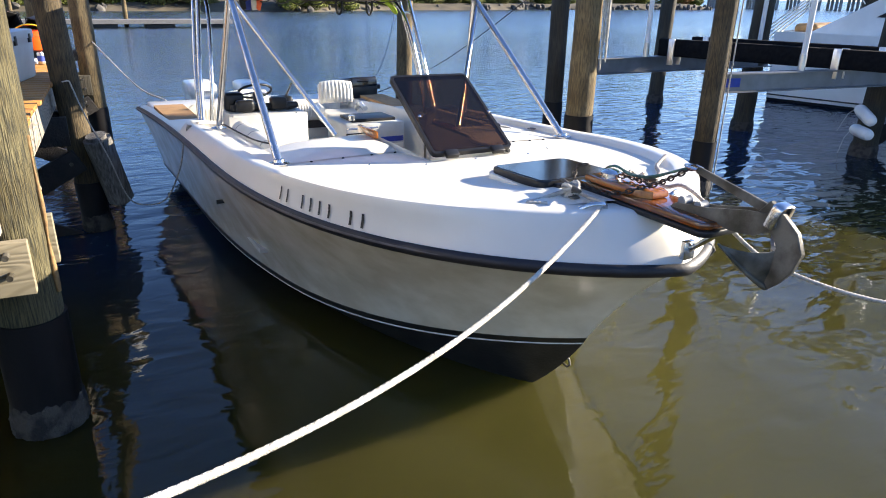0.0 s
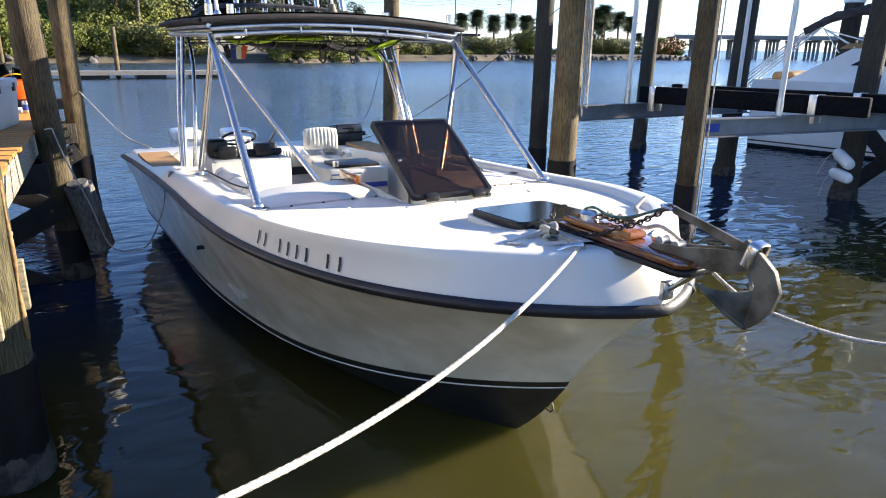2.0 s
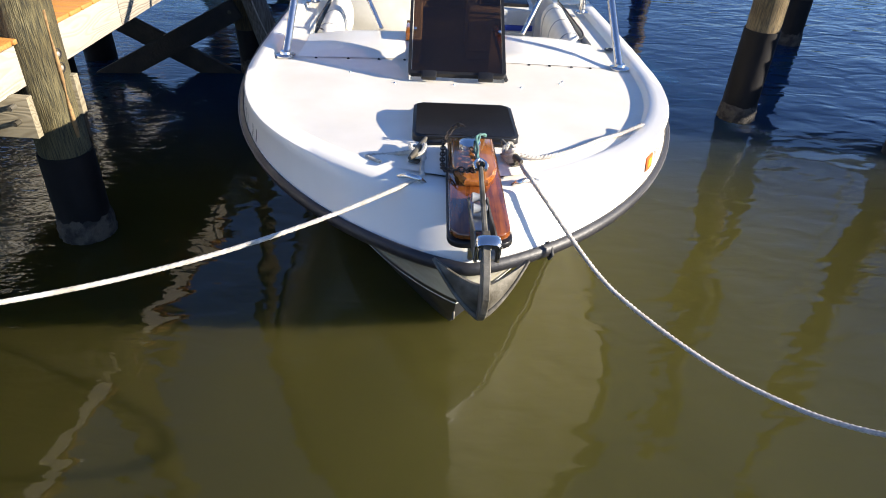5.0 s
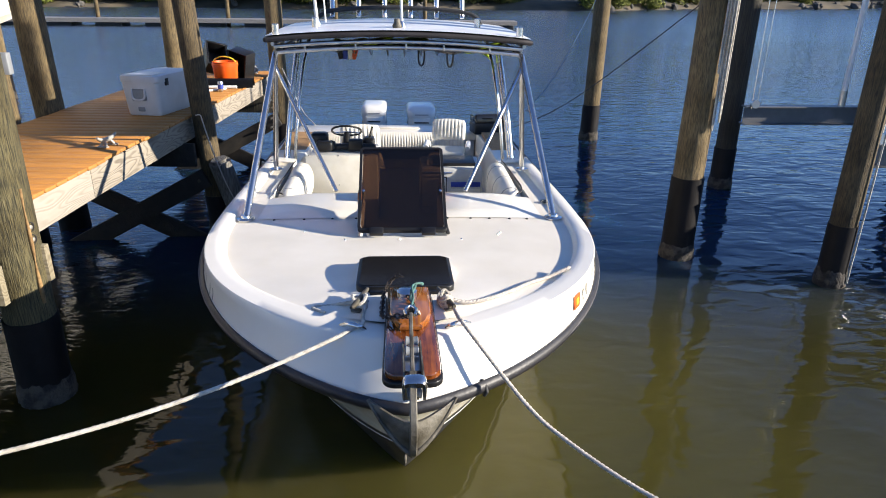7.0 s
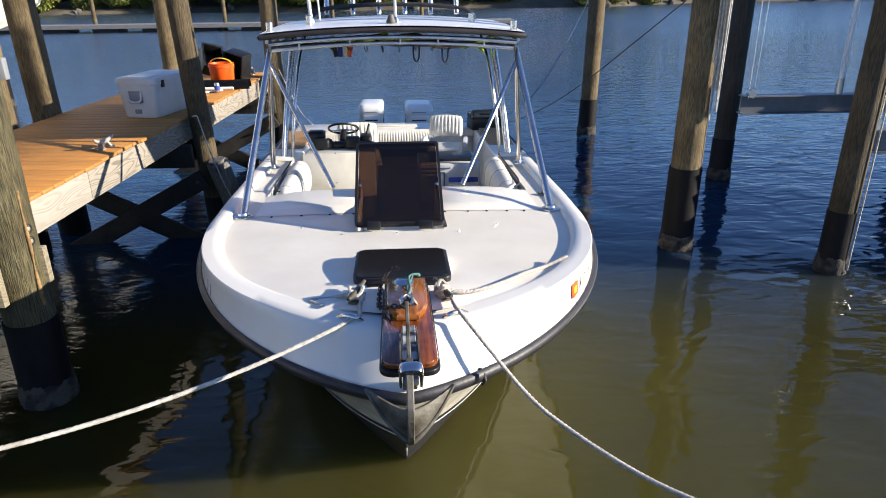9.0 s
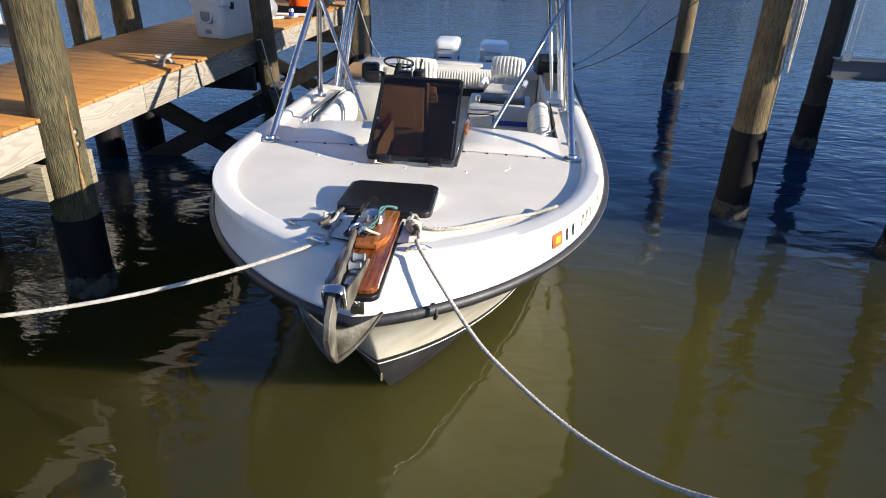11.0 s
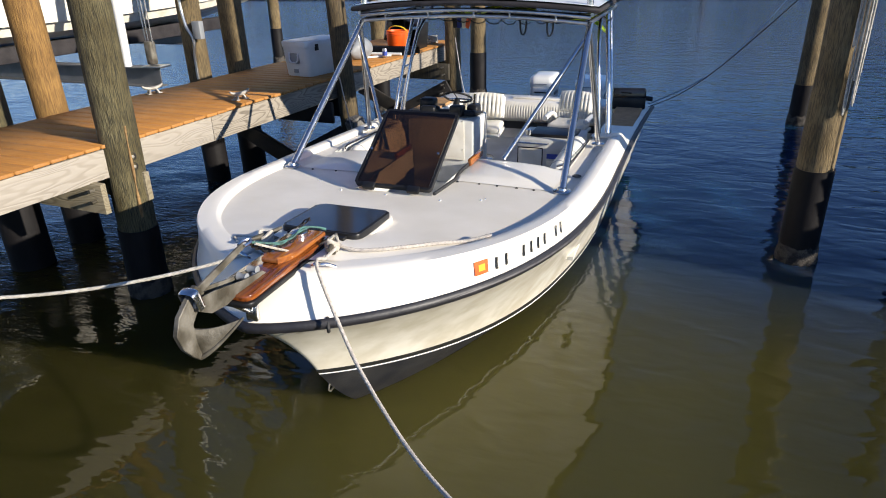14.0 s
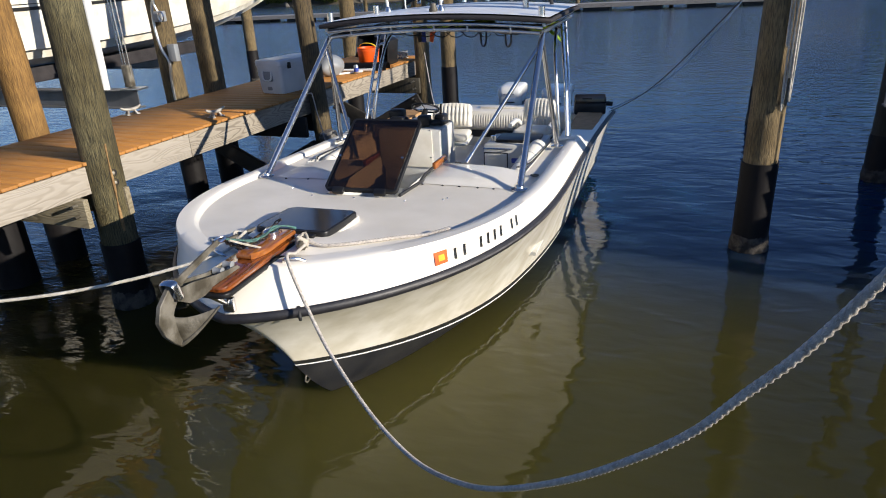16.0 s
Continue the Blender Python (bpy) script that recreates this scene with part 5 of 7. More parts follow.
# gunwale-mounted grill on the quarter
gr = thing("boat_grill", "small dark boxy grill on a gunwale post", "grill", m=BM)
part("post", rod((1.10, 3.86, gun_z(3.8) + 0.01), (1.10, 3.98, 0.90), 0.016), STEEL, gr)
part("firebox", box((0.38, 0.26, 0.14), (1.10, 3.99, 0.95), Matrix.Rotation(radians(10), 4, "Z"), 0.015), BLACK, gr)
# stainless lid; the dark reflection on it is put into the colour
part("lid", box((0.38, 0.26, 0.12), (1.10, 3.99, 1.052), Matrix.Rotation(radians(10), 4, "Z") @ Matrix.Rotation(radians(-9), 4, "X"), 0.025, seg=3), SMOKE, gr, "stainless lid with its dark reflection in the colour")
part("handle", rod((1.0, 3.86, 1.08), (1.15, 3.83, 1.08), 0.009, n=8), BLACK, gr)
part("regulator", rod((1.26, 4.0, 1.0), (1.38, 4.0, 0.99), 0.028), BLACK, gr)


# outboards
def outboard(m):
    ob = thing("outboard_motor", "white-cowled outboard motor on the transom", "outboard motor", group="twin outboards", m=m)
    rows = []
    for z, w, d, yo in ((0.0, 0.29, 0.50, 0.0), (0.03, 0.315, 0.56, 0.0), (0.24, 0.315, 0.585, 0.0), (0.262, 0.318, 0.59, 0.0), (0.272, 0.334, 0.60, 0.0), (0.34, 0.338, 0.60, 0.01), (0.395, 0.335, 0.575, 0.02), (0.425, 0.295, 0.50, 0.03), (0.438, 0.21, 0.36, 0.03), (0.442, 0.08, 0.16, 0.03)):
        rows.append([(x, yy + yo, z) for x, yy in rounded(w, d, min(w, d) * 0.26, 6)])
    bm = grid(rows, closed=True)
    bm.faces.new([v for v in list(bm.verts)[-28:]])
    cowl = part("cowling", bm, COWL, ob, "white cowling")
    part("face_surround", box((0.225, 0.02, 0.235), (0, -0.290, 0.150), bevel=0.008), VINYL, cowl, "off-white surround")
    part("face_panel", box((0.20, 0.02, 0.21), (0, -0.298, 0.152), bevel=0.008), COWL, cowl)
    part("brand_bar", box((0.17, 0.012, 0.022), (0, -0.309, 0.185)), INK, cowl, "dark maker's bar")
    part("air_slot", box((0.16, 0.012, 0.012), (0, -0.301, 0.318)), GREYP, cowl)
    for sg in (-1, 1):
        part("side_bar", box((0.012, 0.22, 0.05), (sg * 0.160, 0.0, 0.14)), INK, cowl)
    part("midsection", box((0.20, 0.34, 0.75), (0, 0.02, -0.37), bevel=0.05), COWL, ob)
    part("bracket", box((0.24, 0.30, 0.30), (0, -0.24, -0.22), bevel=0.03), GREYP, ob)
    return ob


COWL_SIZE = Matrix.Diagonal((1.14, 1.05, 0.94, 1))
mot = outboard(BM @ pose(-0.375, 6.25, 0.46) @ COWL_SIZE)
copy_thing(mot, BM @ pose(0.355, 6.25, 0.46) @ COWL_SIZE)
for x in (-0.375, 0.355):
    part("motor_bracket", box((0.36, 1.60, 0.34), (x, 5.20, 0.28), bevel=0.03), GEL, boat, "white outboard bracket")

# ---- hard top ----
tt = thing("t_top", "polished aluminium pipe hard top with a white roof and black edge", "boat top", m=BM)
TA, TB, TW = 1.20, 3.00, 1.05


def roof_z(x, y):
    return 2.185 + 0.058 * (1 - (x / TW) ** 2) + 0.008 * math.sin(math.pi * (y - TA) / (TB - TA))


def roof_front(x):
    return TA - 0.05 * (1 - (x / TW) ** 2)


top_rows, low_rows = [], []
for j in range(13):
    row, row2 = [], []
    for k in range(21):
        x = -TW + 2 * TW * k / 20
        y = roof_front(x) + (TB - roof_front(x)) * j / 12
        row.append((x, y, roof_z(x, y) + 0.028))
        row2.append((x, y, roof_z(x, y) - 0.014))
    top_rows.append(row)
    low_rows.append(row2)
part("roof", grid(top_rows), PAINTW, tt, "white roof skin")
part("roof_lining", grid(low_rows), CANVAS, tt, "black underside")
edge = [Vector(p) for p in low_rows[0]] + [Vector(r[-1]) for r in low_rows[1:]] + [Vector(p) for p in low_rows[-1][::-1][1:]] + [Vector(r[0]) for r in low_rows[::-1][1:]]
part("roof_edge", tube([p + Vector((0, 0, 0.010)) for p in edge], 0.020, 8), CANVAS, tt, "black rubber edge")


def pipe(name, pts, r=0.019, m=STEEL, label=""):
    return part(name, tube(pts, r, 10), m, tt, label)


xs = [-1 + 0.1 * k for k in range(21)]
for dz, dy, nm in ((-0.060, 0.03, "front_pipe"), (-0.108, 0.05, "front_lower_pipe")):
    pipe(nm, [Vector((0.99 * u, roof_front(u) + dy, roof_z(u, TA) + dz)) for u in xs], 0.017, ALU)
pipe("rear_pipe", [Vector((0.98 * u, TB - 0.08, roof_z(u, TB) - 0.06)) for u in xs], 0.017, ALU)
for sg in (-1, 1):
    pipe("side_pipe", [Vector((sg * 0.985, 1.24, 2.09)), Vector((sg * 0.985, TB - 0.08, 2.10))], 0.017, ALU)
    pipe("side_upper_pipe", [Vector((sg * 1.0, 1.22, 2.15)), Vector((sg * 1.0, TB - 0.06, 2.155))], 0.016, ALU)
    fb = Vector((sg * 1.05, 0.0, deck_z(1.05, 0) + 0.008))
    ft = Vector((sg * 0.985, 1.24, 2.08))
    pipe("front_leg", [fb, ft], 0.025)
    part("foot_plate", lathe([(0.062, 0), (0.062, 0.008), (0.034, 0.016), (0.03, 0.03)], 16, at=fb), STEEL, tt)
    bb = Vector((sg * 0.49, 0.555, deck_z(0.49, 0.55) + 0.05))
    pipe("brace", [bb, fb.lerp(ft, 0.93)], 0.017)
    mb = Vector((sg * 1.09, 1.46, foot_z(1.46) + 0.035))
    pipe("middle_leg", [mb, fb.lerp(ft, 0.97)], 0.022)
    part("foot_plate", lathe([(0.055, 0), (0.055, 0.008), (0.03, 0.016)], 16, at=mb), STEEL, tt)
    # ladder-like rear legs with rungs
    legs = []
    for y0, x0, y1, x1 in ((2.04, 1.10, 2.42, 0.97), (2.20, 1.10, 2.64, 0.97)):
        base = Vector((sg * x0, y0, rail_z(y0) + 0.04))
        head = Vector((sg * x1, y1, 2.10))
        pts = smooth_path([base, base.lerp(head, 0.4) + Vector((sg * 0.01, 0, 0)), base.lerp(head, 0.9), head], 5)
        pipe("rear_leg", pts, 0.019)
        legs.append(pts)
    inner = smooth_path([(sg * 1.02, 2.10, rail_z(2.1) + 0.04), (sg * 0.98, 2.14, 1.35), (sg * 0.92, 2.34, 1.85), (sg * 0.88, 2.7, 2.09)], 6)
    pipe("inner_leg", inner, 0.017)
    for f in (0.25, 0.45, 0.62, 0.78):
        a, b = legs[0][int(f * 15)], legs[1][int(f * 15)]
        pipe("rung", [a, b], 0.012)
for x in (-0.75, -0.35, 0.05, 0.35, 0.72):
    part("clip", box((0.014, 0.026, 0.066), (x, roof_front(x) + 0.04, roof_z(x, TA) - 0.09), bevel=0.004), ALU, tt)
# rod holders and the bar that carries them
bar = smooth_path([(-0.83, 2.70, 2.20), (-0.78, 2.74, 2.30), (-0.60, 2.76, 2.355), (0, 2.78, 2.385), (0.60, 2.76, 2.355), (0.78, 2.74, 2.30), (0.83, 2.70, 2.20)], 5)
part("rod_bar", tube(bar, 0.021, 8), RUBBER, tt, "black padded rod bar")
for x in (-0.66, -0.40, -0.14, 0.12, 0.38, 0.64):
    part("rod_holder", rod((x, 2.80, 2.29), (x, 2.88, 2.52), 0.023, 0.025, 12), STEEL, tt, "polished rod holder")
for x, y in ((-0.98, 1.28), (-0.72, 1.75), (0.97, 1.28), (0.70, 1.95)):
    part("socket", lathe([(0.028, 0), (0.028, 0.075), (0.022, 0.08)], 12, at=(x, y, roof_z(x, y) + 0.025)), STEEL, tt)
for x, y in ((-0.74, 2.1), (0.02, 1.50)):
    part("aerial_mount", lathe([(0.036, 0), (0.032, 0.02), (0.016, 0.05)], 12, at=(x, y, roof_z(x, y) + 0.025)), STEEL, tt)
part("aerial", tube([(-0.74, 2.1, 2.26), (-0.77, 2.08, 2.7), (-0.85, 2.02, 3.9)], 0.016, 8, radii=lambda t: 0.017 - 0.011 * t), PAINTW, tt, "white whip aerial")
part("light_mast", rod((0.02, 1.50, 2.28), (0.0, 1.52, 3.0), 0.012, n=8), PAINTW, tt)
part("beacon", lathe([(0.036, 0), (0.040, 0.015), (0.028, 0.04), (0.024, 0.07), (0.004, 0.075)], 14, at=(-0.02, 1.40, roof_z(0.0, 1.4) + 0.027)), GALV, tt, "small bronze lamp")
part("pennant_pole", rod((-0.70, 2.5, 2.2), (-0.72, 2.5, 2.62), 0.008, n=6), PAINTW, tt)
part("pennant", prism([(-0.72, 2.5), (-0.71, 2.49), (-0.67, 2.53), (-0.68, 2.54)], 2.52, 2.58), STICK_R, tt)

# life vests and bags stowed in the net under the roof
def foam_panel(pts, half, thick, seed):
    """A soft flat foam panel that sags along a path, rounded at its ends and sides."""
    path = smooth_path(pts, 6)
    rows = []
    for i, p in enumerate(path):
        t = i / (len(path) - 1)
        end = max(0.05, 1 - abs(2 * t - 1) ** 5) ** 0.5
        row = []
        for k in range(16):
            a = 2 * math.pi * k / 16
            c, sn = math.cos(a), math.sin(a)
            w = half * end * math.copysign(abs(c) ** 0.8, c)
            h = thick * end * math.copysign(abs(sn) ** 0.8, sn)
            row.append(Vector(p) + Vector((0, w, h + 0.012 * noise.noise(Vector((p[0] * 9, w * 9, seed))))))
        rows.append(row)
    bm = grid(rows, closed=True)
    ends = list(bm.verts)
    bm.faces.new(ends[:16][::-1])
    bm.faces.new(ends[-16:])
    return bm


for k, (pts, half, thick) in enumerate((
        (((-0.63, 2.48, 2.090), (-0.50, 2.50, 2.055), (-0.30, 2.50, 2.100)), 0.11, 0.026),
        (((-0.37, 2.45, 2.050), (-0.22, 2.45, 2.085), (-0.05, 2.45, 2.125)), 0.10, 0.024),
        (((-0.17, 2.48, 2.075), (0.06, 2.46, 2.090), (0.29, 2.42, 2.105)), 0.12, 0.026),
        (((0.62, 2.28, 2.005), (0.80, 2.28, 2.045), (0.98, 2.26, 2.090)), 0.12, 0.026),
        (((0.80, 2.56, 2.010), (0.88, 2.58, 1.955), (0.95, 2.60, 1.880)), 0.06, 0.018))):
    solid("life_vest", foam_panel(pts, half, thick, k), LIME, "lime-green life vest stowed in the net under the roof", "life vest", group="stowed vests", m=BM)
solid("life_vest", foam_panel(((0.25, 2.30, 2.065), (0.45, 2.30, 2.020), (0.66, 2.30, 2.030)), 0.14, 0.026, 11), VEST_G, "grey-tan life vest stowed in the net under the roof", "life vest", group="stowed vests", m=BM)
solid("stuff_bag", foam_panel(((-0.40, 2.66, 2.045), (0.10, 2.68, 2.020), (0.62, 2.62, 2.020)), 0.15, 0.032, 12), CANVAS, "long black fabric bag stowed in the net under the roof", "bag", m=BM)
for x, c, tilt in ((-0.58, BLACK, -14), (-0.53, BLUE, 6), (-0.48, VINYL, -5), (-0.435, STICK_R, 16)):
    solid("hanging_tag", box((0.05, 0.022, 0.12), (x, 2.54, 1.962), Matrix.Rotation(radians(tilt), 4, 'Y'), 0.007), c, "small folded cloth hanging under the roof", "cloth", group="hanging cloths", m=BM)
for x, y in ((0.18, 2.25), (0.45, 2.19)):
    part("strap", tube(smooth_path([(x, y, 2.06), (x + 0.005, y, 1.92), (x + 0.03, y, 1.882), (x + 0.055, y, 1.925), (x + 0.06, y, 2.06)], 4), 0.009, 6), RUBBER, tt)
nets = bmesh.new()
for k in range(13):
    u = -0.95 + 0.158 * k
    sag = 0.05 * math.cos(1.5 * u)
    tube(smooth_path([(u, 1.26, roof_z(u, 1.3) - 0.11), (u + 0.03, 1.80, roof_z(u, 1.8) - 0.105), (u + 0.05, 2.20, 2.035 - sag), (u + 0.05, 2.62, 2.025 - sag), (u, 2.92, roof_z(u, 2.9) - 0.07)], 3), 0.005, 5, nets)
for yy, low in ((1.5, 0.10), (1.9, 0.10), (2.2, 0.14), (2.42, 0.16), (2.62, 0.17)):
    tube([(0.98 * u, yy, roof_z(u, yy) - low - 0.3 * low * math.cos(1.5 * u)) for u in xs], 0.005, 5, nets)
part("cargo_net", nets, RUBBER, tt, "black cord cargo net")

# ---- bow gear ----
pz = 1.246
pul = thing("bow_pulpit", "varnished teak bow pulpit plank on a black base", "pulpit", m=BM @ pose(0.020, -0.018, 0))


def plank_outline(w0, w1, ya, yb2, r=0.05):
    """A plank with rounded forward corners."""
    out = [(-w0, yb2), (w0, yb2)]
    for k in range(5):
        a = math.pi / 2 * k / 4
        out.append((w1 - r + r * math.cos(a), ya + r - r * math.sin(a)))
    for k in range(5):
        a = math.pi / 2 * k / 4
        out.append((-w1 + r - r * math.sin(a), ya + r - r * math.cos(a)))
    return out


part("base_plank", prism(plank_outline(0.108, 0.115, -2.225, -1.50), pz - 0.022, pz + 0.004, bevel=0.006), BLACK, pul, "black edge of the base plank")
part("plank", prism(plank_outline(0.10, 0.107, -2.215, -1.495), pz + 0.0045, pz + 0.034, bevel=0.008), TEAK, pul, "glossy varnished teak plank")
part("upper_block", prism([(-0.088, -1.515), (0.088, -1.515), (0.088, -1.77), (0.078, -1.815), (0.052, -1.84), (0.045, -1.89), (-0.045, -1.89), (-0.052, -1.84), (-0.078, -1.815), (-0.088, -1.77)], pz + 0.0345, pz + 0.066, bevel=0.010), TEAK_PALE, pul, "paler varnished upper block")
part("deck_pipe", lathe([(0.045, 0), (0.045, 0.018), (0.03, 0.03)], 18, at=(-0.012, -1.60, pz + 0.066)), STEEL, pul, "polished deck pipe")
for sg in (-1, 1):
    cheek = bmesh.new()
    pts = [(-1.98, 0.036), (-2.18, 0.034), (-2.27, 0.018), (-2.37, 0.030), (-2.44, 0.075), (-2.43, 0.125), (-2.33, 0.115), (-2.15, 0.075), (-2.0, 0.055)]
    vs = [[cheek.verts.new((sg * 0.034 + o, y, pz + z)) for y, z in pts] for o in (-0.003, 0.003)]
    cheek.faces.new(vs[0][::-1])
    cheek.faces.new(vs[1])
    for k in range(len(pts)):
        cheek.faces.new((vs[0][k], vs[0][(k + 1) % len(pts)], vs[1][(k + 1) % len(pts)], vs[1][k]))
    part("roller_cheek", cheek, GALV, pul, "dull metal roller cheek", smooth=0)
part("channel", box((0.07, 0.22, 0.006), (0, -2.09, pz + 0.037), bevel=0.001), ALU, pul)
for y in (-2.02, -2.10, -2.42):
    part("roller", lathe([(0.010, -0.026), (0.019, -0.023), (0.013, 0.0), (0.019, 0.023), (0.010, 0.026)], 14), GREYP, pul).matrix_local = pose(0, y, pz + (0.065 if y > -2.2 else 0.09), 0, 90, 0)
part("keeper", tube(smooth_path([(-0.036, -2.415, pz + 0.075), (-0.037, -2.435, pz + 0.135), (-0.026, -2.442, pz + 0.158), (0.026, -2.442, pz + 0.158), (0.037, -2.435, pz + 0.135), (0.036, -2.415, pz + 0.075)], 5), 0.020, 10, flat=0.22), STEEL, pul, "polished keeper band")
part("bobstay", rod((0.0, -2.20, pz - 0.02), (0.0, -2.075, 1.118), 0.012, n=10), STEEL, pul)
part("bobstay_plate", box((0.06, 0.03, 0.08), (0, -2.068, 1.115), bevel=0.006), STEEL, pul)

anchor = thing("claw_anchor", "galvanised claw anchor stowed on the bow roller", "anchor", m=BM @ pose(0.015, 0.022, 0.006))


def flat_bar(pts, w, t, name, label=""):
    """A flat bar of width w and thickness t bent along a path in the boat's middle plane."""
    pts = [Vector(p) for p in pts]
    rows = []
    for i, p in enumerate(pts):
        d = (pts[min(i + 1, len(pts) - 1)] - pts[max(i - 1, 0)]).normalized()
        n = Vector((0, -d.z, d.y))
        ww = w(i / (len(pts) - 1)) if callable(w) else w
        rows.append([p + Vector((x * t / 2, 0, 0)) + n * (z * ww / 2) for x, z in ((-1, -1), (1, -1), (1, 1), (-1, 1))])
    bm = grid(rows, closed=True)
    bm.faces.new(list(bm.verts)[:4])
    bm.faces.new(list(bm.verts)[-4:])
    bmesh.ops.bevel(bm, geom=list(bm.edges), offset=0.003, segments=1, affect="EDGES")
    return part(name, bm, GALV, anchor, label, smooth=35)


flat_bar(smooth_path([(0, -2.100, 1.440), (0, -2.270, 1.404), (0, -2.440, 1.366)], 4), lambda t: 0.028 + 0.010 * t, 0.014, "shank", "flat galvanised shank")
flat_bar([(0, -2.415, 1.380), (0, -2.470, 1.335), (0, -2.520, 1.290), (0, -2.538, 1.250), (0, -2.522, 1.195), (0, -2.490, 1.140), (0, -2.462, 1.108)],
         lambda t: 0.064 + 0.034 * math.sin(math.pi * min(1.0, t * 1.1)), 0.024, "crown_arm", "thick cast crown")


def bent(a, b, c, t):
    """A point on a curve from a to c that is drawn towards b."""
    return Vector(a).lerp(Vector(b), t).lerp(Vector(b).lerp(Vector(c), t), t)


for sg in (-1, 1):
    rows = []
    for k in range(15):                               # root to tip
        t = k / 14
        low = bent((0, -2.472, 1.090), (sg * 0.072, -2.455, 1.128), (sg * 0.158, -2.365, 1.246), t)
        high = bent((0, -2.505, 1.240), (sg * 0.052, -2.440, 1.200), (sg * 0.158, -2.365, 1.246), t)
        sag = Vector((0, -0.020, -0.010)) * math.sin(math.pi * t)
        rows.append([low.lerp(high, u / 5) + sag * math.sin(math.pi * u / 5) * (1 - t) for u in range(6)])
    fl = grid(rows)
    bmesh.ops.remove_doubles(fl, verts=fl.verts, dist=0.0004)
    bmesh.ops.recalc_face_normals(fl, faces=fl.faces)
    bmesh.ops.solidify(fl, geom=fl.faces[:], thickness=0.013)
    part("claw", fl, GALV, anchor, "curved galvanised claw")
    rim = [bent((0, -2.474, 1.088), (sg * 0.072, -2.457, 1.126), (sg * 0.158, -2.366, 1.246), k / 14) for k in range(15)]
    part("claw_rim", tube(rim, 0.009, 8, radii=lambda t: 0.012 - 0.007 * t), GALV, anchor)
part("shackle", tube(smooth_path([(-0.016, -2.11, 1.442), (-0.02, -2.07, 1.445), (0, -2.04, 1.445), (0.02, -2.07, 1.445), (0.016, -2.11, 1.442)], 4), 0.007, 6), STEEL, anchor)


def chain_links(pts, link, bm=None):
    bm = bm or bmesh.new()
    fr2 = frames_along([Vector(p) for p in pts])
    for i, (p, s, u) in enumerate(fr2):
        d = s.cross(u) * -1
        side = s if i % 2 else u
        loop = [p + d * math.cos(a) * link * 0.62 + side * math.sin(a) * link * 0.36 for a in (2 * math.pi * k / 10 for k in range(11))]
        tube(loop, link * 0.13, 5, bm)
    return bm


def even(pts, step):
    fine = smooth_path(pts, 30)
    out = [fine[0]]
    for p in fine:
        if (p - out[-1]).length >= step:
            out.append(p)
    return out


zt = pz + 0.075
chain = chain_links(even([(0, -2.05, 1.445), (-0.02, -1.97, pz + 0.14), (-0.01, -1.89, zt + 0.02), (-0.06, -1.85, zt), (-0.115, -1.80, pz + 0.045), (-0.125, -1.70, pz + 0.02), (-0.122, -1.58, pz + 0.02), (-0.115, -1.50, pz + 0.03), (-0.07, -1.45, zt), (-0.03, -1.49, zt + 0.02)], 0.024), 0.027)
chain_links(even([(-0.03, -1.87, zt + 0.01), (0.0, -1.82, zt + 0.01), (0.005, -1.77, zt + 0.005), (0.01, -1.72, zt + 0.006), (-0.015, -1.67, zt + 0.004)], 0.024), 0.027, chain)
solid("anchor_chain", chain, CHAIN, "rusty dark anchor chain draped over the pulpit", "chain", m=BM @ pose(0.022, 0.004, 0))
for k, (dx, lift_z) in enumerate(((0.0, 0.0), (0.012, 0.006))):
    cord = [(dx, -2.045, 1.447), (0.006 + dx, -1.95, 1.405), (0.014 - dx, -1.83, pz + 0.105 + lift_z), (0.0 + dx, -1.72, pz + 0.095), (0.022 - dx, -1.63, pz + 0.104 + lift_z), (0.03 + dx, -1.56, pz + 0.092), (0.062, -1.49, pz + 0.052 + lift_z)]
    solid("lashing_line", laid(smooth_path(cord, 6), 0.0058, 0.035, 3, 0.2, 9), ROPE_T, "thin faded teal lashing line on the anchor", "rope", group="anchor lashings", m=BM @ pose(0.022, 0.004, 0))
solid("loose_line", tube(smooth_path([(0.02, -2.03, pz + 0.19), (0.03, -1.93, pz + 0.13), (0.035, -1.84, pz + 0.08), (0.04, -1.78, pz + 0.045)], 5), 0.006, 6), ROPE_W, "loose pale line end by the anchor", "rope", m=BM @ pose(0.022, 0.004, 0))


def horn_cleat(m, label, group, s=1.0):
    bm = tube(smooth_path([(-0.13 * s, 0, 0.055 * s), (-0.07 * s, 0, 0.048 * s), (0, 0, 0.045 * s), (0.07 * s, 0, 0.048 * s), (0.13 * s, 0, 0.055 * s)], 4), 0.016 * s, 8, radii=lambda t: (0.010 + 0.010 * math.sin(math.pi * t)) * s)
    for sx in (-0.04, 0.04):
        rod((sx * s, 0, 0.0), (sx * s, 0, 0.045 * s), 0.017 * s, 0.013 * s, 10, bm)
    box((0.15 * s, 0.055 * s, 0.010 * s), (0, 0, 0.005 * s), bevel=0.003 * s, bm=bm)
    return solid("cleat", bm, GALV, label, "cleat", group=group, m=m)


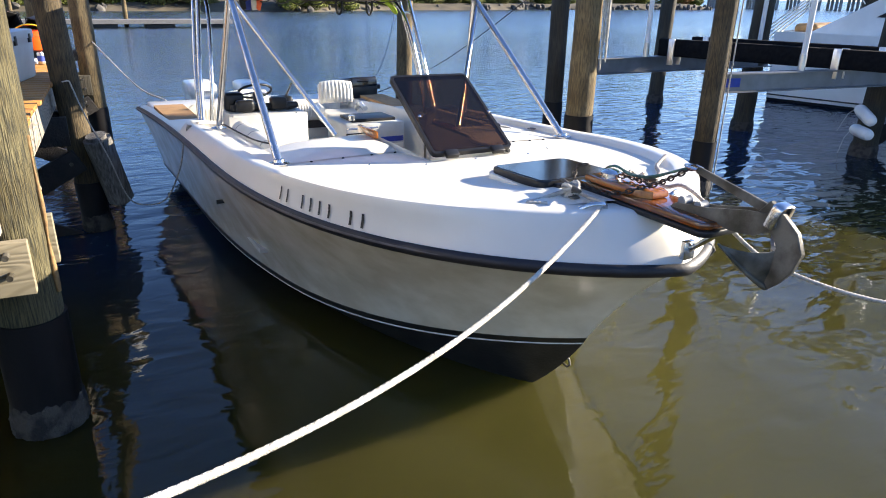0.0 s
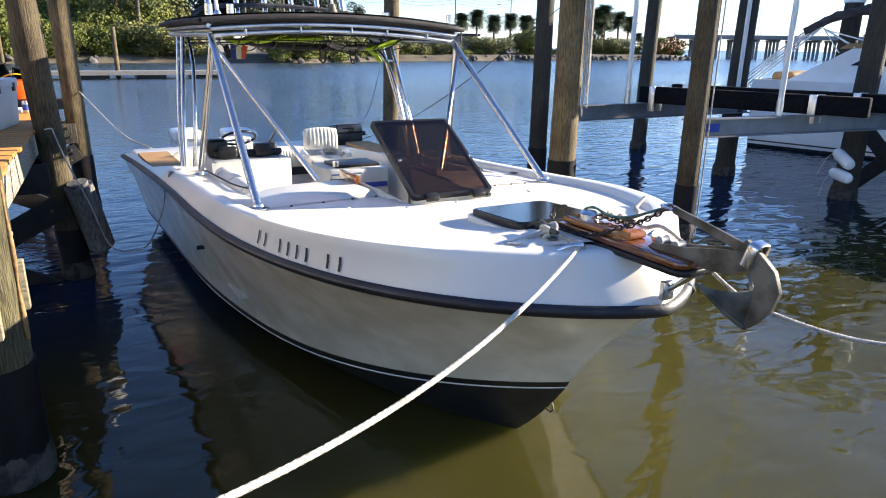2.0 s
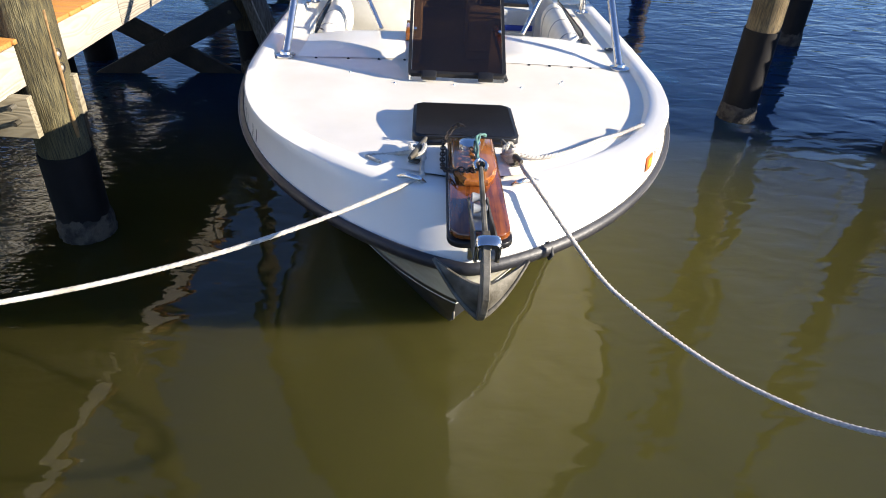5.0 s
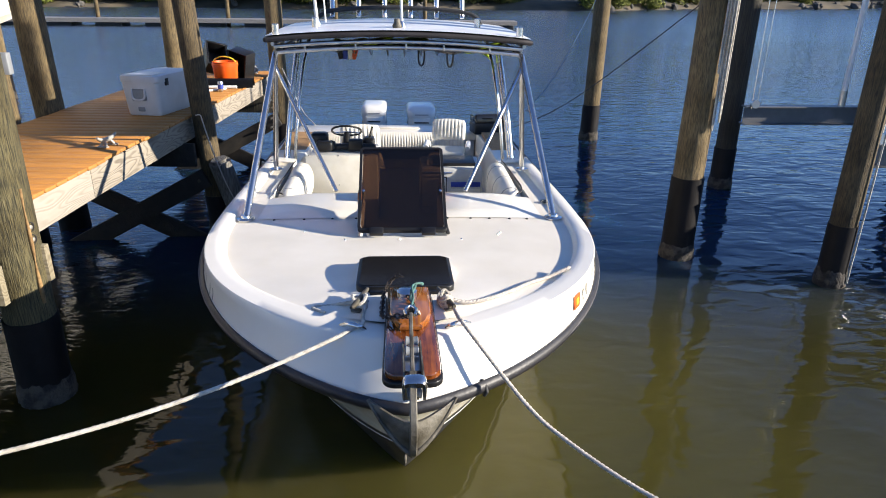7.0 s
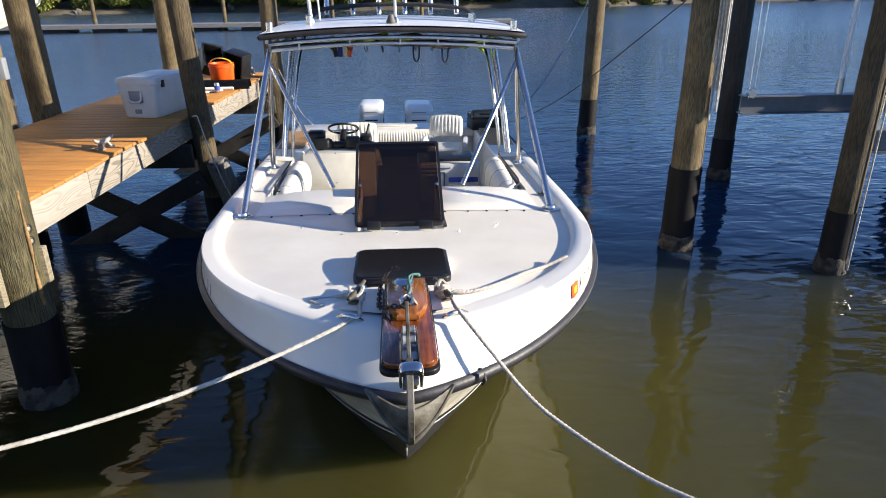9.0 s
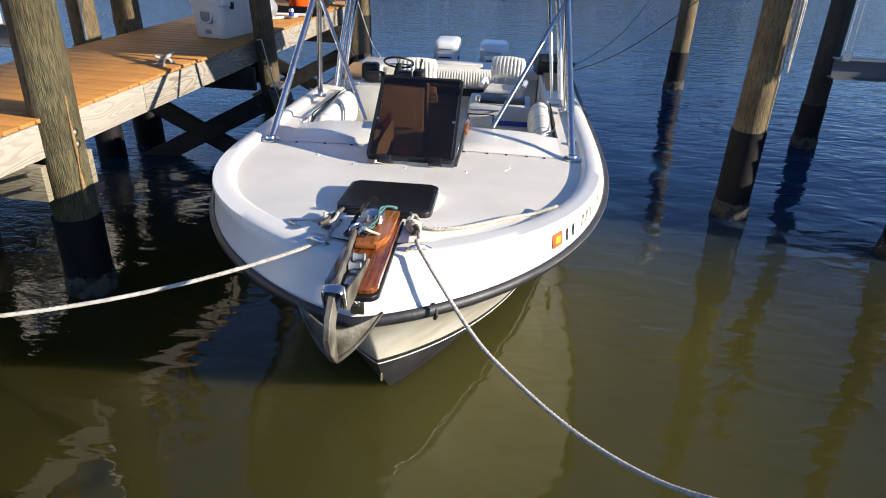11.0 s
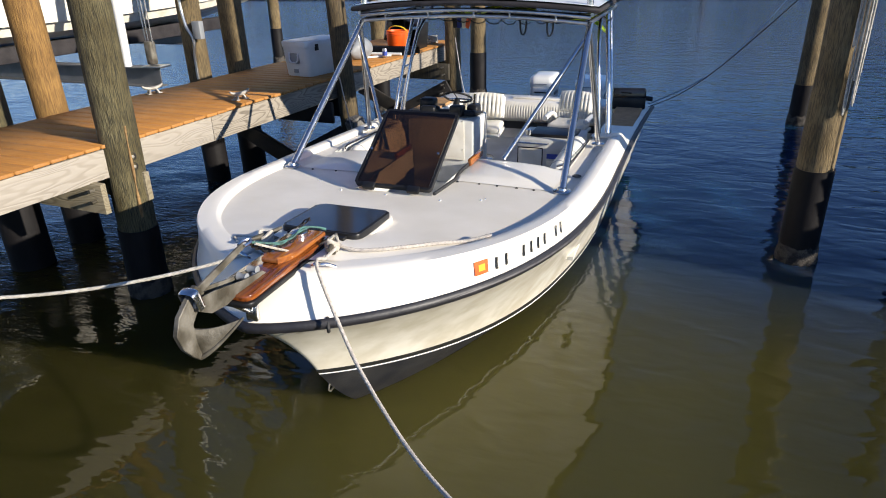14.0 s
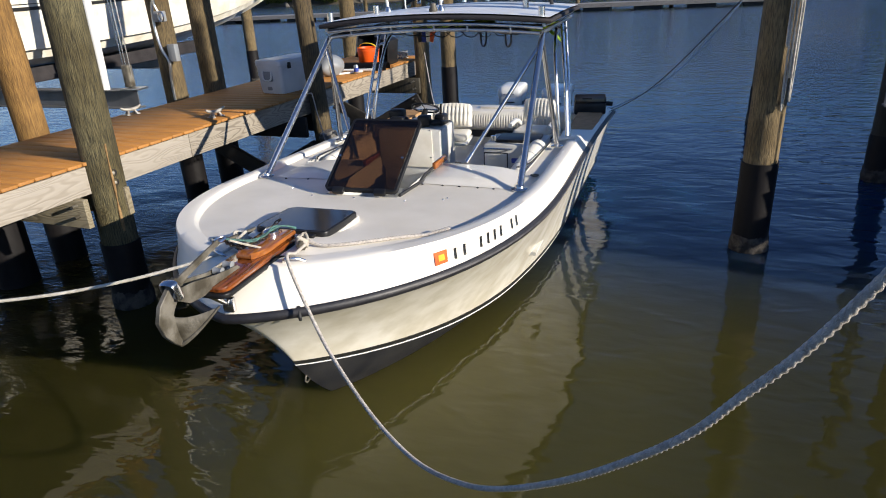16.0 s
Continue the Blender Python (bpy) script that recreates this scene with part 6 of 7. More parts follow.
for sg in (-1, 1):
    horn_cleat(BM @ pose(sg * 0.195 - 0.01, -1.60, deck_z(0.2, -1.60) + 0.002, 0, 0, 90 + sg * 18), "metal horn cleat on the foredeck with rope on it", "foredeck cleats", 0.8)
    chock = tube(smooth_path([(sg * 0.175, -1.80, 1.232), (sg * 0.20, -1.812, 1.258), (sg * 0.245, -1.79, 1.258), (sg * 0.28, -1.755, 1.232)], 4), 0.010, 8)
    solid("bow_chock", chock, STEEL, "polished bow chock on the deck edge", "chock", group="bow chocks", m=BM)


# ---- mooring lines ----
def knot(at, r, seed, mat_, label, turns=5):
    """A wrapped bundle of rope round a cleat."""
    rk = random.Random(seed)
    a0, path = rk.uniform(0, 6.28), []
    for j in range(14 * turns):
        a, k = 2 * math.pi * j / 14, j / 14
        wide = 1.05 + 0.25 * math.sin(math.pi * k)
        path.append((at[0] + 0.026 * math.cos(a0 + a) * wide, at[1] + 0.038 * math.sin(a0 + a), at[2] + 0.012 + 0.009 * k + 0.012 * math.sin(2 * a + 0.7 * k)))
    return solid("cleat_hitch", tube(path, r, 6), mat_, label, "rope", group="cleat hitches", m=BM)


knot((-0.205, -1.60, 1.235), 0.008, 1, ROPE_W, "white rope hitched round the foredeck cleat")
knot((0.185, -1.60, 1.235), 0.008, 2, ROPE_W, "white rope hitched round the foredeck cleat", 6)
lineL = smooth_path([(-0.205, -1.60, 1.265), (-0.212, -1.70, 1.258), (-0.21, -1.79, 1.262)], 4)
for k in range(1, 24):
    d = 2.62 * k / 23
    lineL.append(Vector((-0.21 - d * math.cos(0.47), -1.79 - d * math.sin(0.47), 1.258 - 0.252 * d + 0.118 * d * d)))
solid("mooring_line", laid(lineL, 0.0094, 0.075, 3, 0.12), ROPE_W, "taut pale three-strand mooring line from the bow", "rope", group="bow lines")
lineR = smooth_path([(0.185, -1.60, 1.265), (0.20, -1.75, 1.268)] + [(0.222 + 0.766 * d, -1.874 - 0.643 * d, z) for d, z in (
    (0.0, 1.278), (0.30, 1.02), (0.50, 0.92), (0.80, 0.838), (1.06, 0.82), (1.30, 0.858), (1.58, 0.98), (1.80, 1.126), (2.05, 1.336), (2.24, 1.522), (2.40, 1.70), (2.50, 1.845), (2.65, 2.08), (3.0, 2.75))], 7)
solid("mooring_line", laid(lineR, 0.0100, 0.056, 3, 0.27), ROPE_G, "slack grey-white three-strand mooring line looping off the bow", "rope", group="bow lines")
tail = smooth_path([(0.20, -1.585, 1.27)] + [(x, y, max(deck_z(x, y), crest_z(y) if abs(x) > deck_b(y) else 0) + 0.012) for x, y in ((0.29, -1.58), (0.40, -1.53), (0.52, -1.43), (0.63, -1.31), (0.75, -1.20), (0.88, -1.13))], 6)
solid("rope_tail", laid(tail, 0.0112, 0.056, 3, 0.30), ROPE_G, "loose rope end lying across the foredeck", "rope", m=BM)
solid("rope_tail", laid(smooth_path([(-0.215, -1.60, 1.27), (-0.33, -1.56, 1.232), (-0.42, -1.58, 1.23), (-0.36, -1.64, 1.236)], 5), 0.010, 0.06, 3, 0.2), ROPE_W, "short rope end by the foredeck cleat", "rope", m=BM)
solid("snubber_loop", tube([(0.318, -1.935, 1.058), (0.332, -1.958, 1.045), (0.338, -1.968, 1.02), (0.330, -1.955, 0.995)], 0.009, 8), RUBBER, "black loop over the rub rail", "rope", m=BM)
# stern lines
solid("stern_line", tube(smooth_path([(-1.03, 4.36, 0.90), (-1.25, 4.9, 1.0), (-1.60, 5.72, 1.45)], 6), 0.008, 6), ROPE_G, "thin stern line to the dock piling", "rope", group="stern lines")
solid("stern_line", tube(smooth_path([(1.24, 4.34, 0.85), (1.34, 4.26, 0.82), (1.95, 3.22, 1.36), (2.86, 1.80, 2.58)], 6), 0.005, 6), ROPE_D, "dark stern line running up to a piling", "rope", group="stern lines")
solid("stern_line", tube(smooth_path([(1.24, 4.30, 0.86), (1.36, 4.42, 0.83), (2.2, 5.50, 1.16), (3.15, 6.9, 2.10), (3.48, 7.38, 2.6)], 6), 0.005, 6), ROPE_B, "thin faded blue stern line running to a piling", "rope", group="stern lines")
solid("spring_line", tube(smooth_path([(-1.21, 1.80, 1.02), (-1.285, 1.80, 0.96), (-1.33, 1.88, 0.72), (-1.44, 2.12, 0.40), (-1.60, 2.50, 0.27), (-1.70, 2.66, 0.33), (-1.80, 2.54, 0.70), (-1.92, 2.62, 1.05), (-1.985, 2.66, 1.30), (-2.00, 2.66, 1.345), (-2.05, 2.68, 1.338)], 6), 0.0065, 6), ROPE_G, "grey spring line drooping to the dock", "rope")
wrap = tube([(-1.205 + 0.05 * math.cos(a), 1.80 + 0.05 * math.sin(a) + 0.012 * a / 6.28, 1.03 + 0.05 * math.sin(2 * a) - 0.01 * a / 6.28) for a in (2 * math.pi * j / 12 for j in range(61))], 0.011, 6)
solid("line_coil", wrap, ROPE_G, "grey line coiled on the side deck", "rope")

# ---- on the dock ----
def dock_cleat(m, label, group):
    """A cast open-base cleat with two splayed legs and upswept horns."""
    bm = tube(smooth_path([(-0.135, 0, 0.105), (-0.085, 0, 0.078), (0, 0, 0.066), (0.085, 0, 0.078), (0.135, 0, 0.105)], 5), 0.016, 10, radii=lambda t: 0.012 + 0.011 * math.sin(math.pi * t))
    for sx in (-1, 1):
        for sy in (-1, 1):
            rod((sx * 0.065, sy * 0.035, 0.004), (sx * 0.035, 0, 0.066), 0.015, 0.014, 8, bm)
        box((0.05, 0.105, 0.014), (sx * 0.068, 0, 0.007), bevel=0.004, bm=bm)
    return solid("cleat", bm, CLEAT, label, "cleat", group=group, m=m)


dock_cleat(DM @ pose(-0.14, 1.33, DOCK_Z, 0, 0, 78) @ Matrix.Scale(0.85, 4), "galvanised dock cleat with upswept horns on the planks", "dock cleats")
dock_cleat(DM @ pose(-1.29, 1.32, DOCK_Z, 0, 0, 74) @ Matrix.Scale(0.85, 4), "galvanised dock cleat on the far edge of the planks", "dock cleats")
dock_cleat(DM @ pose(-0.22, 6.05, DOCK_Z, 0, 0, 78), "galvanised dock cleat with a line round it", "dock cleats")
kb = tube([(0.08 * math.cos(a) * (1.1 + 0.1 * math.sin(0.5 * a)), 0.06 * math.sin(a), 0.03 + 0.014 * a / 6.28 + 0.015 * math.sin(2 * a + a / 6.28)) for a in (2 * math.pi * j / 12 for j in range(61))], 0.012, 6)
solid("dock_line", kb, ROPE_W, "white line hitched on the far dock cleat", "rope", m=DM @ pose(-0.22, 6.05, DOCK_Z))

cm = pose(-2.48, 3.03, DOCK_Z + 0.002, 0, 0, -14) @ Matrix.Scale(0.91, 4)
cooler = thing("cooler", "large white plastic cooler with a grey end latch", "cooler", m=cm)
rows = [[(x, y, z) for x, y in rounded(w, d, 0.05, 5)] for z, w, d in ((0.015, 0.41, 0.72), (0.0, 0.39, 0.70), (0.015, 0.41, 0.72), (0.36, 0.45, 0.78))][1:]
bm = grid(rows, closed=True)
bm.faces.new(list(bm.verts)[:24][::-1])
cooler_body = part("body", bm, COOLER, cooler)
cooler_lid = part("lid", prism(rounded(0.47, 0.80, 0.055), 0.362, 0.435, bevel=0.016), COOLER, cooler, "white hinged lid")
part("lid_pad", prism([(x - 0.02, y - 0.2) for x, y in rounded(0.32, 0.30, 0.03)], 0.4355, 0.442), VINYL, cooler_lid)
part("handle_recess", box((0.17, 0.016, 0.13), (-0.02, -0.383, 0.23), bevel=0.02), GREYP, cooler_body)
part("handle", tube(smooth_path([(-0.10, -0.392, 0.30), (-0.09, -0.402, 0.20), (-0.02, -0.408, 0.175), (0.05, -0.402, 0.20), (0.06, -0.392, 0.30)], 4), 0.011, 8), COOLER, cooler_body)
part("drain_plug", box((0.08, 0.02, 0.05), (-0.02, -0.368, 0.07), bevel=0.008), GREYP, cooler)
for y in (-0.22, 0.22):
    part("latch", box((0.02, 0.06, 0.08), (0.232, y, 0.36), bevel=0.006), BLACK, cooler_lid)

bk = thing("bucket", "bright orange plastic bucket with a yellow handle", "bucket", m=pose(-2.23, 4.98, DOCK_Z + 0.003) @ Matrix.Diagonal((1.1, 1.1, 0.8, 1)))
part("pail", lathe([(0.125, 0), (0.130, 0.01), (0.146, 0.30), (0.152, 0.302), (0.152, 0.335), (0.146, 0.338), (0.148, 0.37), (0.140, 0.37), (0.135, 0.30), (0.11, 0.06)], 26), ORANGE, bk)
part("handle", tube(smooth_path([(-0.145, 0, 0.335), (-0.09, -0.03, 0.42), (0.0, -0.05, 0.45), (0.09, -0.03, 0.42), (0.145, 0, 0.335)], 5), 0.010, 8), YELLOW, bk, "yellow handle")
for x, y, a, tl, s, lab in ((-2.46, 5.42, 30, -20, 1.1, "black plastic crate tipped on its side"), (-2.10, 5.38, -25, 28, 1.15, "black open-topped plastic box tipped on its side")):
    cr = thing("tackle_crate", lab, "crate", group="black crates", m=pose(x, y, DOCK_Z + (0.29 if a > 0 else 0.215), tl + 70, 15, a) @ Matrix.Scale(0.72, 4))
    q = bmesh.new()
    for sx, sy, w, d in ((-0.16, 0, 0.012, 0.44), (0.16, 0, 0.012, 0.44), (0, -0.22, 0.33, 0.012), (0, 0.22, 0.33, 0.012)):
        box((w * s, d * s, 0.30), (sx * s, sy * s, 0), bevel=0.003, bm=q)
    box((0.33 * s, 0.44 * s, 0.012), (0, 0, -0.15), bm=q)
    part("shell", q, BLACK, cr)
    part("rim", tube([(x2 * 0.175 * s, y2 * 0.23 * s, 0.15) for x2, y2 in ((-1, -1), (1, -1), (1, 1), (-1, 1), (-1, -1))], 0.012, 6), BLACK, cr)
tr = thing("plastic_trough", "black half-round plastic trough turned over on the dock", "trough", m=pose(-2.28, 4.70, DOCK_Z + 0.004, 0, 0, 4))
half = [[(x, 0.11 * math.cos(a), 0.11 * math.sin(a)) for a in (math.pi * k / 12 for k in range(13))] for x in (-0.45, -0.15, 0.15, 0.45)]
bm = grid(half)
bmesh.ops.solidify(bm, geom=bm.faces[:], thickness=0.012)
part("shell", bm, BLACK, tr)
for i, (a, b, r) in enumerate((((-2.66, 4.56, 1.352), (-2.02, 4.58, 1.352), 0.02), ((-2.56, 4.06, 1.345), (-2.14, 4.50, 1.345), 0.014))):
    solid("pipe_length", rod(a, b, r), PAINTW, "white plastic pipe lying on the dock", "pipe", group="dock pipes")
bag = bmesh.new()
bmesh.ops.create_uvsphere(bag, u_segments=24, v_segments=14, radius=1, matrix=pose(-2.48, 4.22, DOCK_Z + 0.13) @ Matrix.Diagonal((0.16, 0.26, 0.15, 1)))
for v in bag.verts:
    v.co += v.co.normalized() * 0.04 * noise.noise(v.co * 9)
    v.co.z = max(v.co.z, DOCK_Z + 0.003)
solid("duffel_bag", bag, GREYP, "soft grey duffel bag slumped on the dock", "bag")
can = thing("drink_can", "small silver and blue drink can on the dock", "can", m=pose(-2.17, 4.36, DOCK_Z + 0.002))
part("body", lathe([(0.028, 0), (0.033, 0.008), (0.033, 0.105), (0.027, 0.12)], 16), ALU, can)
part("band", lathe([(0.0335, 0.03), (0.0338, 0.035), (0.0338, 0.08), (0.0335, 0.085)], 16), BLUE, can)

# log fender leaning on the second piling
fender = rod((-1.87, 2.68, 0.88), (-1.735, 2.80, 0.24), 0.115, 0.112, 22)
bmesh.ops.bevel(fender, geom=[e for e in fender.edges if e.is_boundary or len([f for f in e.link_faces if len(f.verts) > 4])], offset=0.03, segments=2, affect="EDGES")
solid("log_fender", fender, LOG, "grey weathered log fender hung on the piling", "fender")

# conduit and boxes on the utility piling
ep = thing("dock_power", "grey conduit with junction and switch boxes on a piling", "electrical box", m=pose(0.19, -0.33, 0))
part("conduit", tube(smooth_path([(-3.99, 2.80, 2.60), (-4.06, 2.79, 2.36), (-4.07, 2.79, 2.15), (-4.03, 2.78, 1.92), (-3.96, 2.79, 1.76), (-3.99, 2.80, 1.55), (-4.0, 2.81, 1.30)], 6), 0.017, 8), ALU, ep, "grey conduit")
part("conduit", tube(smooth_path([(-3.92, 2.78, 2.58), (-3.99, 2.76, 2.46), (-3.96, 2.77, 2.33), (-3.93, 2.77, 2.28)], 5), 0.013, 8), ALU, ep, "grey conduit")
part("conduit", tube([(-3.98, 2.82, 2.90), (-3.99, 2.82, 4.4)], 0.02, 8), GREYP, ep)
part("backing_board", box((0.25, 0.03, 0.42), (-3.93, 2.825, 2.75), bevel=0.004), BLACK, ep, "black mounting board")
cabinet = part("switch_box", box((0.21, 0.10, 0.34), (-3.90, 2.76, 2.75), bevel=0.012), COOLER, ep, "pale grey switch box")
part("warning_label", box((0.07, 0.004, 0.06), (-3.89, 2.707, 2.83)), YELLOW, cabinet, "yellow warning label")
part("lock_hole", lathe([(0.018, 0), (0.018, 0.004), (0.010, 0.006)], 12), GREYP, cabinet).matrix_local = pose(-3.89, 2.709, 2.74, 90, 0, 0)
part("junction_box", box((0.12, 0.09, 0.12), (-3.95, 2.77, 2.29), bevel=0.012), GREYP, ep, "grey junction box")
part("box_handle", tube([(-3.88 + 0.035 * math.cos(a), 2.70, 2.29 + 0.055 * math.sin(a)) for a in (2 * math.pi * k / 12 for k in range(13))], 0.010, 6), ALU, ep)
part("outlet_box", box((0.11, 0.08, 0.20), (-3.88, 2.80, 1.87), bevel=0.008), GREYP, ep, "grey outlet box")

# ropes hung down the face of the near right piling
for k, (dx, z0, z1) in enumerate(((0.06, 4.4, 1.55), (0.09, 4.4, 1.75), (0.04, 4.4, 1.95), (0.11, 4.4, 1.5))):
    solid("hanging_line", tube(smooth_path([(2.94 + dx, 1.77 - dx * 0.3, z0), (2.91 + dx, 1.77 - dx * 0.3, (z0 + z1) / 2), (2.90 + dx, 1.76 - dx * 0.3, z1), (2.92 + dx, 1.77 - dx * 0.3, z1 + 0.1 + 0.1 * k), (2.94 + dx, 1.77, z0)], 6), 0.008, 6), ROPE_W, "pale line hanging down the piling", "rope", group="hanging lines")
solid("hanging_line", tube([(4.14, 1.02, 0.05), (4.17, 1.02, 2.4), (4.20, 1.03, 4.6)], 0.008, 6), ROPE_W, "pale line hanging down the piling", "rope", group="hanging lines")


# ---- empty boat lift beyond the right pilings ----
def i_beam(p, q, h, w, t, bm=None):
    bm = bm or bmesh.new()
    p, q = Vector(p), Vector(q)
    d = (q - p)
    m = Matrix.Translation((p + q) / 2) @ Matrix.Rotation(math.atan2(d.y, d.x), 4, "Z")
    for size, at in (((d.length, w, t), (0, 0, h / 2 - t / 2)), ((d.length, w, t), (0, 0, -h / 2 + t / 2)), ((d.length, t, h - 2 * t), (0, 0, 0))):
        box(size, m @ Vector(at), m.to_3x3().to_4x4(), 0, bm)
    return bm


lift = thing("boat_lift", "empty aluminium boat lift cradle with black carpeted bunks", "boat lift")
part("cradle_beam", i_beam((4.22, 3.52, 1.16), (8.1, 3.36, 1.16), 0.22, 0.16, 0.014), LIFT_ALU, lift, "aluminium I-beam", smooth=0)
part("cradle_beam", i_beam((4.36, 1.50, 1.16), (8.1, 0.92, 1.16), 0.22, 0.16, 0.014), LIFT_ALU, lift, "aluminium I-beam", smooth=0)
part("beam_mark", box((0.24, 0.004, 0.10), (4.72, 1.418, 1.16), Matrix.Rotation(-0.17, 4, "Z")), BLUE, lift)
for (x0, y0), (x1, y1) in (((5.72, 3.50), (6.56, 0.62)), ((6.70, 3.75), (7.55, 0.55))):
    d = Vector((x1 - x0, y1 - y0, 0))
    turn = Matrix.Rotation(math.atan2(d.y, d.x) - math.pi / 2, 4, "Z")
    part("bunk", box((0.12, d.length, 0.24), ((x0 + x1) / 2, (y0 + y1) / 2, 1.395), turn, bevel=0.02), CARPET, lift, "black carpeted bunk board")
    for f in (0.08, 0.80):
        for dx in (-0.08, 0.08):
            part("bunk_bracket", box((0.03, 0.09, 0.36), (x0 + d.x * f + dx, y0 + d.y * f, 1.34), turn, bevel=0.004), ALU, lift)
for x, y in ((5.40, 3.45), (5.80, 1.30), (7.8, 3.37), (7.8, 0.98)):
    part("guide_pole", rod((x, y, 1.27), (x + 0.03, y, 4.6), 0.034, n=14), PAINTW, lift, "white guide pole")
    part("pole_base", rod((x, y, 1.27), (x, y, 1.46), 0.042, n=14), ALU, lift)
for x, y in ((4.28, 3.41), (4.45, 1.47)):
    for dx in (-0.03, 0.03):
        part("cable", rod((x + dx, y, 1.25), (x + dx * 2, y, 5.2), 0.006, n=6), STEEL, lift)
    part("sheave", rod((x, y - 0.03, 1.31), (x, y + 0.03, 1.31), 0.05, n=14), ALU, lift)
part("top_beam", i_beam((7.98, 0.6, 3.16), (7.98, 3.80, 3.16), 0.25, 0.20, 0.02), ALU, lift, smooth=0)

# cross-braced pier beyond the lift
pier2 = thing("timber_pier", "dark cross-braced timber pier behind the boat lift", "pier")
for y, a in ((1.15, 45), (1.18, -45)):
    part("brace", box((0.08, 0.2, 1.9), (8.3 + (y - 1.15) * 4, y, 0.55), pose(0, 0, 0, a, 0, 0), 0.01), DARKWOOD, pier2)
for y in (-0.1, -1.3):
    part("post", rod((8.9, y, -1), (8.9, y, 1.2), 0.14), DARKWOOD, pier2)
part("cap_beam", box((0.2, 5.0, 0.25), (8.9, -0.2, 1.15), bevel=0.01), DARKWOOD, pier2)
part("deck", box((1.6, 6.0, 0.06), (9.2, -1.6, 1.31)), FASCIA, pier2)
for z, a in ((0.50, 20), (0.27, 4)):
    f = thing("boat_fender", "white inflatable fender hanging at the pier", "fender", group="white fenders", m=pose(7.42, 1.28, z + 0.12, 0, 90 - a, 60) @ Matrix.Scale(0.72, 4))
    part("body", lathe([(0.02, -0.30), (0.09, -0.26), (0.11, -0.18), (0.11, 0.18), (0.09, 0.26), (0.02, 0.30)], 18), PAINTW, f)
    part("lanyard", tube([(0, 0, 0.3), (0.25, 0.0, 0.5), (0.7, 0.0, 0.6)], 0.008, 6), ROPE_W, f)

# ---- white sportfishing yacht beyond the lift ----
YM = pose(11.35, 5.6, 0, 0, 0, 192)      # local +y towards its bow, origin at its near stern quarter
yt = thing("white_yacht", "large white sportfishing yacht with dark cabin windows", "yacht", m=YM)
hr = []
for z, f in ((-0.2, 0.86), (0.12, 0.92), (0.16, 0.925), (0.9, 0.98), (1.45, 1.0)):
    row = []
    for k in range(25):
        y = 12.5 * k / 24
        b = 2.1 * f * (1 - max(0, (y - 4) / (8.2 + z * 0.5)) ** 2.2) if y < 4 + 8.2 + z * 0.5 else 0
        row.append((-2.1 + b, y, z + 0.035 * max(0, y - 2) * (z > 0.2)))
    hr.append(row)
hb = grid(hr)
grid([[(-4.2 - x, y, z) for x, y, z in r] for r in hr], hb)
grid([[(r[0][0], 0, r[0][2]), (-4.2 - r[0][0], 0, r[0][2])] for r in hr], hb)
bmesh.ops.remove_doubles(hb, verts=hb.verts, dist=0.001)
part("hull", hb, PAINTW, yt, "white yacht hull", smooth=40)
st = grid([[(x + 0.008, y, z) for x, y, z in hr[1][:22]], [(x + 0.008, y, z + 0.05) for x, y, z in hr[1][:22]]])
part("boot_stripe", st, INK, yt)
low = grid([[(x + 0.006, y, -0.1) for x, y, z in hr[0][:22]], [(x + 0.006, y, 0.06) for x, y, z in hr[1][:22]]])
part("bottom", low, BOTTOM, yt)
dkk = bmesh.new()
dkk.faces.new([dkk.verts.new((x, y, z - 0.02)) for x, y, z in hr[-1][:-1]] + [dkk.verts.new((-4.2 - x, y, z - 0.02)) for x, y, z in hr[-1][::-1][1:]])
part("deck", dkk, NONSKID, yt, smooth=0)


def wedge(x0, x1, prof, bm=None):
    """A cabin block extruded across the boat from a side profile of (y, z)."""
    bm = bm or bmesh.new()
    a = [bm.verts.new((x0, y, z)) for y, z in prof]
    b = [bm.verts.new((x1, y, z)) for y, z in prof]
    n = len(prof)
    bm.faces.new(a)
    bm.faces.new(b[::-1])
    for k in range(n):
        bm.faces.new((a[k], b[k], b[(k + 1) % n], a[(k + 1) % n]))
    return bm


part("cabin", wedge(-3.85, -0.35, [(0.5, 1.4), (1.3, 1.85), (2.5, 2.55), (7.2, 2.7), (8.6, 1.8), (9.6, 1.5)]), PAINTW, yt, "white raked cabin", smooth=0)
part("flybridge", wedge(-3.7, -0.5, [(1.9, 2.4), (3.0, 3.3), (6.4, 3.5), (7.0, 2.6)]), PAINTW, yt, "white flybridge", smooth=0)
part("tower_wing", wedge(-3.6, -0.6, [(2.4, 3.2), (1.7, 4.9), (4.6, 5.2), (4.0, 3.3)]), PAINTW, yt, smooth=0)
part("window", wedge(-0.345, -0.335, [(1.75, 1.78), (2.15, 2.02), (6.6, 2.1), (7.6, 1.8)]), GLASS_D, yt, "dark side window", smooth=0)
part("window", wedge(-0.49, -0.48, [(3.2, 2.9), (3.5, 3.1), (5.9, 3.15), (6.1, 2.9)]), GLASS_D, yt, smooth=0)
part("shade_band", wedge(-0.346, -0.34, [(1.5, 2.10), (1.65, 2.2), (6.5, 2.28), (6.6, 2.2)]), MAT_TAN, yt, smooth=0)
part("cockpit_seat", box((2.6, 0.5, 0.2), (-2.1, 0.3, 1.50), bevel=0.08), MAT_TAN, yt, "tan cockpit seat")
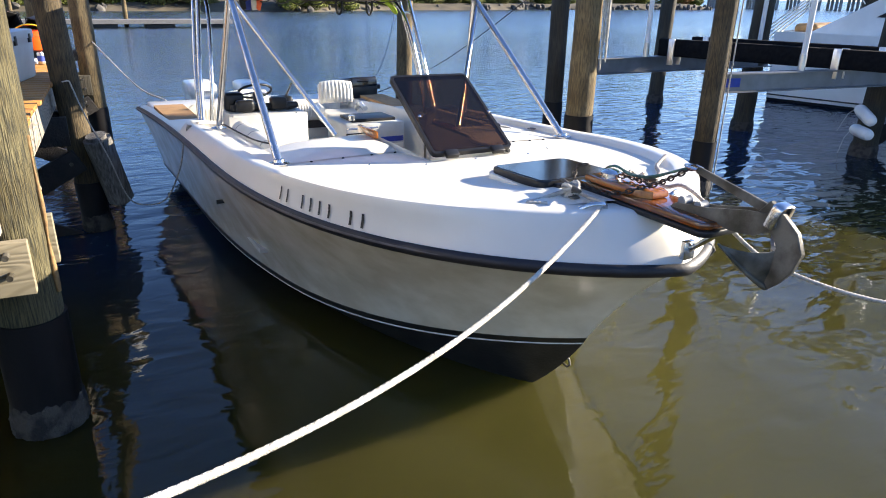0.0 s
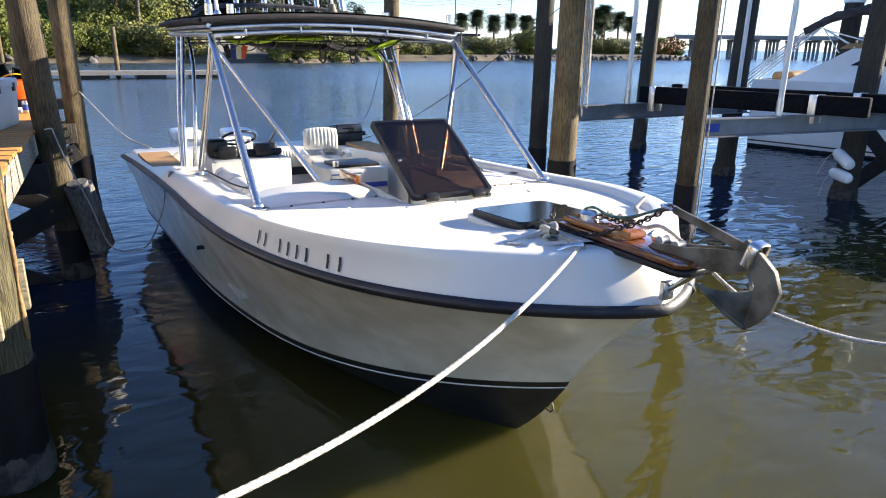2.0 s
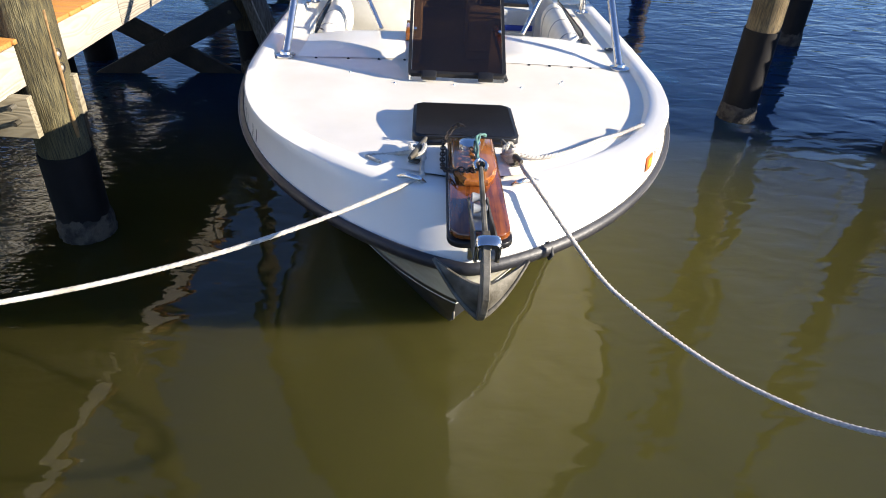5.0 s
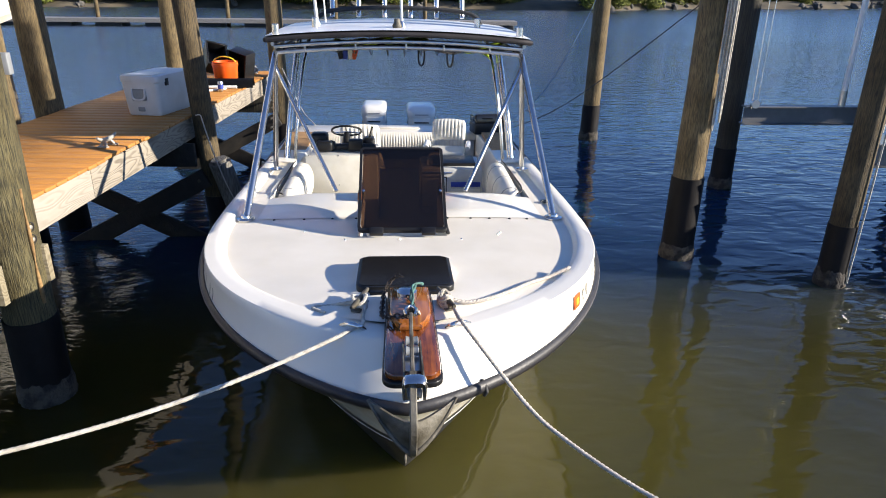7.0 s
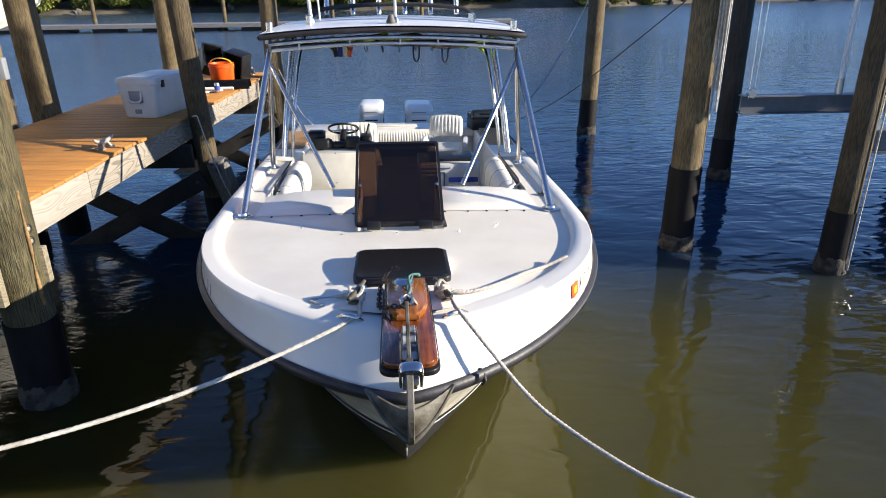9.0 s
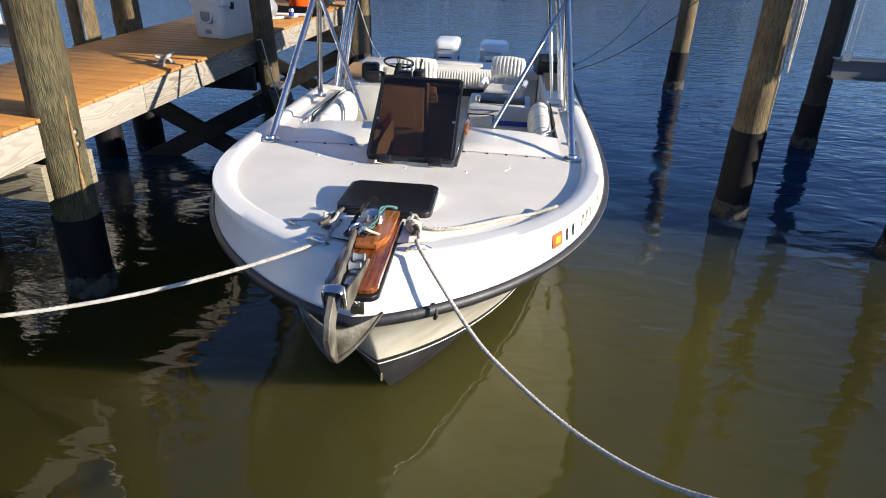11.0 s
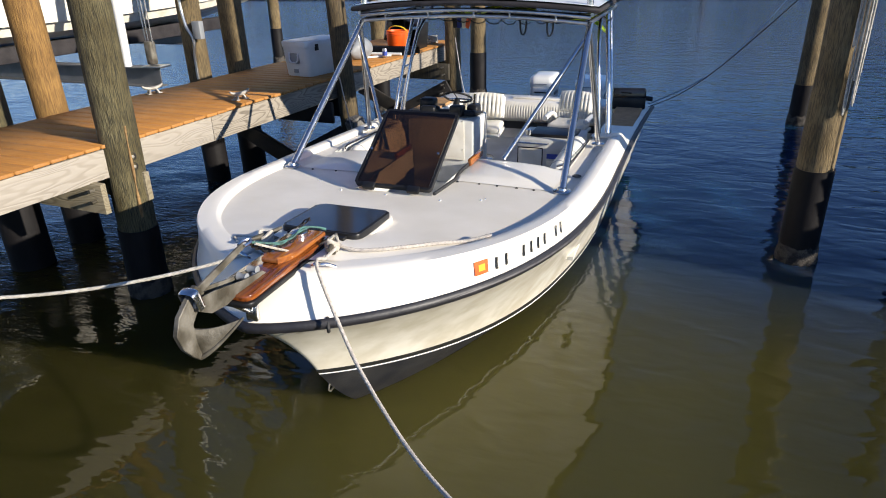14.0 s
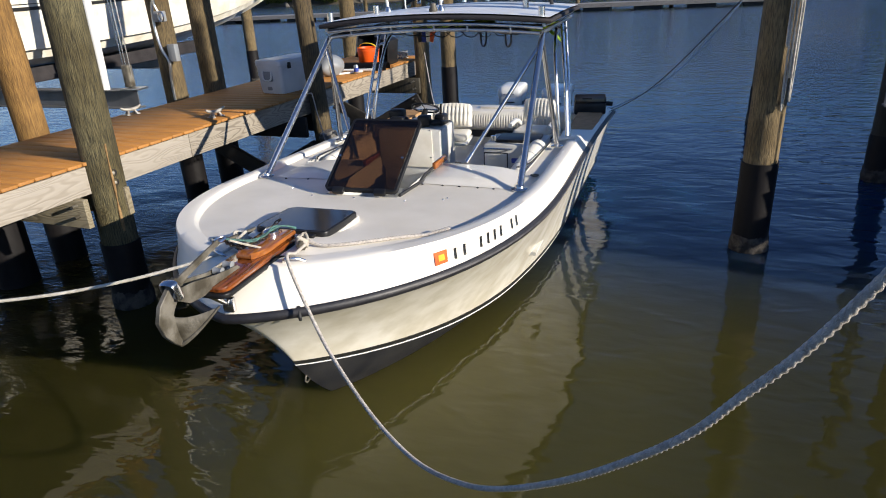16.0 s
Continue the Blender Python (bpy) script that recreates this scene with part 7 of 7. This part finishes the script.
cov = tube(smooth_path([(-0.45, 0.75, 2.42), (-0.5, 1.3, 2.72), (-0.45, 2.0, 2.86), (-0.4, 3.2, 2.98)], 6), 0.085, 8)
for v in cov.verts:
    v.co += Vector((0, 0, 0.05 * noise.noise(v.co * 6)))
part("furled_canvas", cov, CANVAS_B, yt, "bundled dark canvas")
for k in range(8):
    top = Vector((-0.45, 0.95 + 0.03 * k, 2.60 - 0.02 * k))
    foot = Vector((-0.3 + 0.05 * k, -0.55 + 0.12 * k, 1.30)) if k < 5 else Vector((-0.35, 1.5 + 0.28 * (k - 5), 2.02 + 0.10 * (k - 5)))
    part("outrigger_stay", rod(foot, top, 0.013 if k % 2 else 0.018, n=6), ALU if k % 2 else PAINTW, yt)
part("hand_rail", tube([(-0.3, 1.9, 2.35), (-0.3, 5.0, 2.45)], 0.018, 6), STEEL, yt)

# ---- white boat on the lift behind the dock ----
WM = pose(-7.29, -2.6, 1.55, 0, 0, -6)
wb2 = thing("lifted_powerboat", "white powerboat with lapped strakes sitting on a boat lift", "boat", m=WM)
rows = []
prof = ((0.02, 0.0), (0.62, 0.24), (0.68, 0.20), (0.98, 0.34), (1.04, 0.30), (1.12, 0.44), (1.18, 0.42), (1.25, 0.85), (1.36, 1.55))
for b, z in prof:
    row = []
    for k in range(31):
        t = k / 30
        L2 = 11.4 + 1.3 * z
        y = L2 * t
        u = max(0.0, (y - 5.2) / (L2 - 5.2))
        row.append((b * (1 - u ** 3.1), y, z + 0.75 * u ** 2.6 + 0.25 * u * (z / 1.5)))
    rows.append(row)
bm = grid(rows)
grid([[(-x, y, z) for x, y, z in r] for r in rows], bm)
part("hull", bm, HULL, wb2, "white lapstrake hull", smooth=35)


def strake_line(b, z):
    """One level line of the lapstrake side, just off its surface."""
    out = []
    for k in range(30):
        y = (11.4 + 1.3 * z) * k / 30
        u = max(0.0, (y - 5.2) / (11.4 + 1.3 * z - 5.2))
        out.append((b * (1 - u ** 3.1) + 0.012, y, z + 0.75 * u ** 2.6 + 0.25 * u * (z / 1.5)))
    return out


for (b0, z0), (b1, z1), what in (((1.262, 0.885), (1.266, 0.925), "black side stripe"), ((1.2705, 0.955), (1.2715, 0.963), "thin black line")):
    part("stripe", grid([strake_line(b0, z0), strake_line(b1, z1)]), INK, wb2, what)
dk3 = grid([[(-x, y, z) for x, y, z in rows[-1]], [(x, y, z) for x, y, z in rows[-1]]])
part("deck", dk3, GEL, wb2)
lf2 = thing("dock_lift", "aluminium lift cradle under the raised powerboat", "boat lift")
part("cradle_beam", i_beam((-10.5, 2.35, 1.39), (-3.98, 2.05, 1.39), 0.22, 0.16, 0.014), LIFT_ALU, lf2, "aluminium I-beam", smooth=0)
part("cradle_beam", i_beam((-10.5, 5.9, 1.39), (-6.3, 5.76, 1.39), 0.22, 0.16, 0.014), LIFT_ALU, lf2, smooth=0)
for x in (-6.2, -8.0):
    part("bunk", box((0.16, 6.0, 0.20), (x, 3.6, 1.605), bevel=0.02), CANVAS, lf2, "black carpeted bunk")
part("guide_pole", rod((-4.44, 2.06, 1.50), (-4.36, 2.04, 4.8), 0.05, n=14), PAINTW, lf2, "white guide pole")
for dx in (-0.04, 0.0, 0.05):
    part("cable", rod((-4.06 + dx, 2.05, 1.65), (-4.05 + 1.5 * dx, 2.0, 5.0), 0.007, n=6), STEEL, lf2)
part("pulley_block", box((0.10, 0.09, 0.26), (-4.06, 2.05, 1.66), bevel=0.02), GALV, lf2)
part("end_plate", box((0.26, 0.18, 0.02), (-4.02, 2.05, 1.512), bevel=0.004), ALU, lf2)


# ---- deck planks of the dock ----
pl = box((DW + 0.03, 0.1315, 0.028), (-DW / 2 + 0.005, 0, DOCK_Z - 0.016), bevel=0.004, seg=1)
plank = part("plank", pl, PLANK, dock)
plank.location.y = D0 + 0.07
for k in range(1, int((D1 - D0) / 0.142)):
    o = plank.copy()
    scene.collection.objects.link(o)
    o.location.y = D0 + 0.07 + 0.142 * k
    o.location.x = 0.009 * math.sin(k * 12.9898) + (0.012 if k % 7 in (2, 3) else 0.0)
